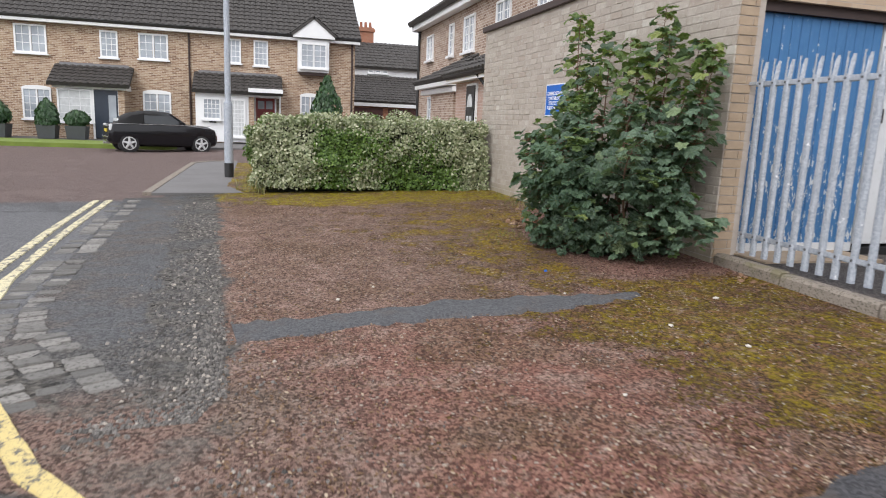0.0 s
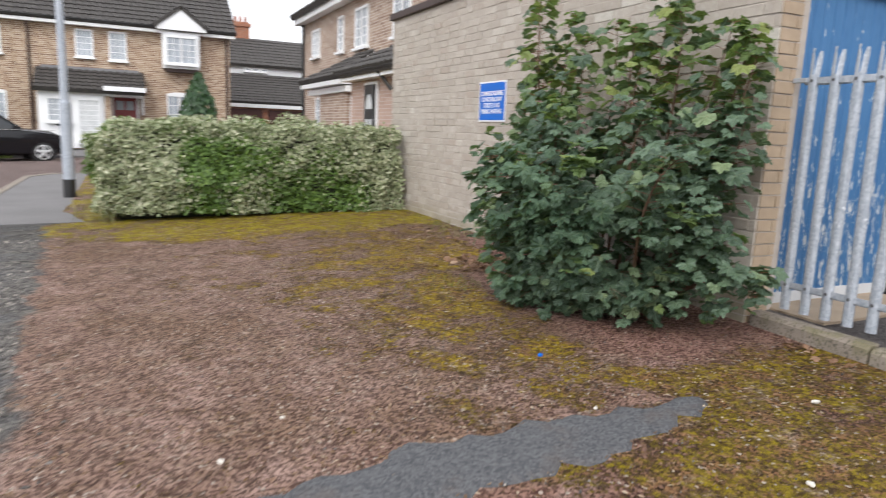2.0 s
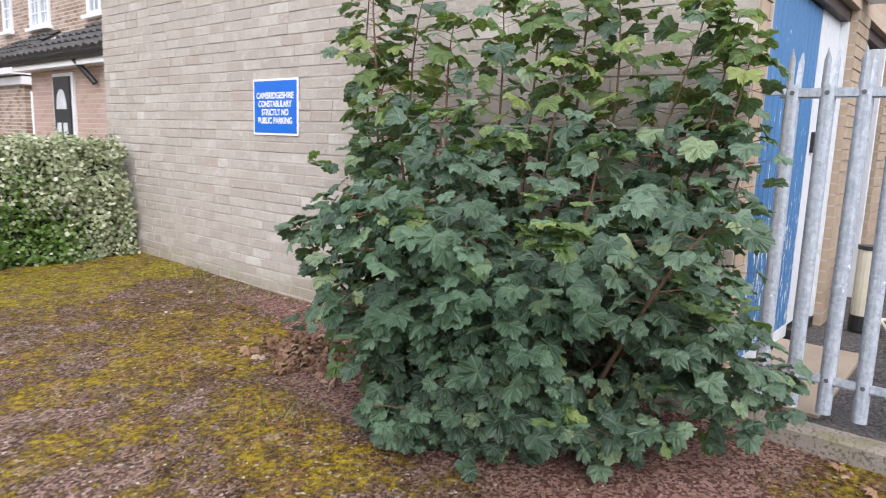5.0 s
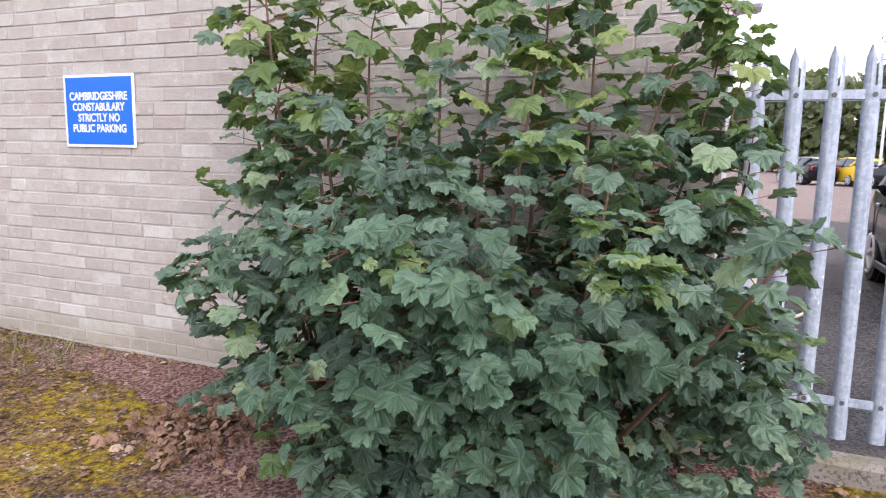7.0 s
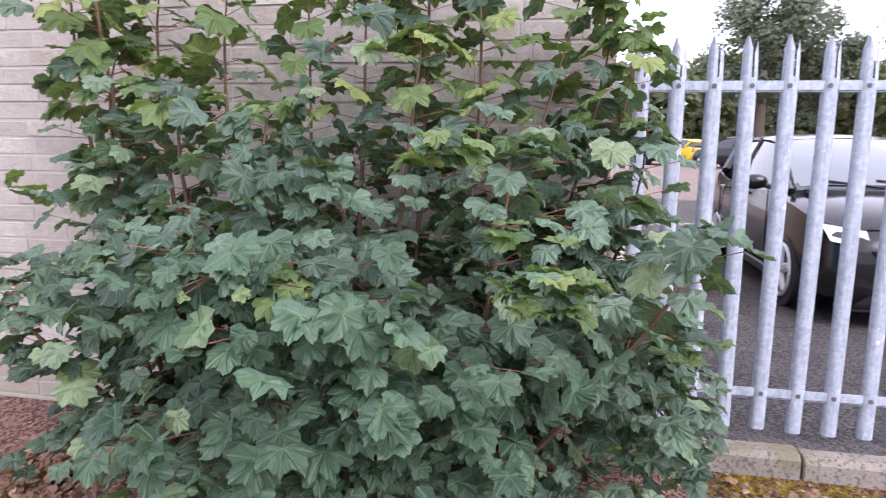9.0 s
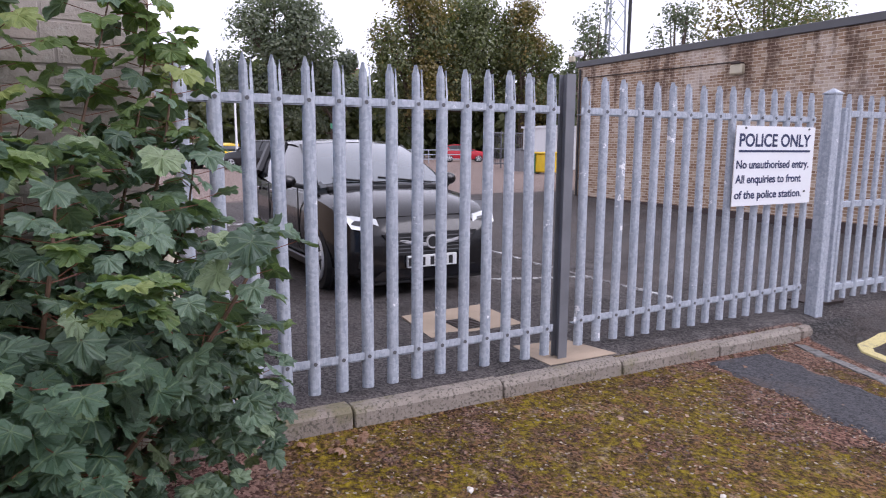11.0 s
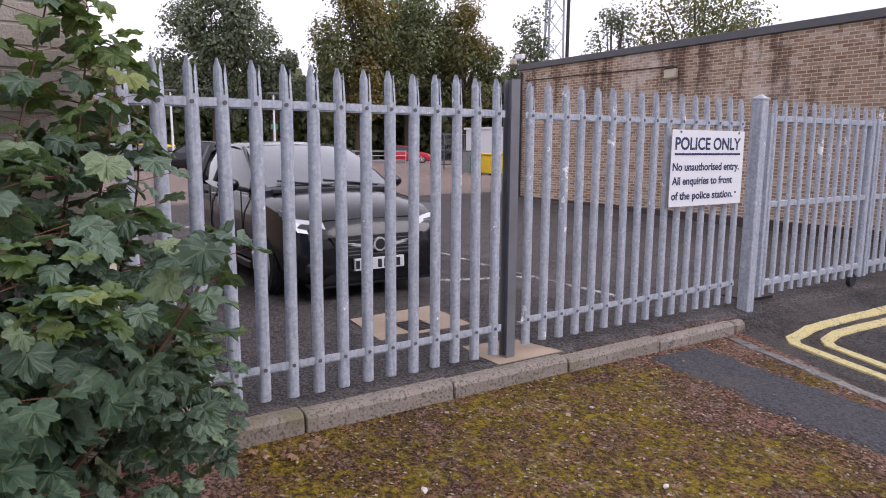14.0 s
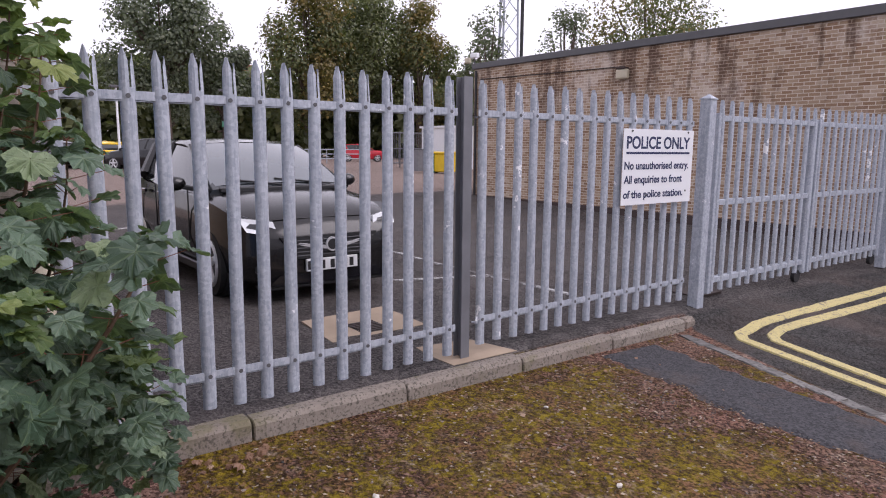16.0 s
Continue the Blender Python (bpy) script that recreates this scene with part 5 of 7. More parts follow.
for y0 in (16.42, 16.67):
    part("door_panel", box(HX - 1.335, y0, 0.6, HX - 1.318, y0 + 0.16, 1.5, 0.01), M["curtain"], bd)
part("white_pipe", rod((HX - 0.8, 19.4, 0), (HX - 0.8, 19.4, 2.1), 0.05), M["upvc"], h2)


# ---- leaves ----
def leaf_shape(kind):
    """Outline of one leaf: tip along +y, as (x, y) with a middle point first."""
    if kind == "sycamore":
        half = [(0, 1.0), (6, 0.88), (11, 0.9), (17, 0.8), (24, 0.72), (32, 0.82), (41, 0.97), (47, 0.87), (53, 0.88), (62, 0.75), (70, 0.69), (80, 0.77), (90, 0.84), (104, 0.74), (130, 0.6), (165, 0.3)]
        ring = [(-r * math.sin(radians(a)), r * math.cos(radians(a))) for a, r in half] + [(r * math.sin(radians(a)), r * math.cos(radians(a))) for a, r in half[:0:-1]]
        ridge = [-0.05, 0.01, 0.04, 0.06, 0.05, 0.0, -0.04, 0.0, 0.04, 0.06, 0.03, -0.03, 0.02, 0.04, 0.03, 0.0]
        ridge = ridge + ridge[:0:-1]
        m = len(ring)
        pts = [(0.0, 0.05, -0.03)] + [(x * 0.55, y * 0.55 + 0.02, h) for (x, y), h in zip(ring, ridge)] + [(x, y, h * 0.4) for (x, y), h in zip(ring, ridge)]
        tris = []
        for i in range(m):
            j = (i + 1) % m
            tris += [(0, 1 + i, 1 + j), (1 + i, 1 + m + i, 1 + m + j, 1 + j)]
        return np.array(pts), tris
    pts = [(0, 0.0, 0), (-0.42, 0.5, 0), (0, 1.0, 0), (0.42, 0.5, 0)]
    return np.array(pts), [(0, 2, 1), (0, 3, 2)]


def leaf_mesh(name, spots, kind, material, seed=1, curl=0.25):
    """All leaves in one mesh. spots: (place, normal, tip direction, size)."""
    rnd = random.Random(seed)
    pts, tris = leaf_shape(kind)
    verts, faces, marks = [], [], []
    for place, normal, tip, size in spots:
        nrm = Vector(normal).normalized()
        t = Vector(tip)
        t = (t - nrm * t.dot(nrm))
        t = t.normalized() if t.length > 1e-4 else nrm.orthogonal().normalized()
        s = t.cross(nrm)
        n0 = len(verts)
        bend, fold = curl * rnd.uniform(0.4, 1.6), rnd.uniform(-0.05, 0.35)
        wave = rnd.uniform(0, 6)
        lop, wide = rnd.uniform(-0.16, 0.16), rnd.uniform(0.85, 1.12)
        for px, py, ph in pts:
            marks.append((px, py, 0.0))
            px = px * wide + lop * py * py
            rr = px * px + py * py
            h = ph * 0.9 - bend * rr * 0.6 + fold * abs(px) * 0.6 + 0.12 * math.sin(wave + 6 * px + 5 * py) * rr + 0.05 * math.sin(wave * 3 + 13 * px - 9 * py)
            verts.append(tuple(Vector(place) + (s * px + t * py + nrm * h) * size))
        faces += [tuple(n0 + i for i in f) for f in tris]
    me = bpy.data.meshes.new(name)
    me.from_pydata(verts, [], faces)
    if kind == "sycamore":
        me.attributes.new("blade", "FLOAT_VECTOR", "POINT").data.foreach_set("vector", np.array(marks, dtype=np.float32).ravel())
    me.materials.append(material)
    return me


# ---- sycamore shrub against the wall ----
def sycamore():
    rnd = random.Random(21)
    sh = thing("sycamore_shrub", "dense young sycamore growing against the brick wall", "shrub")
    cx, cy = 3.95, 6.5

    def reach(ang, z):
        """Half-width of the crown in a direction at a height."""
        c, s = math.cos(ang), math.sin(ang)
        prof_y = np.interp(z, [0.0, 0.25, 0.7, 1.1, 1.5, 1.9], [0.5, 0.85, 1.2, 1.02, 0.95, 0.85])
        prof_x = np.interp(z, [0.0, 0.25, 0.7, 1.1, 1.5, 1.9], [0.6, 0.72, 0.86, 0.78, 0.5, 0.34])
        if c > 0:
            prof_x = 0.6
        if s > 0:
            prof_y *= 0.88
        else:
            prof_y *= 0.9
        r = (1 - (0.22 if s > 0 else 0.16) * abs(2 * c * s)) / math.sqrt((c / prof_x) ** 2 + (s / prof_y) ** 2)
        lump = 1 + 0.3 * noise.noise(Vector((c * 2.2, s * 2.2, z * 2.4))) + 0.14 * noise.noise(Vector((c * 5, s * 5, z * 5 + 3)))
        return r * lump

    spots, fresh, petioles = [], [], []
    # leafy sprays in the low dense part of the crown
    sprays = 0
    while sprays < 660:
        z = rnd.uniform(0.02, 1.75) if rnd.random() < 0.6 else rnd.uniform(0.02, 1.1)
        ang = rnd.uniform(0, 2 * math.pi)
        if math.cos(ang) > 0.8:
            continue
        depth = 1 - abs(rnd.gauss(0, 0.2)) if rnd.random() < 0.75 else rnd.uniform(0.25, 0.8)
        if z > 1.05 and rnd.random() < (z - 1.05) * 1.5:
            continue
        if noise.noise(Vector((math.cos(ang) * 2.4, math.sin(ang) * 2.4, z * 3.1 + 9))) < -0.14 + (0.3 if z > 1.2 else 0.0):
            continue
        r = reach(ang, z) * depth
        out = Vector((math.cos(ang), math.sin(ang), 0.0))
        c = Vector((cx, cy, z + 0.06)) + out * r
        if c.x > WX - 0.12:
            continue
        sprays += 1
        young = rnd.random() < 0.012 + 0.2 * max(0, z - 1.2)
        small = rnd.uniform(0.6, 1.15)
        for k in range(rnd.choice((4, 5, 5, 6))):
            a2 = ang + rnd.uniform(-1.7, 1.7)
            side = Vector((math.cos(a2), math.sin(a2), 0))
            p = c + side * rnd.uniform(0.04, 0.19) + Vector((0, 0, rnd.uniform(-0.06, 0.06)))
            size = min(rnd.uniform(0.048, 0.1) * small * (0.8 if young else 1.0), 0.085)
            if p.x > WX - 0.05:
                continue
            nrm = Vector((0, 0, 1)) * rnd.uniform(0.35, 1.1) + out * rnd.uniform(0.0, 0.62) + side * rnd.uniform(0, 0.4) + Vector((rnd.gauss(0, 0.34), rnd.gauss(0, 0.34), rnd.gauss(0, 0.15)))
            tip = side * 0.9 + Vector((rnd.gauss(0, 0.3), rnd.gauss(0, 0.3), rnd.uniform(-0.7, 0.1)))
            (fresh if young else spots).append((p, nrm, tip, size))
            if k < 2:
                petioles.append((c - out * 0.05, p))
    # clusters of curled young leaves at the ends of the front shoots
    for px, py, pz, many in ((3.22, 5.82, 1.12, 34), (3.28, 6.06, 1.44, 24), (3.25, 6.48, 1.1, 16), (3.3, 5.9, 1.24, 8), (3.3, 7.0, 0.34, 9), (3.7, 5.4, 0.86, 12), (3.25, 5.75, 0.5, 8), (3.6, 7.45, 1.3, 7)):
        for k in range(many):
            a = rnd.uniform(0, 6.28)
            d = Vector((math.cos(a), math.sin(a), 0))
            p = Vector((px, py, pz)) + d * rnd.uniform(0.01, 0.12) + Vector((0, 0, rnd.uniform(-0.05, 0.05)))
            (fresh if rnd.random() < 0.72 else spots).append((p, Vector((0, 0, 1)) + d * rnd.uniform(-0.6, 1.0), d + Vector((0, 0, rnd.uniform(-0.5, 0.6))), rnd.uniform(0.035, 0.072)))
    # low boughs that reach out along the fence foot and the wall
    for px, py, pz in ((3.85, 5.5, 0.5), (4.0, 5.42, 0.38), (4.1, 5.36, 0.52), (4.12, 5.34, 0.3), (3.9, 5.58, 0.88), (4.02, 5.6, 1.02), (4.0, 5.58, 0.22), (3.7, 5.6, 0.32), (3.62, 5.5, 0.75), (3.95, 5.55, 0.7),
                       (3.45, 7.1, 0.6), (3.5, 7.32, 0.76), (3.56, 7.5, 0.9), (3.44, 7.28, 0.48), (3.66, 7.56, 0.68), (3.76, 7.45, 0.42), (3.58, 7.3, 1.05), (3.8, 7.58, 0.98)):
        for k in range(13):
            a = rnd.uniform(0, 6.28)
            d = Vector((math.cos(a), math.sin(a), 0))
            p = Vector((px, py, pz)) + d * rnd.uniform(0.03, 0.17) + Vector((0, 0, rnd.uniform(-0.07, 0.07)))
            (fresh if rnd.random() < 0.08 else spots).append((p, Vector((rnd.gauss(-0.2, 0.3), rnd.gauss(-0.1, 0.3), 1)) + d * rnd.uniform(0, 0.5), d + Vector((0, 0, rnd.uniform(-0.6, 0.1))), rnd.uniform(0.045, 0.078)))
    # upright leaders with opposite pairs of leaves: foot, middle, top (y, z) and distance from the wall
    leaders = []
    plan = [(7.3, 7.7, 1.5, 7.72, 2.42, 0.4), (7.2, 7.5, 1.6, 7.56, 2.5, 0.5), (7.0, 7.38, 1.4, 7.38, 2.3, 0.36), (6.9, 7.1, 1.4, 7.06, 2.08, 0.36),
            (6.7, 6.78, 1.4, 6.78, 2.16, 0.3), (6.6, 6.55, 1.4, 6.55, 2.1, 0.36), (6.4, 6.32, 1.5, 6.34, 2.42, 0.3), (6.3, 6.12, 1.4, 6.16, 2.2, 0.3),
            (6.3, 5.98, 1.15, 5.74, 2.05, 0.27), (6.2, 5.8, 1.1, 5.62, 2.0, 0.27), (6.1, 5.7, 1.1, 5.54, 1.86, 0.3), (6.1, 5.64, 0.9, 5.5, 1.5, 0.33),
            (7.2, 7.5, 1.3, 7.5, 1.8, 0.5), (6.5, 6.35, 1.3, 6.3, 1.82, 0.5), (6.9, 7.05, 1.2, 7.05, 1.6, 0.75), (6.6, 6.7, 1.15, 6.72, 1.55, 0.85), (6.2, 5.8, 0.8, 5.52, 1.22, 0.42),
            (6.2, 6.0, 1.0, 5.95, 1.45, 0.75), (7.1, 7.3, 1.0, 7.35, 1.35, 0.75), (6.1, 5.6, 0.5, 5.36, 0.7, 0.5), (6.1, 5.55, 0.42, 5.26, 0.44, 0.26), (6.1, 5.6, 0.85, 5.38, 1.2, 0.95),
            (6.1, 5.6, 0.36, 5.25, 0.34, 0.3), (7.0, 7.4, 0.75, 7.58, 0.95, 1.0)]
    for foot, my, mz, ty, top, off in plan:
        base = Vector((cx + 0.1 + rnd.uniform(-0.1, 0.1), foot, 0.05))
        mid = Vector((WX - off - 0.05, my, mz))
        tip = Vector((WX - off + rnd.uniform(-0.06, 0.06), ty, top))
        ctrl = mid * 2 - (base + tip) * 0.5
        leaders.append((base, ctrl, tip))
        run = (mid - base).length + (tip - mid).length
        n = int(run / (0.07 if ty < 6.2 else 0.088))
        for k in range(2, n + 1):
            t = k / n
            p = base * (1 - t) ** 2 + ctrl * 2 * t * (1 - t) + tip * t * t
            if p.z < (0.65 if top > 1.0 else 0.3):
                continue
            a0 = k * 1.57 + rnd.uniform(-0.4, 0.4)
            end = k >= n - 1
            side_shoot = not end and p.z < top - 0.35 and rnd.random() < (0.12 if 6.5 < ty < 7.2 and p.z > 1.4 else 0.45 if ty < 6.2 else 0.52)
            for j in range(5 if end or side_shoot else 2):
                a = a0 + (j * math.pi if j < 2 else rnd.uniform(0, 6.28))
                d = Vector((math.cos(a), math.sin(a), 0.25))
                ln = rnd.uniform(0.07, 0.15) * (0.55 if end else 1) * (1.7 if j > 1 and not end else 1)
                q = p + d * ln
                if q.x > WX - 0.03:
                    q.x = WX - 0.04
                size = rnd.uniform(0.058, 0.1) * (0.8 if end else 1)
                young = (end and top > 1.7 and rnd.random() < 0.7) or (p.z > 1.5 and rnd.random() < 0.62) or rnd.random() < 0.03
                (fresh if young else spots).append((q, Vector((rnd.gauss(0, 0.3), rnd.gauss(0, 0.3), 0.8)) + Vector((d.x, d.y, 0)) * rnd.uniform(0.1, 0.7), d + Vector((0, 0, rnd.uniform(-0.8, -0.15))), size))
                petioles.append((p, q))
    for b, m, t in leaders:
        bm = bmesh.new()
        prev = None
        for k in range(9):
            s = k / 8
            p = b * (1 - s) ** 2 + m * 2 * s * (1 - s) + t * s * s
            if prev is not None:
                rod(prev, p, 0.011 * (1.15 - s) + 0.002, 0.011 * (1.03 - s) + 0.002, 6, bm)
            prev = p
        part("stem", bm, M["stem"], sh)
    pv, pf = [], []
    for p, q in petioles:
        d = (Vector(q) - Vector(p))
        if d.length < 1e-3:
            continue
        u = d.orthogonal().normalized() * 0.0016
        w = d.cross(u).normalized() * 0.0016
        n0 = len(pv)
        for o in (p, q):
            pv += [tuple(Vector(o) + u), tuple(Vector(o) - u * 0.5 + w), tuple(Vector(o) - u * 0.5 - w)]
        pf += [(n0, n0 + 1, n0 + 4, n0 + 3), (n0 + 1, n0 + 2, n0 + 5, n0 + 4), (n0 + 2, n0, n0 + 3, n0 + 5)]
    me = bpy.data.meshes.new("leaf_stalks")
    me.from_pydata(pv, [], pf)
    me.materials.append(M["red_stalk"])
    tagged(part("leaf_stalk_mass", me, None, sh), "thin reddish leaf stalks", kind="stuff")
    # the leaves that stand nearest the path are parts of their own
    spots.sort(key=lambda s: (s[0][0] + 0.25 * abs(s[0][1] - 5.8)))
    for i, s in enumerate(spots[:260]):
        part("leaf", leaf_mesh("leaf", [s], "sycamore", M["leaf_single"], 100 + i), None, sh)
    tagged(part("foliage", leaf_mesh("foliage", spots[260:], "sycamore", M["leaf"], 5), None, sh), "dark green lobed sycamore leaves", kind="stuff")
    tagged(part("fresh_foliage", leaf_mesh("fresh_foliage", fresh, "sycamore", M["leaf_fresh"], 6), None, sh), "yellow-green young sycamore leaves", kind="stuff")
    return sh


M["red_stalk"] = plain("red_leaf_stalk", (0.2, 0.07, 0.04), 0.6)
sycamore()


# ---- variegated hedge ----
def hedge():
    rnd = random.Random(12)
    h = thing("hedge", "clipped variegated hedge with plain green patches", "hedge")
    x0, x1, y0, y1, zt = 0.45, 4.5, 11.72, 12.75, 1.27
    # solid filler whose near-black colour paints the shade between the leaves
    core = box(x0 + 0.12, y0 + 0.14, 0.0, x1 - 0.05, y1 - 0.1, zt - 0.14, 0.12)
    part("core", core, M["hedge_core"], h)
    pale, green = [], []

    def add(p, nrm):
        v = Vector(p)
        lump = 0.15 * noise.noise(v * 1.5) + 0.13 * noise.noise(v * 4.5) + 0.05 * noise.noise(v * 11)
        v += nrm * (lump + rnd.uniform(-0.09, 0.035))
        d = nrm + Vector((rnd.gauss(0, 0.6), rnd.gauss(0, 0.6), rnd.gauss(0.25, 0.5)))
        tip = Vector((rnd.gauss(0, 1), rnd.gauss(0, 1), rnd.gauss(0.3, 1)))
        plainer = noise.noise(Vector(p) * 1.15 + Vector((3, 1, 7))) + 0.4 * nrm.z * (0.2 + noise.noise(Vector(p) * 0.8)) + rnd.gauss(0, 0.12) > 0.34
        (green if plainer else pale).append((v, d, tip, rnd.uniform(0.028, 0.062)))
    for _ in range(19000):
        x, z = rnd.uniform(x0, x1), rnd.uniform(0.1, zt)
        edge = 0.0
        if x < x0 + 0.3 and z > zt - 0.3:
            if (x - x0 - 0.3) ** 2 + (z - zt + 0.3) ** 2 > 0.09:
                continue
        lean = 0.12 * (z / zt) ** 3
        add((x, y0 + lean + edge, z), Vector((0, -1, 0.1)))
    for _ in range(8000):
        x, y = rnd.uniform(x0 + 0.1, x1), rnd.uniform(y0 + 0.05, y1)
        dz = -0.25 * max(0, 1 - (x - x0) / 0.4) ** 2 - 0.05
        add((x, y, zt + dz + 0.05), Vector((0, -0.2, 1)))
    for _ in range(3600):
        y, z = rnd.uniform(y0 + 0.05, y1), rnd.uniform(0.1, zt - 0.2)
        add((x0, y, z), Vector((-1, -0.1, 0.1)))
    tagged(part("foliage", leaf_mesh("foliage", pale, "small", M["hedge_pale"], 3, 0.1), None, h), "small cream-edged hedge leaves", kind="stuff")
    tagged(part("green_foliage", leaf_mesh("green_foliage", green, "small", M["hedge_green"], 4, 0.1), None, h), "plain green reverted hedge leaves", kind="stuff")


# shade of the hedge's inside, put into the colour
M["hedge_core"] = plain("hedge_inner_shade", (0.02, 0.022, 0.012), 0.95)
hedge()


# ---- street lamp ----
lamp = thing("street_lamp", "tall grey steel street lamp column with a black foot", "street lamp", at=(-0.05, 15.0, 0))
part("foot_band", rod((0, 0, -0.1), (0, 0, 0.28), 0.095, n=20), M["black_plastic"], lamp, "black painted band")
part("door_section", rod((0, 0, 0.28), (0, 0, 1.5), 0.088, n=20), M["lamp_grey"] if "lamp_grey" in M else M["galv"], lamp)
part("column", rod((0, 0, 1.5), (0, 0, 8.0), 0.062, 0.045, n=20), M["galv"], lamp)
part("collar", rod((0, 0, 1.47), (0, 0, 1.55), 0.09, 0.064, n=20), M["galv"], lamp)
part("arm", rod((0, 0, 8.0), (-0.9, 0, 8.25), 0.035, n=10), M["galv"], lamp)
part("lantern", box(-1.5, -0.12, 8.2, -0.85, 0.12, 8.32, 0.04), M["galv"], lamp)


# ---- trees ----
def tree(name, x, y, height, spread, material, seed, label, leaves=5200, low=0.22, lobes=16, leaf=0.34, second=None, z0=0.6):
    rnd = random.Random(seed)
    t = thing(name, label, "tree", at=(x, y, 0))
    part("trunk", rod((0, 0, 0), (0.1, 0, height * 0.55), 0.028 * height, 0.012 * height, 10), M["bark"], t)
    spots, spots2 = [], []
    cz = height * (low + 1) / 2
    hz = height * (1 - low) / 2
    centres = []
    for i in range(lobes):
        while True:
            v = Vector((rnd.uniform(-1, 1), rnd.uniform(-1, 1), rnd.uniform(-1, 1)))
            if 0.2 < v.length < 1:
                break
        taper = 1 - 0.45 * max(0, v.z)
        c = Vector((v.x * spread * 0.72 * taper, v.y * spread * 0.72 * taper, cz + v.z * hz * 0.8))
        r = min(spread * rnd.uniform(0.24, 0.42), height * 0.16) if spread > 3 else spread * rnd.uniform(0.3, 0.55)
        centres.append((c, r))
        limb = bmesh.new()
        s = Vector((0, 0, min(c.z * 0.75, height * rnd.uniform(0.22, 0.5))))
        m = (s + c) / 2 + Vector((0, 0, -0.04 * height))
        rod(s, m, 0.009 * height, 0.006 * height, 6, limb)
        rod(m, c, 0.006 * height, 0.002 * height, 6, limb)
        part("limb", limb, M["bark"], t)
    for i in range(leaves):
        c, r = centres[rnd.randrange(lobes)]
        d = Vector((rnd.gauss(0, 1), rnd.gauss(0, 1), rnd.gauss(0, 1))).normalized()
        p = c + d * r * (1 - abs(rnd.gauss(0, 0.34)))
        p += d * r * 0.25 * noise.noise(p * 0.9)
        item = (p, d + Vector((rnd.gauss(0, 0.6), rnd.gauss(0, 0.6), rnd.gauss(0.4, 0.5))), Vector((rnd.gauss(0, 1), rnd.gauss(0, 1), rnd.gauss(-0.2, 1))), leaf * rnd.uniform(0.6, 1.3))
        if second and noise.noise(c * 0.22 + Vector((seed, 0, 0))) + rnd.uniform(-0.25, 0.25) > 0.05:
            spots2.append(item)
        else:
            spots.append(item)
    crown = part("crown", leaf_mesh("crown", spots, "small", material, seed, 0.2), None, t)
    tagged(crown, kind="stuff")
    if spots2:
        tagged(part("turning_crown", leaf_mesh("turning_crown", spots2, "small", second, seed, 0.2), None, t), "browning early-autumn leaves", kind="stuff")
    return t


tree("tree", 66.0, -10.8, 19.0, 6.0, M["tree_grey"], 1, "tall grey-green tree past the car park", 20000, 0.1, 40, 0.3)
tree("tree", 66.5, -16.4, 14.0, 3.6, M["tree_grey"], 2, "smaller grey-green tree past the car park", 9000, 0.1, 22, 0.3)
tree("tree", 64.5, -24.8, 19.6, 6.2, M["tree_brown"], 3, "broad tree with some browning leaves", 18000, 0.1, 36, 0.3, M["tree_green"])
tree("tree", 66.0, -31.5, 21.4, 6.8, M["tree_green"], 4, "broad dark green tree past the car park", 22000, 0.1, 40, 0.3)
tree("tree", 63.5, -37.2, 18.6, 5.6, M["tree_brown"], 5, "tree turning brown beside the building", 16000, 0.1, 32, 0.3, M["tree_green"])
tree("tree", 30.0, -18.4, 10.0, 1.7, M["tree_grey"], 6, "slender sparse birch behind the building", 3000, 0.2, 26, 0.16)
tree("tree", 30.0, -24.6, 11.0, 2.0, M["tree_grey"], 7, "slender sparse birch behind the building", 3400, 0.2, 26, 0.16)
tree("tree", 30.0, -32.5, 14.0, 6.0, M["tree_green"], 8, "leafy tree rising behind the building", 13000, 0.2, 30, 0.2, M["tree_brown"])


def far_woods():
    rnd = random.Random(77)
    spots = []
    w = thing("far_woods", "dark belt of trees and scrub past the car park", "trees", kind="stuff")
    for i in range(40):
        a = radians(12 - i * 1.5)
        d = rnd.uniform(74, 86)
        c = Vector((1.5 + d * math.cos(a), 5.9 + d * math.sin(a), 0))
        hgt = rnd.uniform(7.5, 10.5)
        for k in range(800):
            v = Vector((rnd.gauss(0, 1), rnd.gauss(0, 1), 0)).normalized() * rnd.uniform(0.4, 1)
            z = rnd.uniform(0, 1)
            r = 3.6 * math.sqrt(max(0.05, 1 - (z - 0.35) ** 2 * 1.8))
            p = c + Vector((v.x * r, v.y * r, 0.6 + z * hgt)) 
            spots.append((p, Vector((v.x, v.y, 0.4)) + Vector((rnd.gauss(0, 0.5), rnd.gauss(0, 0.5), rnd.gauss(0, 0.5))), Vector((rnd.gauss(0, 1), rnd.gauss(0, 1), rnd.gauss(0, 1))), rnd.uniform(0.55, 1.15)))
    tagged(part("woods_foliage", leaf_mesh("woods_foliage", spots, "small", M["tree_green"], 9, 0.2), None, w), kind="stuff")


far_woods()


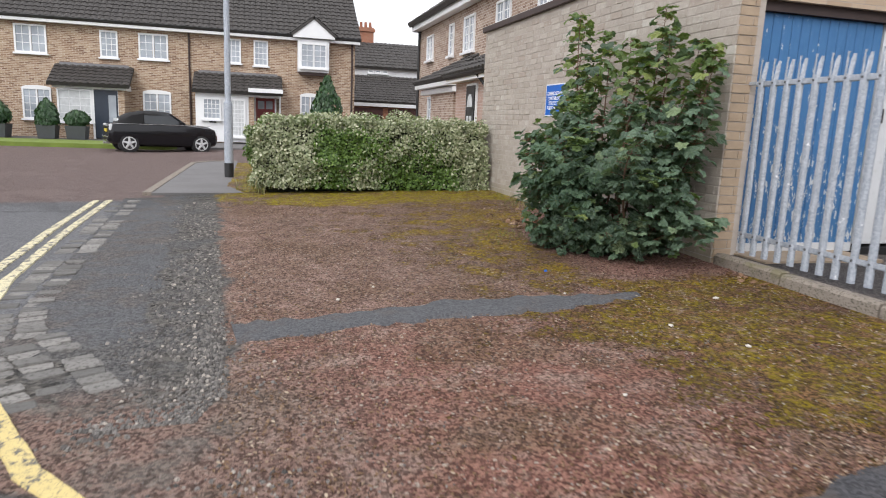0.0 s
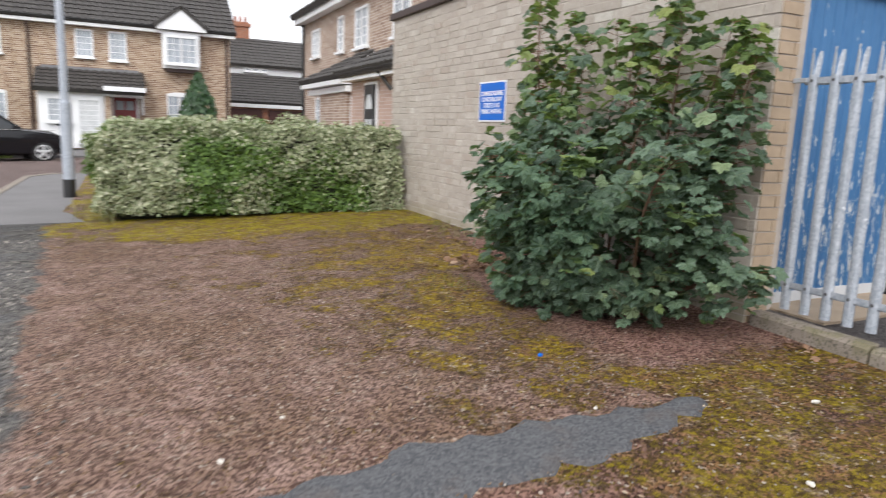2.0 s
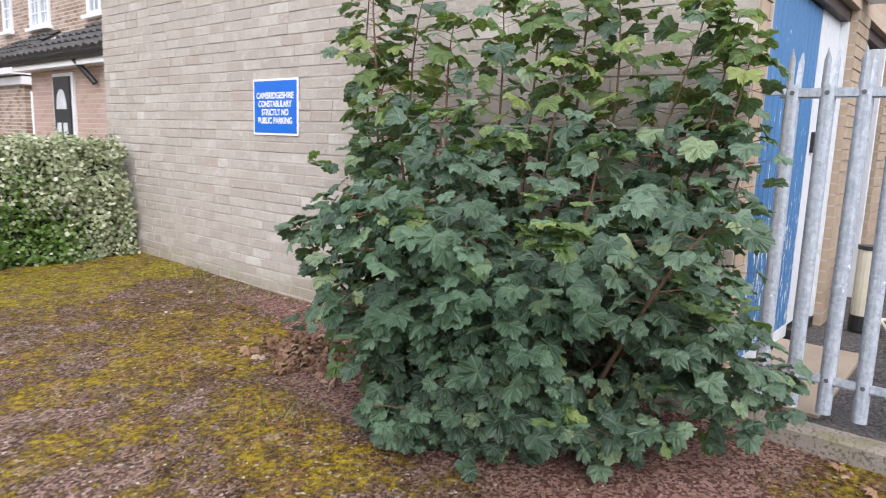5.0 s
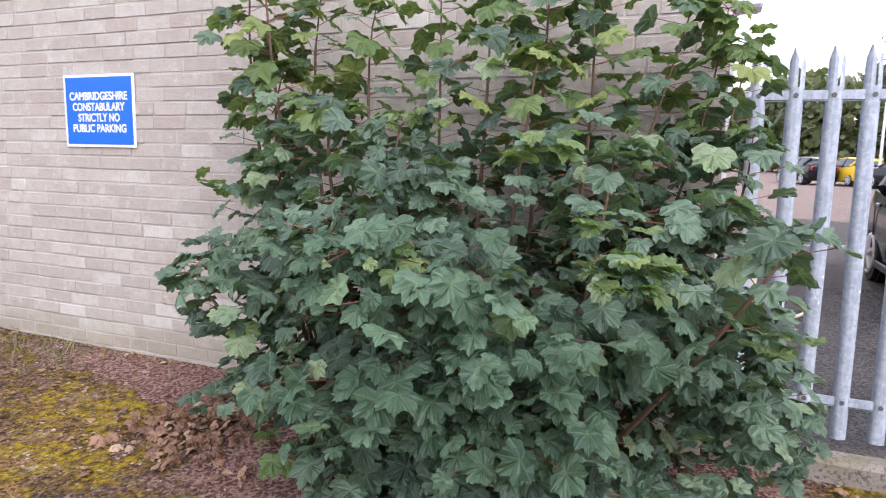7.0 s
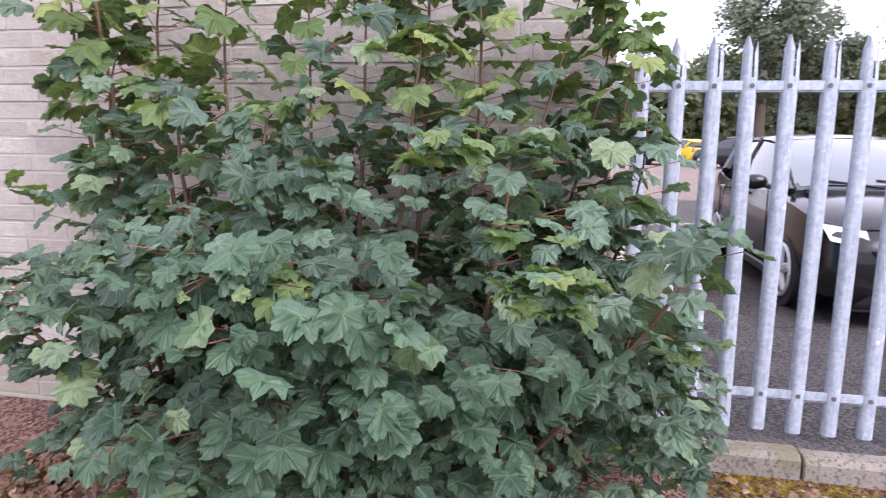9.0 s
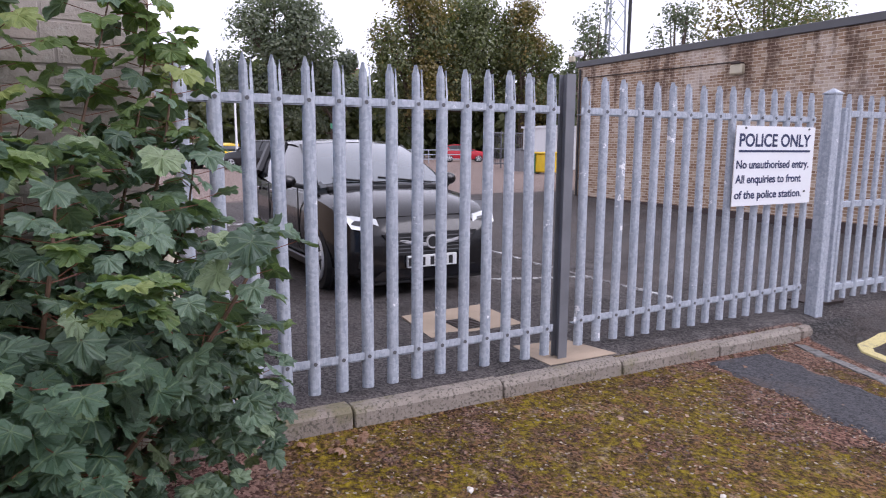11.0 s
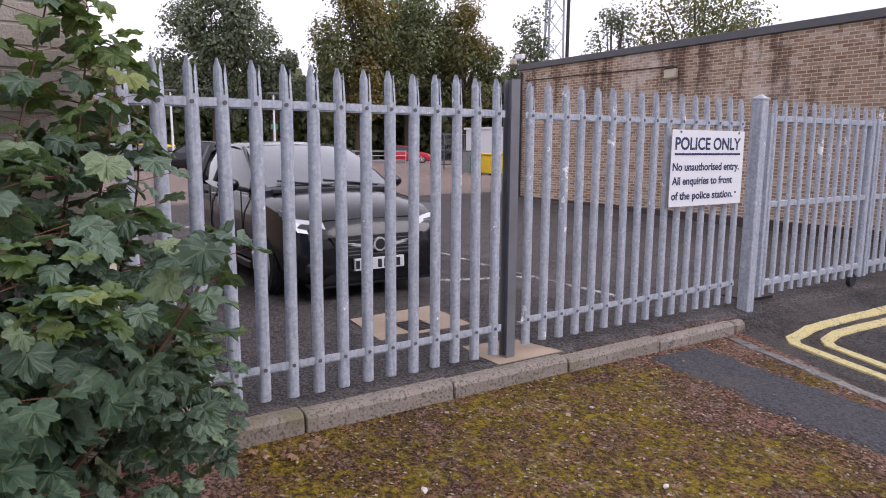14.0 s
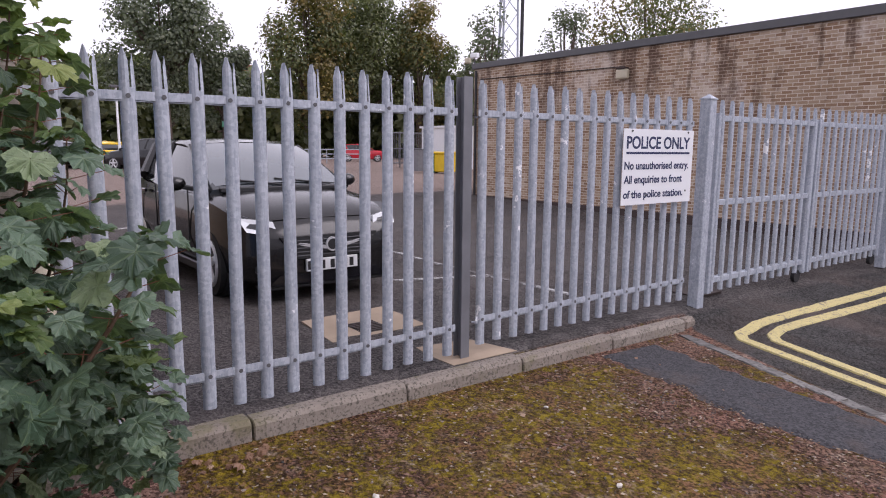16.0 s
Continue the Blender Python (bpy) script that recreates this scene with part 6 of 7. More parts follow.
# ---- conifer and planters before the terrace ----
def conifer(x, y, z0, hgt, rad, label, n=2600, name="conifer", ball=False):
    rnd = random.Random(int(x * 10))
    c = thing(name, label, "shrub", at=(x, y, z0))
    part("trunk", rod((0, 0, 0), (0, 0, hgt * 0.5), 0.05, 0.03), M["bark"], c)
    spots = []
    for _ in range(n):
        t = rnd.random()
        r = rad * (math.sqrt(max(0.02, 1 - (2 * t - 1) ** 2)) if ball else min(1, 0.12 + 1.9 * (1 - t) ** 0.9) * min(1, 0.7 + 3 * t))
        a = rnd.uniform(0, 6.283)
        r *= 1 - abs(rnd.gauss(0, 0.12)) + 0.12 * noise.noise(Vector((a, t * 5, x)))
        p = Vector((r * math.cos(a), r * math.sin(a), t * hgt))
        spots.append((p, Vector((math.cos(a), math.sin(a), 0.3)) + Vector((rnd.gauss(0, 0.4), rnd.gauss(0, 0.4), 0)), Vector((0.3 * math.cos(a), 0.3 * math.sin(a), 1)), rnd.uniform(0.1, 0.2)))
    tagged(part("foliage", leaf_mesh("foliage", spots, "small", M["conifer"], 2, 0.1), None, c), kind="stuff")
    return c


conifer(3.45, 29.5, 0.0, 3.0, 0.66, "upright dark green conifer behind the hedge")


def planter(x, y, size, hgt, cone, label):
    p = thing("planter", label, "planter", at=(x, y, 0.05))
    s = size / 2
    bm = bmesh.new()
    lo = [bm.verts.new((a * s * 0.85, b * s * 0.85, 0)) for a, b in ((-1, -1), (1, -1), (1, 1), (-1, 1))]
    hi = [bm.verts.new((a * s, b * s, 0.55)) for a, b in ((-1, -1), (1, -1), (1, 1), (-1, 1))]
    inn = [bm.verts.new((a * s * 0.88, b * s * 0.88, 0.55)) for a, b in ((-1, -1), (1, -1), (1, 1), (-1, 1))]
    dn = [bm.verts.new((a * s * 0.88, b * s * 0.88, 0.48)) for a, b in ((-1, -1), (1, -1), (1, 1), (-1, 1))]
    bm.faces.new(lo[::-1])
    bm.faces.new(dn)
    for u, v in ((lo, hi), (hi, inn), (inn, dn)):
        for i in range(4):
            bm.faces.new((u[i], u[(i + 1) % 4], v[(i + 1) % 4], v[i]))
    part("pot", bm, M["planter"], p)
    conifer(x, y, 0.5, hgt, size * 0.62, "clipped green topiary in a planter", 1100, "topiary", not cone)


planter(-7.75, 31.6, 0.72, 1.05, True, "grey square planter by the path")
planter(-6.65, 31.6, 0.78, 0.62, False, "grey square planter by the path")
planter(-9.6, 31.6, 0.9, 0.75, False, "large grey planter by the path")
planter(-10.05, 32.4, 0.9, 1.3, True, "large grey planter by the path")


# ---- vehicles ----
def loft(rings, close=True):
    """A skin over rings of points, each ring open along the middle line and mirrored in y."""
    bm = bmesh.new()
    rows = []
    for ring in rings:
        full = [(x, y, z) for x, y, z in ring] + [(x, -y, z) for x, y, z in ring[::-1]]
        rows.append([bm.verts.new(p) for p in full])
    n = len(rows[0])
    for a, b in zip(rows, rows[1:]):
        for i in range(n):
            j = (i + 1) % n
            bm.faces.new((a[i], a[j], b[j], b[i]))
    if close:
        bm.faces.new(rows[0])
        bm.faces.new(rows[-1])
    bmesh.ops.remove_doubles(bm, verts=bm.verts, dist=0.0005)
    bmesh.ops.recalc_face_normals(bm, faces=bm.faces)
    return bm


def body_ring(x, w, zb, zs, crown):
    return [(x, 0.0, zb), (x, w * 0.8, zb), (x, w * 0.95, zb + 0.07), (x, w, zb + (zs - zb) * 0.45), (x, w * 0.985, zb + (zs - zb) * 0.75), (x, w * 0.94, zs - 0.03), (x, w * 0.85, zs + crown * 0.25), (x, w * 0.5, zs + crown * 0.8), (x, 0.0, zs + crown)]


def cabin_ring(x, wb, wt, zb, zt):
    return [(x, 0.0, zb), (x, wb, zb), (x, wb * 0.55 + wt * 0.45, zb + (zt - zb) * 0.5), (x, wt, zt - 0.05 * (zt - zb)), (x, wt * 0.9, zt), (x, wt * 0.45, zt + 0.018), (x, 0.0, zt + 0.024)]


def wheel(parent, x, y, r, side, spokes=5):
    w = part("wheel", rod((x, y - side * 0.10, r), (x, y + side * 0.06, r), r, n=28), M["rubber"], parent)
    part("arch", rod((x, y - side * 0.18, r + 0.02), (x, y + side * 0.004, r + 0.02), r + 0.055, n=28), M["black_plastic"], parent)
    part("rim_well", rod((x, y + side * 0.02, r), (x, y + side * 0.063, r), r * 0.70, n=24), M["black_plastic"], w)
    bm = bmesh.new()
    for k in range(spokes):
        a = 2 * math.pi * k / spokes + 0.3
        p = Vector((x, y + side * 0.066, r))
        d = Vector((math.cos(a), 0, math.sin(a)))
        rod(p + d * r * 0.1, p + d * r * 0.68, 0.045 * r / 0.3, 0.03 * r / 0.3, 6, bm)
    part("spoke_star", bm, M["alloy"], w)
    rim = bmesh.new()
    ring = [(x + r * 0.70 * math.cos(t), y + side * 0.066, r + r * 0.70 * math.sin(t)) for t in np.linspace(0, 2 * math.pi, 29)]
    for a, b in zip(ring, ring[1:]):
        rod(a, b, 0.018, n=5, bm=rim)
    part("rim", rim, M["alloy"], w)
    part("hub_cap", rod((x, y + side * 0.06, r), (x, y + side * 0.08, r), r * 0.2, n=16), M["alloy"], w)


def hatchback(name, label, paint, at, turn, detail=True, k=1.0, top=1.46):
    """A small five-door hatchback, nose at the origin, facing -x."""
    c = thing(name, label, "car")
    c.matrix_basis = pose(*at, 0, 0, turn) @ Matrix.Diagonal((k, k, k, 1))
    st = [(0.0, 0.58, 0.24, 0.58, 0.0), (0.05, 0.71, 0.18, 0.66, 0.02), (0.16, 0.79, 0.16, 0.745, 0.05), (0.35, 0.84, 0.19, 0.82, 0.06), (0.7, 0.866, 0.19, 0.885, 0.07), (1.15, 0.87, 0.19, 0.935, 0.05), (2.0, 0.872, 0.19, 0.96, 0.0), (3.1, 0.87, 0.2, 1.0, 0.0), (3.6, 0.855, 0.23, 1.06, 0.0), (3.9, 0.80, 0.3, 1.03, 0.0), (4.02, 0.68, 0.38, 0.95, 0.0)]
    body = soft(part("body", loft([body_ring(*s) for s in st]), paint, c), 34)
    cab = [(1.02, 0.76, 0.72, 0.93, 0.985), (1.3, 0.78, 0.70, 0.93, 1.13), (1.65, 0.8, 0.66, 0.93, 1.3), (1.98, 0.81, 0.62, 0.93, 1.415), (2.5, 0.82, 0.61, 0.94, top - 0.005), (3.1, 0.80, 0.57, 1.0, top - 0.02), (3.55, 0.77, 0.53, 1.02, top - 0.09), (3.78, 0.72, 0.55, 1.02, top - 0.22), (3.95, 0.68, 0.62, 1.0, 1.08)]
    soft(part("window_band", loft([cabin_ring(*s) for s in cab]), M["car_glass"], c), 30)
    roof = [(1.96, 0.0, 0.632, 1.36, 1.416), (2.2, 0, 0.632, 1.38, 1.448), (2.5, 0, 0.624, 1.39, top), (3.1, 0, 0.586, 1.40, top - 0.012), (3.55, 0, 0.546, 1.33, top - 0.08), (3.72, 0, 0.5, 1.3, top - 0.12)]
    soft(part("roof", loft([[(x, 0, zb), (x, wt * 0.98, zb), (x, wt * 1.01, zt - 0.03), (x, wt * 0.92, zt + 0.006), (x, wt * 0.45, zt + 0.026), (x, 0, zt + 0.032)] for x, _, wt, zb, zt in roof]), paint, c), 40)
    # sheet just over the dark glass, sky reflection painted in as a pale base
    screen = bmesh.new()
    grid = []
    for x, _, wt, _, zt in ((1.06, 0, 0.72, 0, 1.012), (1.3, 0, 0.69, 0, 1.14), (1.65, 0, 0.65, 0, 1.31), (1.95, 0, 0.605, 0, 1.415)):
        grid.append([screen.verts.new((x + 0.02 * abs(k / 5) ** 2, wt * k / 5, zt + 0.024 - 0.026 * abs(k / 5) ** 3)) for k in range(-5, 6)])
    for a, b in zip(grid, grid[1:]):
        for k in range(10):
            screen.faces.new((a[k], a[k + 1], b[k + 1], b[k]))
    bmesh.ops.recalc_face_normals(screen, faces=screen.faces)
    soft(part("windscreen", screen, M["windscreen"], c, "windscreen with sky reflection put into its pale colour"), 60)
    for s in (-1, 1):
        part("pillar", rod((1.06, s * 0.765, 0.97), (1.98, s * 0.625, 1.4), 0.03, 0.028, 8), paint, c)
        part("pillar", rod((2.55, s * 0.80, 1.02), (2.62, s * 0.60, 1.44), 0.035, 0.03, 6), M["black_plastic"], c)
        part("pillar", rod((3.3, s * 0.79, 1.04), (3.62, s * 0.55, 1.40), 0.07, 0.06, 8), paint, c)
        wheel(c, 0.78, s * 0.80, 0.31, s)
        wheel(c, 3.28, s * 0.80, 0.31, s)
    if not detail:
        part("number_plate", box(-0.02, -0.26, 0.42, 0.0, 0.26, 0.53), M["plate_white"], c)
        for s in (-1, 1):
            part("headlight", box(0.02, s * 0.5, 0.6, 0.1, s * 0.7, 0.7, 0.02), M["headlamp"], c)
            part("tail_lamp", box(3.93, s * 0.55, 0.75, 4.02, s * 0.72, 0.98, 0.02), M["tail_red"], c)
        return c
    # door lines, handles, mirrors
    for s in (-1, 1):
        for x in (1.32, 2.52, 3.2):
            part("door_gap", box(x, s * 0.866, 0.34, x + 0.012, s * 0.878, 0.97), M["black_plastic"], c)
        for x in (2.3, 3.0):
            part("door_handle", box(x - 0.1, s * 0.868, 0.86, x + 0.08, s * 0.9, 0.9, 0.008), paint, c)
        part("sill", box(1.1, s * 0.84, 0.19, 2.98, s * 0.875, 0.27, 0.01), M["black_plastic"], c)
        mir = bmesh.new()
        bmesh.ops.create_icosphere(mir, subdivisions=2, radius=1, matrix=Matrix.Translation((1.42, s * 0.97, 1.03)) @ Matrix.Diagonal((0.07, 0.115, 0.075, 1)))
        m = soft(part("door_mirror", mir, paint, c))
        part("mirror_foot", rod((1.38, s * 0.78, 0.97), (1.42, s * 0.9, 1.0), 0.025, n=6), M["black_plastic"], m)
        # swept headlight with a bright lens
        hp = [(0.075, s * 0.50, 0.645), (0.13, s * 0.735, 0.70), (0.33, s * 0.83, 0.80), (0.40, s * 0.82, 0.845), (0.24, s * 0.72, 0.79), (0.115, s * 0.52, 0.725)]
        hl = bmesh.new()
        fr = [hl.verts.new((x - 0.022, y * 1.012, z)) for x, y, z in hp]
        bk = [hl.verts.new((x + 0.12, y * 0.94, z)) for x, y, z in hp]
        hl.faces.new(fr)
        for i in range(6):
            hl.faces.new((fr[i], bk[i], bk[(i + 1) % 6], fr[(i + 1) % 6]))
        bmesh.ops.recalc_face_normals(hl, faces=hl.faces)
        h = part("headlight", hl, M["black_paint"], c)
        lens = bmesh.new()
        lp = [(0.06, s * 0.48, 0.615), (0.11, s * 0.75, 0.665), (0.22, s * 0.795, 0.785), (0.12, s * 0.51, 0.745)]
        lf = [lens.verts.new((x - 0.03, y * 1.01, z)) for x, y, z in lp]
        lb = [lens.verts.new((x, y, z)) for x, y, z in lp]
        lens.faces.new(lf)
        for i in range(4):
            lens.faces.new((lf[i], lb[i], lb[(i + 1) % 4], lf[(i + 1) % 4]))
        bmesh.ops.recalc_face_normals(lens, faces=lens.faces)
        part("lens", lens, M["headlamp"], h, "clear bright headlamp lens")
        part("fog_lamp_recess", box(0.015, s * 0.52, 0.29, 0.16, s * 0.70, 0.38, 0.02), M["black_plastic"], c)
        part("trim_strip", box(0.012, s * 0.55, 0.345, 0.1, s * 0.64, 0.357), M["chrome"], c)
    # bonnet shut line, grille, bumper opening
    part("bonnet_line", rod((0.125, -0.5, 0.757), (0.125, 0.5, 0.757), 0.006, n=5), M["black_plastic"], c)
    grille = part("grille", prism([(-0.49, 0.61), (0.49, 0.61), (0.37, 0.41), (-0.37, 0.41)], -0.022, 0.08, "x"), M["black_plastic"], c, "black slatted grille")
    for i in range(5):
        z = 0.435 + i * 0.034
        half = 0.36 + 0.1 * (z - 0.41) / 0.19
        part("slat", rod((-0.026, -half, z), (-0.026, half, z), 0.006, n=5), M["grey_trim"], grille)
    pts = [(-0.03 + 0.075 * (abs(y) / 0.5) ** 2.5, y, 0.495 + 0.1 * (abs(y) / 0.5) ** 1.6) for y in np.linspace(-0.5, 0.5, 15)]
    bar = bmesh.new()
    for a, b in zip(pts, pts[1:]):
        rod(a, b, 0.02, n=6, bm=bar)
    part("chrome_bar", bar, M["chrome"], grille, "curved chrome grille bar")
    badge = part("badge", rod((-0.035, 0, 0.525), (-0.055, 0, 0.525), 0.066, n=24), M["chrome"], grille, "round chrome badge")
    part("badge_field", rod((-0.05, 0, 0.525), (-0.058, 0, 0.525), 0.05, n=24), M["black_plastic"], badge)
    part("lower_intake", prism([(-0.62, 0.18), (0.62, 0.18), (0.5, 0.27), (-0.5, 0.27)], -0.015, 0.1, "x"), M["paint_black"], c)
    part("splitter", box(0.0, -0.66, 0.14, 0.2, 0.66, 0.18, 0.012), M["black_plastic"], c)
    plate = part("number_plate", box(-0.05, -0.26, 0.29, -0.015, 0.26, 0.40, 0.003), M["plate_white"], c, "white number plate")
    for i in range(7):
        y = -0.215 + i * 0.066 + (0.03 if i > 3 else 0)
        part("plate_mark", box(-0.0515, y, 0.305, -0.05, y + 0.042, 0.384), M["black_plastic"], plate)
    # wipers and bonnet creases
    for y0, y1 in ((-0.55, 0.05), (0.0, 0.56)):
        part("wiper", rod((1.03, y0, 1.015), (1.12, y1, 1.075), 0.011, n=5), M["black_plastic"], c)
    part("scuttle", box(0.98, -0.66, 0.95, 1.06, 0.66, 1.0, 0.01), M["black_plastic"], c)
    part("rear_view_mirror", box(1.75, -0.1, 1.3, 1.78, 0.1, 1.36), M["black_plastic"], c)
    return c


hatchback("car", "charcoal hatchback parked behind the palisade fence", M["paint_charcoal"], (7.04, 3.05, 0.075), 0.6)
hatchback("car", "dark grey estate car parked across the car park", M["paint_black"], (40.0, -1.35, 0.16), 215, False, 1.1)
hatchback("car", "yellow marked car parked across the car park", M["paint_yellow"], (44.5, -0.2, 0.17), 200, False, 1.0)
hatchback("car", "dark car parked at the far side", M["paint_black"], (45.0, 1.9, 0.17), 200, False, 1.0)
hatchback("car", "red car parked by the far railing", M["paint_red"], (52.0, -25.6, 0.17), 62, False, 1.02)


def small_convertible(at, turn):
    """A compact black convertible with its fabric roof up, nose at the origin facing -x."""
    c = thing("car", "small black convertible with its fabric roof up", "car")
    c.matrix_basis = pose(*at, 0, 0, turn)
    P = M["paint_black"]
    st = [(0.0, 0.6, 0.32, 0.66, 0.0), (0.08, 0.72, 0.25, 0.80, 0.03), (0.3, 0.80, 0.2, 0.88, 0.06), (0.9, 0.84, 0.19, 0.95, 0.05), (1.2, 0.845, 0.19, 0.98, 0.02), (2.2, 0.845, 0.19, 0.99, 0.0), (3.1, 0.84, 0.2, 0.99, 0.0), (3.5, 0.8, 0.26, 0.96, 0.0), (3.63, 0.68, 0.34, 0.86, 0.0)]
    soft(part("body", loft([body_ring(*s) for s in st]), P, c), 34)
    cab = [(1.12, 0.72, 0.68, 0.96, 1.0), (1.35, 0.74, 0.66, 0.96, 1.16), (1.62, 0.75, 0.62, 0.96, 1.34), (1.72, 0.75, 0.62, 0.96, 1.36), (2.5, 0.74, 0.6, 0.96, 1.37)]
    soft(part("window_band", loft([cabin_ring(*s) for s in cab]), M["car_glass"], c), 30)
    hood = [(1.62, 0.64, 1.30, 1.375), (2.1, 0.65, 1.28, 1.41), (2.5, 0.65, 1.05, 1.40), (2.52, 0.70, 0.97, 1.40), (2.9, 0.69, 0.96, 1.32), (3.2, 0.64, 0.96, 1.15), (3.33, 0.58, 0.95, 1.02)]
    soft(part("soft_top", loft([[(x, 0, zb), (x, w, zb), (x, w * 0.96, zt - 0.08), (x, w * 0.8, zt), (x, 0, zt + 0.02)] for x, w, zb, zt in hood]), M["fabric"], c, "black fabric soft top"), 40)
    part("rear_window", prism([(-0.36, 1.12), (0.36, 1.12), (0.42, 1.02), (-0.42, 1.02)], 3.27, 3.33, "x"), M["curtain"], c)
    for s in (-1, 1):
        wheel(c, 0.62, s * 0.77, 0.30, s)
        wheel(c, 3.02, s * 0.77, 0.30, s)
        part("pillar", rod((1.14, s * 0.72, 0.99), (1.64, s * 0.63, 1.34), 0.03, n=6), P, c)
        part("tail_lamp", box(3.50, s * 0.6, 0.72, 3.62, s * 0.74, 0.94, 0.02), M["headlamp"], c)
        part("headlight", rod((0.1, s * 0.58, 0.72), (0.02, s * 0.58, 0.70), 0.11, n=16), M["headlamp"], c)
        part("door_mirror", box(1.3, s * 0.82, 0.98, 1.4, s * 0.98, 1.1, 0.03), P, c)
        part("waist_trim", box(0.3, s * 0.838, 0.955, 3.4, s * 0.85, 0.967), M["chrome"], c)
    part("number_plate", box(3.63, -0.26, 0.66, 3.65, 0.26, 0.77), M["plate_yellow"], c, "yellow rear number plate")
    part("rear_bumper", box(3.5, -0.7, 0.36, 3.68, 0.7, 0.5, 0.03), P, c)
    part("bumper_trim", box(3.66, -0.62, 0.5, 3.69, 0.62, 0.52), M["chrome"], c)
    part("exhaust_pipe", rod((3.5, -0.1, 0.28), (3.72, -0.1, 0.28), 0.04), M["chrome"], c)
    return c


small_convertible((-1.05, 27.2, -0.1), 180 + 18)


# ---- far side of the car park ----
def pole(x, y, hgt, label, flag=False):
    p = thing("lamp_post", label, "lamp post", at=(x, y, 0.12))
    part("shaft", rod((0, 0, 0), (0, 0, hgt), 0.07, 0.05), M["upvc"], p)
    part("lantern", box(-0.12, -0.3, hgt, 0.12, 0.3, hgt + 0.12, 0.02), M["grey_trim"], p)
    if flag:
        part("notice", box(-0.03, -0.2, hgt * 0.55, 0.03, 0.2, hgt * 0.62), M["green_bin"], p)


pole(39.0, -1.45, 4.2, "thin white lamp post in the car park")
pole(39.0, -6.98, 4.3, "thin white lamp post with a small green notice", True)

bin_ = thing("clinical_bin", "large yellow wheeled bin before a white cabin", "bin", at=(29.0, -15.05, 0.07))
part("body", box(-0.6, -0.62, 0.14, 0.6, 0.62, 1.05, 0.05), M["yellow_bin"], bin_)
part("lid", box(-0.64, -0.66, 1.05, 0.64, 0.66, 1.18, 0.05), M["yellow_bin"], bin_)
for a in (-0.45, 0.45):
    for b in (-0.45, 0.45):
        part("wheel", rod((a, b - 0.03, 0.1), (a, b + 0.03, 0.1), 0.1, n=12), M["rubber"], bin_)
gbin = thing("wheeled_bin", "green wheeled bin beside the yellow bin", "bin", at=(29.7, -14.55, 0.07))
part("body", box(-0.3, -0.28, 0.1, 0.3, 0.28, 0.98, 0.04), M["green_bin"], gbin)
part("lid", box(-0.34, -0.3, 0.98, 0.34, 0.3, 1.06, 0.03), M["green_bin"], gbin)
cab = thing("cabin", "white metal storage cabin beyond the bins", "cabin", at=(35.0, -20.6, 0.14))
part("body", box(-1.5, -2.0, 0, 1.5, 2.0, 2.5, 0.02), M["render_white"], cab)
part("roof", box(-1.6, -2.1, 2.5, 1.6, 2.1, 2.62), M["upvc"], cab)
part("door", box(-1.53, -1.2, 0.1, -1.5, -0.3, 2.1), M["slate_pale"], cab)
unit = thing("utility_cabinet", "grey metal utility cabinet beside the white cabin", "cabinet", at=(32.4, -15.7, 0.1))
part("body", box(-0.25, -0.38, 0, 0.25, 0.38, 1.2, 0.02), M["slate_pale"], unit)
part("cap", box(-0.28, -0.41, 1.2, 0.28, 0.41, 1.25, 0.01), M["grey_trim"], unit)
part("door_gap", box(-0.256, -0.006, 0.08, -0.25, 0.006, 1.15), M["black_plastic"], unit)
cage = thing("mesh_cage", "dark mesh cage beside the white cabin", "cage", at=(37.5, -19.6, 0.15))
for a in (0, 1.0, 2.0, 3.0):
    part("post", rod((0, a, 0), (0, a, 2.3), 0.05, n=6), M["steel_dark"], cage)
for z in (0.3, 1.2, 2.2):
    part("rail", rod((0, 0, z), (0, 3.0, z), 0.04, n=6), M["steel_dark"], cage)
for i in range(22):
    part("bar", rod((0, i * 0.14, 0.2), (0, i * 0.14, 2.25), 0.018, n=4), M["steel_dark"], cage)
rail = thing("railing", "grey tubular railing along the far side", "railing", at=(47.5, -20.5, 0.17))
for i in range(7):
    part("post", rod((0, i * 1.5, 0), (0, i * 1.5, 1.1), 0.04, n=6), M["galv"], rail)
for z in (0.35, 0.7, 1.05):
    part("bar", rod((0, 0, z), (0, 9, z), 0.035, n=6), M["galv"], rail)
fh = thing("house", "distant brick house with a chimney among trees", "house", at=(84, -26.9, -0.9))
part("wall", box(0, -3, 0, 6, 3, 8.2), M["red_brick"], fh)
part("gable_roof", prism([(-3.3, 8.2), (3.3, 8.2), (0, 11.2)], -0.3, 6.3, "x"), M["slate"], fh)
part("chimney", box(0.4, 0.5, 9.5, 1.4, 1.8, 12.3), M["red_brick"], fh)


# ---- hose on the apron ----
def hose():
    bm = bmesh.new()
    prev = None
    for k in range(40):
        t = k / 39
        p = Vector((6.95 + 1.1 * t + 0.12 * math.sin(9 * t), END - 0.45 - 0.25 * t + 0.15 * math.sin(6 * t), 0.15))
        if prev is not None:
            rod(prev, p, 0.014, n=6, bm=bm)
        prev = p
    tagged(part("garden_hose", bm, M["cream"]), "pale hose lying on the ground by the doors", "hose")


hose()


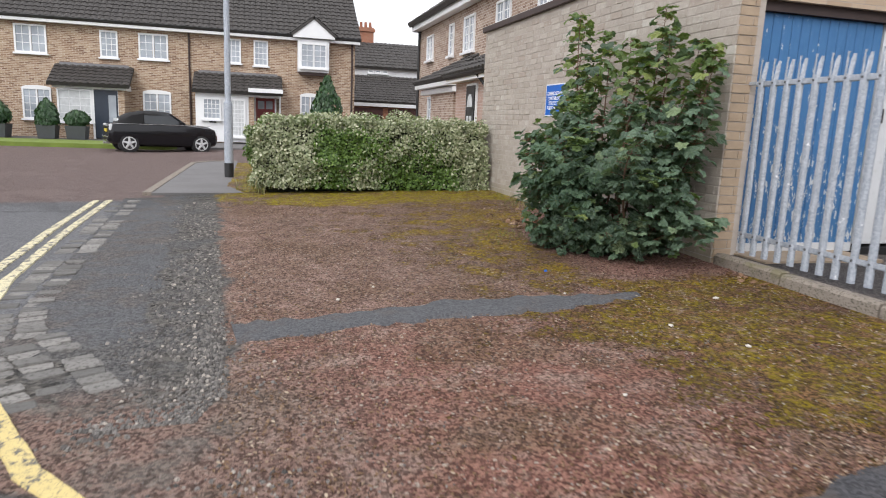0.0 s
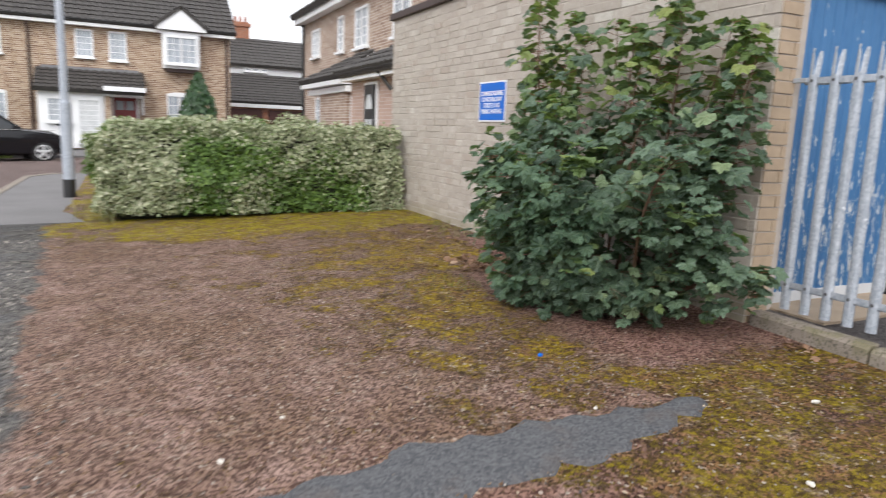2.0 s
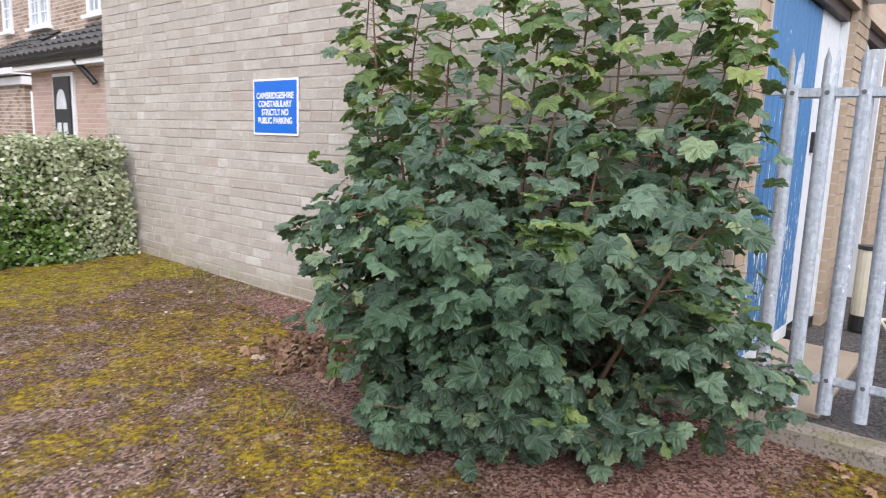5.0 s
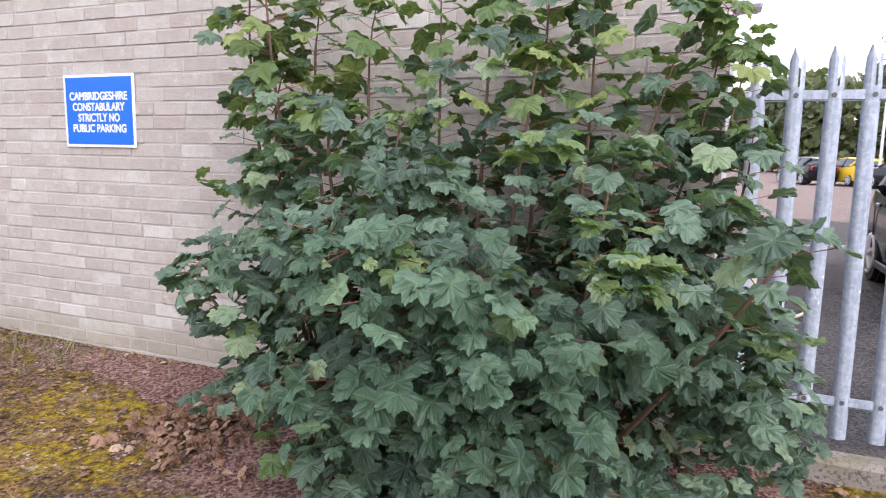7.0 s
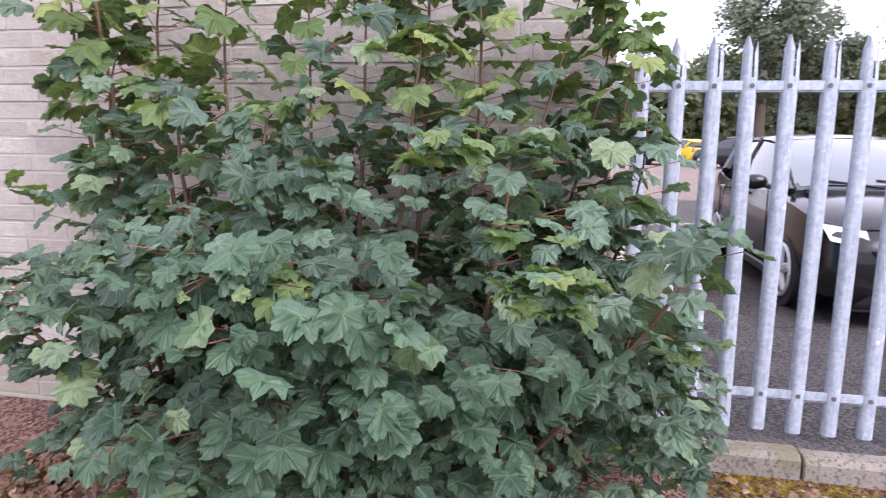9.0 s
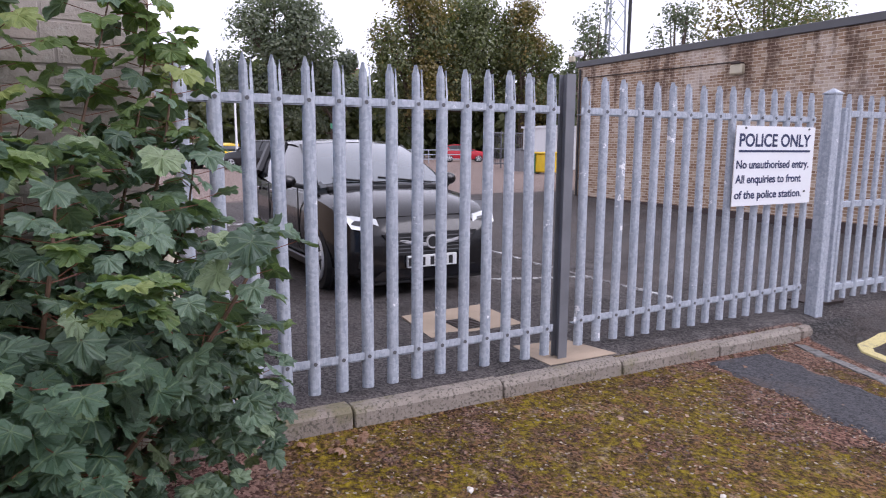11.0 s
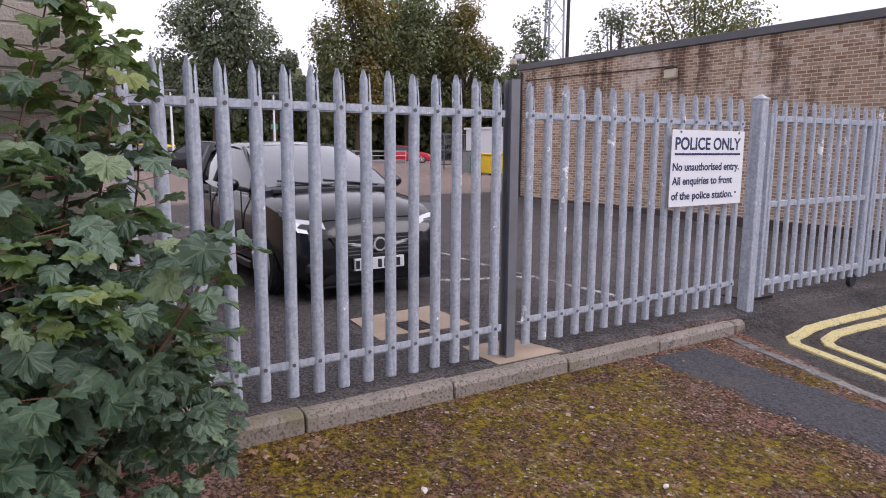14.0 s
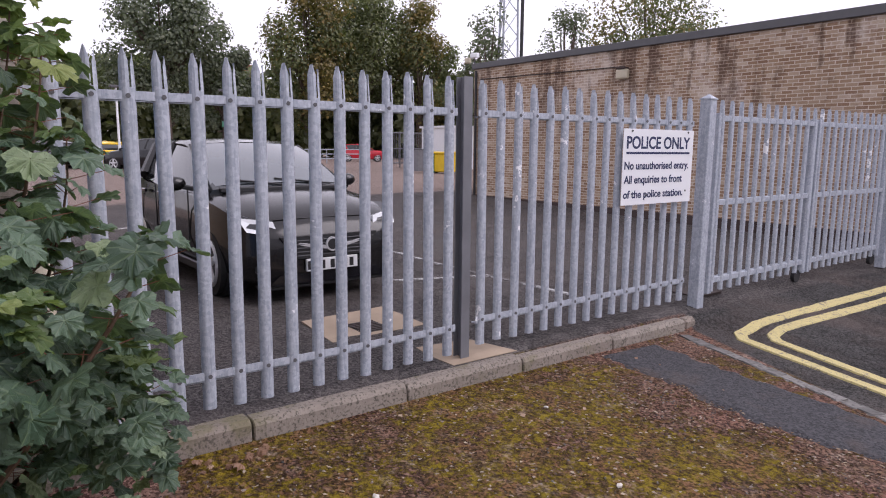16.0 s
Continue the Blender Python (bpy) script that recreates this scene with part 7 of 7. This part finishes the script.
# ---- granite setts along the road edge ----
def setts():
    row = thing("sett_channel", "rows of worn granite setts along the road edge", "setts", kind="structure")
    rnd = random.Random(5)
    meshes = []
    for i in range(6):
        bm = box(-0.085, -0.052, -0.05, 0.085, 0.052, 0.0, 0.012)
        for v in bm.verts:
            v.co += Vector((rnd.uniform(-0.008, 0.008), rnd.uniform(-0.008, 0.008), rnd.uniform(-0.004, 0.004)))
        meshes.append(mesh_of("sett", bm, M["sett"]))
    line = [(-0.42, 3.72), (-0.64, 4.15), (-0.93, 4.7), (-1.07, 5.3), (-1.15, 6.6), (-1.2, 8.0), (-1.28, 9.6), (-1.37, 11.4)]
    pts = []
    for (xa, ya), (xb, yb) in zip(line, line[1:]):
        ln = math.hypot(xb - xa, yb - ya)
        n = max(1, round(ln / 0.118))
        pts += [(xa + (xb - xa) * k / n, ya + (yb - ya) * k / n, math.atan2(yb - ya, xb - xa)) for k in range(n)]
    for i, (x, y, a) in enumerate(pts):
        for j in range(3 if y < 4.7 else 2):
            if rnd.random() < (0.06 if y < 4.8 else 0.2) or 6.85 < y < 7.3 or (y > 9.0 and rnd.random() < 0.4):
                continue
            off = (j - (1.0 if y < 4.7 else 0.5)) * 0.185 + rnd.uniform(-0.01, 0.01)
            px, py = x + math.sin(a) * off, y - math.cos(a) * off
            ob = new("sett", meshes[rnd.randrange(6)])
            ob.parent = row
            ob.matrix_basis = pose(px, py, level(px, py) + 0.009 + rnd.uniform(-0.006, 0.006), 0, 0, math.degrees(a) + 90 + rnd.uniform(-7, 7))
    # second stretch beside the driveway
    row2 = thing("sett_channel", "mortared edging stones beside the driveway", "setts", kind="structure")
    n = 17
    for i in range(n):
        t = i / (n - 1)
        x, y = 4.46 - 1.75 * t, 1.22 + 0.45 * t
        ob = new("sett", meshes[rnd.randrange(6)])
        ob.parent = row2
        ob.matrix_basis = pose(x, y, level(x, y) + 0.008 + rnd.uniform(-0.004, 0.004), 0, 0, 157 + rnd.uniform(-8, 8))


setts()


# ---- fallen leaves, twigs and litter ----
def litter():
    rnd = random.Random(31)
    spots = []
    for _ in range(620):
        k = rnd.random()
        if k < 0.5:
            x, y = rnd.gauss(3.95, 0.4), rnd.uniform(7.2, 10.4)
        elif k < 0.75:
            x, y = 4.5 - abs(rnd.gauss(0, 0.35)), rnd.uniform(2.0, 8)
        else:
            x, y = rnd.uniform(0.6, 4.4), rnd.uniform(2.6, 10.8)
        x = min(x, 4.55)
        spots.append(((x, y, level(x, y) + 0.012), (rnd.gauss(0, 0.35), rnd.gauss(0, 0.35), 1), (rnd.gauss(0, 1), rnd.gauss(0, 1), 0), rnd.uniform(0.018, 0.04) * (1.4 if k < 0.5 else 1)))
    heap = []
    for _ in range(230):
        x, y = rnd.gauss(3.86, 0.17), rnd.gauss(7.85, 0.16)
        heap.append(((x, y, level(x, y) + rnd.uniform(0.01, 0.05)), (rnd.gauss(0, 0.5), rnd.gauss(0, 0.5), 1), (rnd.gauss(0, 1), rnd.gauss(0, 1), 0), rnd.uniform(0.025, 0.05)))
    for _ in range(14):
        x, y = rnd.gauss(4.45, 0.06), rnd.gauss(4.95, 0.12)
        heap.append(((x, y, level(x, y) + rnd.uniform(0.01, 0.04)), (rnd.gauss(0, 0.5), rnd.gauss(0, 0.5), 1), (rnd.gauss(0, 1), rnd.gauss(0, 1), 0), rnd.uniform(0.02, 0.04)))
    tagged(part("fallen_leaves", leaf_mesh("fallen_leaves", spots, "small", M["dry_leaf"], 8, 0.5), None), "scattered dry fallen leaves on the tarmac", "leaves", kind="stuff")
    tagged(part("leaf_heap", leaf_mesh("leaf_heap", heap, "sycamore", M["dry_leaf"], 9, 0.9), None), "heap of brown curled leaves by the wall", "leaves", kind="stuff")
    # pale stones
    for x, y, r in ((3.81, 4.51, 0.02), (3.08, 4.01, 0.017), (1.04, 5.1, 0.015), (1.35, 5.4, 0.012), (3.3, 3.55, 0.016), (2.2, 3.1, 0.012), (4.1, 3.2, 0.014), (2.75, 4.9, 0.012)):
        bm = bmesh.new()
        bmesh.ops.create_icosphere(bm, subdivisions=1, radius=r, matrix=pose(x, y, level(x, y) + r * 0.4, 0, 0, x * 90) @ Matrix.Diagonal((1.3, 0.9, 0.6, 1)))
        for v in bm.verts:
            v.co += Vector((rnd.uniform(-1, 1), rnd.uniform(-1, 1), 0)) * r * 0.2
        tagged(part("stone", bm, M["pebble"]), "small pale stone lying on the tarmac", "stone", "loose stones")
    tagged(part("bottle_cap", rod((2.914, 5.623, level(2.9, 5.6)), (2.914, 5.623, level(2.9, 5.6) + 0.012), 0.014, n=14), M["sign_blue"]), "small blue plastic bottle cap on the moss", "bottle cap")


M["pebble"] = plain("pale_pebble", (0.62, 0.58, 0.52), 0.8)
litter()


# weeds and dry grass along the wall and the hedge foot
def weeds():
    rnd = random.Random(8)
    verts, faces = [], []
    for _ in range(420):
        k = rnd.random()
        if k < 0.35:
            x, y, hgt = 4.55 - abs(rnd.gauss(0, 0.05)), rnd.uniform(7.4, 11.6), rnd.uniform(0.01, 0.05)
        elif k < 0.6:
            x, y, hgt = rnd.gauss(0.42, 0.12), rnd.uniform(11.5, 14.0), rnd.uniform(0.08, 0.3)
        elif k < 0.8:
            x, y, hgt = rnd.gauss(4.3, 0.12), rnd.gauss(9.8, 0.4), rnd.uniform(0.03, 0.14)
        else:
            x, y, hgt = rnd.gauss(3.1, 0.2), rnd.gauss(7.3, 0.25), rnd.uniform(0.02, 0.08)
        z = level(x, y)
        a = rnd.uniform(0, 6.28)
        dx, dy = math.cos(a) * 0.004, math.sin(a) * 0.004
        lx, ly = rnd.gauss(0, 0.25) * hgt, rnd.gauss(0, 0.25) * hgt
        n0 = len(verts)
        verts += [(x - dx, y - dy, z), (x + dx, y + dy, z), (x + lx * 0.4 + dx * 0.6, y + ly * 0.4, z + hgt * 0.6), (x + lx, y + ly, z + hgt)]
        faces += [(n0, n0 + 1, n0 + 2), (n0, n0 + 2, n0 + 3)]
    me = bpy.data.meshes.new("weeds")
    me.from_pydata(verts, [], faces)
    me.materials.append(M["dry_grass"])
    tagged(new("weeds", me), "dry grass and weeds at the wall foot", "weeds", kind="stuff")


M["dry_grass"] = leaf_surface("dry_grass", (0.1, 0.12, 0.03), (0.3, 0.26, 0.1), (0.4, 0.34, 0.18), 0.3, 0.2)
weeds()


# ---- loose gravel on the worn grey edge ----
def gravel():
    rnd = random.Random(55)
    verts, faces = [], []

    def stone(x, y, r):
        n0 = len(verts)
        z = level(x, y)
        a = rnd.uniform(0, 6.28)
        for k in range(5):
            b = a + k * 1.2566
            rr = r * rnd.uniform(0.7, 1.2)
            verts.append((x + rr * math.cos(b), y + rr * math.sin(b), z - 0.002))
        for k in range(5):
            b = a + k * 1.2566 + 0.3
            rr = r * rnd.uniform(0.35, 0.75)
            verts.append((x + rr * math.cos(b), y + rr * math.sin(b), z + r * rnd.uniform(0.4, 0.8)))
        for k in range(5):
            j = (k + 1) % 5
            faces.append((n0 + k, n0 + j, n0 + 5 + j, n0 + 5 + k))
        faces.append(tuple(n0 + 5 + k for k in range(5)))
    for _ in range(5200):
        y = 3.3 + 7.5 * rnd.random() ** 1.7
        edge = 0.55 - 0.06 * y
        x = edge - abs(rnd.gauss(0, 0.22)) if rnd.random() < 0.9 else edge + rnd.uniform(-0.6, 0.25)
        if noise.noise(Vector((x * 2.2, y * 1.1, 2))) < -0.2:
            continue
        stone(x, y, rnd.uniform(0.006, 0.017))
    for _ in range(70):
        stone(rnd.gauss(-0.2, 0.07), rnd.gauss(3.25, 0.08), rnd.uniform(0.006, 0.02))
    for _ in range(60):
        stone(rnd.gauss(0.35, 0.16), rnd.gauss(2.75, 0.08), rnd.uniform(0.005, 0.015))
    for _ in range(2600):
        stone(rnd.uniform(0.5, 4.5), 2.3 + 7 * rnd.random() ** 1.6, rnd.uniform(0.003, 0.008))
    me = bpy.data.meshes.new("gravel")
    me.from_pydata(verts, [], faces)
    me.materials.append(M["gravel"])
    tagged(new("gravel", me), "loose dark and pale gravel on the worn tarmac", "gravel", kind="stuff")


def gravel_stone():
    n = Nodes("loose_gravel")
    col = n.mix(n.island, (0.05, 0.047, 0.044), (0.21, 0.195, 0.18))
    col = n.mix(n.step(n.island, 0.9, 1.0), col, (0.4, 0.36, 0.31))
    return n.done(col, 0.85, 0, n.bump(n.noise(150), 0.3, 0.002))


M["gravel"] = gravel_stone()
gravel()


# ---- crumbled leaves and grit over the forecourt ----
def leaf_crumbs():
    rnd = random.Random(91)
    verts, faces = [], []
    made = 0
    while made < 15000:
        x, y = rnd.uniform(0.3, 4.55), 2.2 + 9.2 * rnd.random() ** 1.5
        if noise.noise(Vector((x * 1.1, y * 1.1, 4))) + 0.25 * noise.noise(Vector((x * 4, y * 4, 1))) < rnd.uniform(-0.5, 0.25):
            continue
        made += 1
        a, ln, wd = rnd.uniform(0, 6.28), rnd.uniform(0.006, 0.02), rnd.uniform(0.003, 0.008)
        u, v = Vector((math.cos(a), math.sin(a), 0)) * ln, Vector((-math.sin(a), math.cos(a), 0)) * wd
        c = Vector((x, y, level(x, y) + 0.004))
        n0 = len(verts)
        lift = rnd.uniform(0.001, 0.007)
        verts += [tuple(c - u), tuple(c - v + Vector((0, 0, lift))), tuple(c + u * rnd.uniform(0.5, 1.0) + Vector((0, 0, rnd.uniform(0, 0.006)))), tuple(c + v + Vector((0, 0, lift * 0.4)))]
        faces.append((n0, n0 + 1, n0 + 2, n0 + 3))
    me = bpy.data.meshes.new("leaf_crumbs")
    me.from_pydata(verts, [], faces)
    me.materials.append(M["crumb"])
    tagged(new("leaf_crumbs", me), "crumbled brown and tan leaf litter on the forecourt", "leaf litter", kind="stuff")


M["crumb"] = leaf_surface("crumbled_leaf", (0.07, 0.03, 0.016), (0.3, 0.19, 0.11), (0.52, 0.43, 0.32), 0.2, 0.1, False, False, 0.2)
leaf_crumbs()


# ---- bricks of the near wall ----
lay_wall()
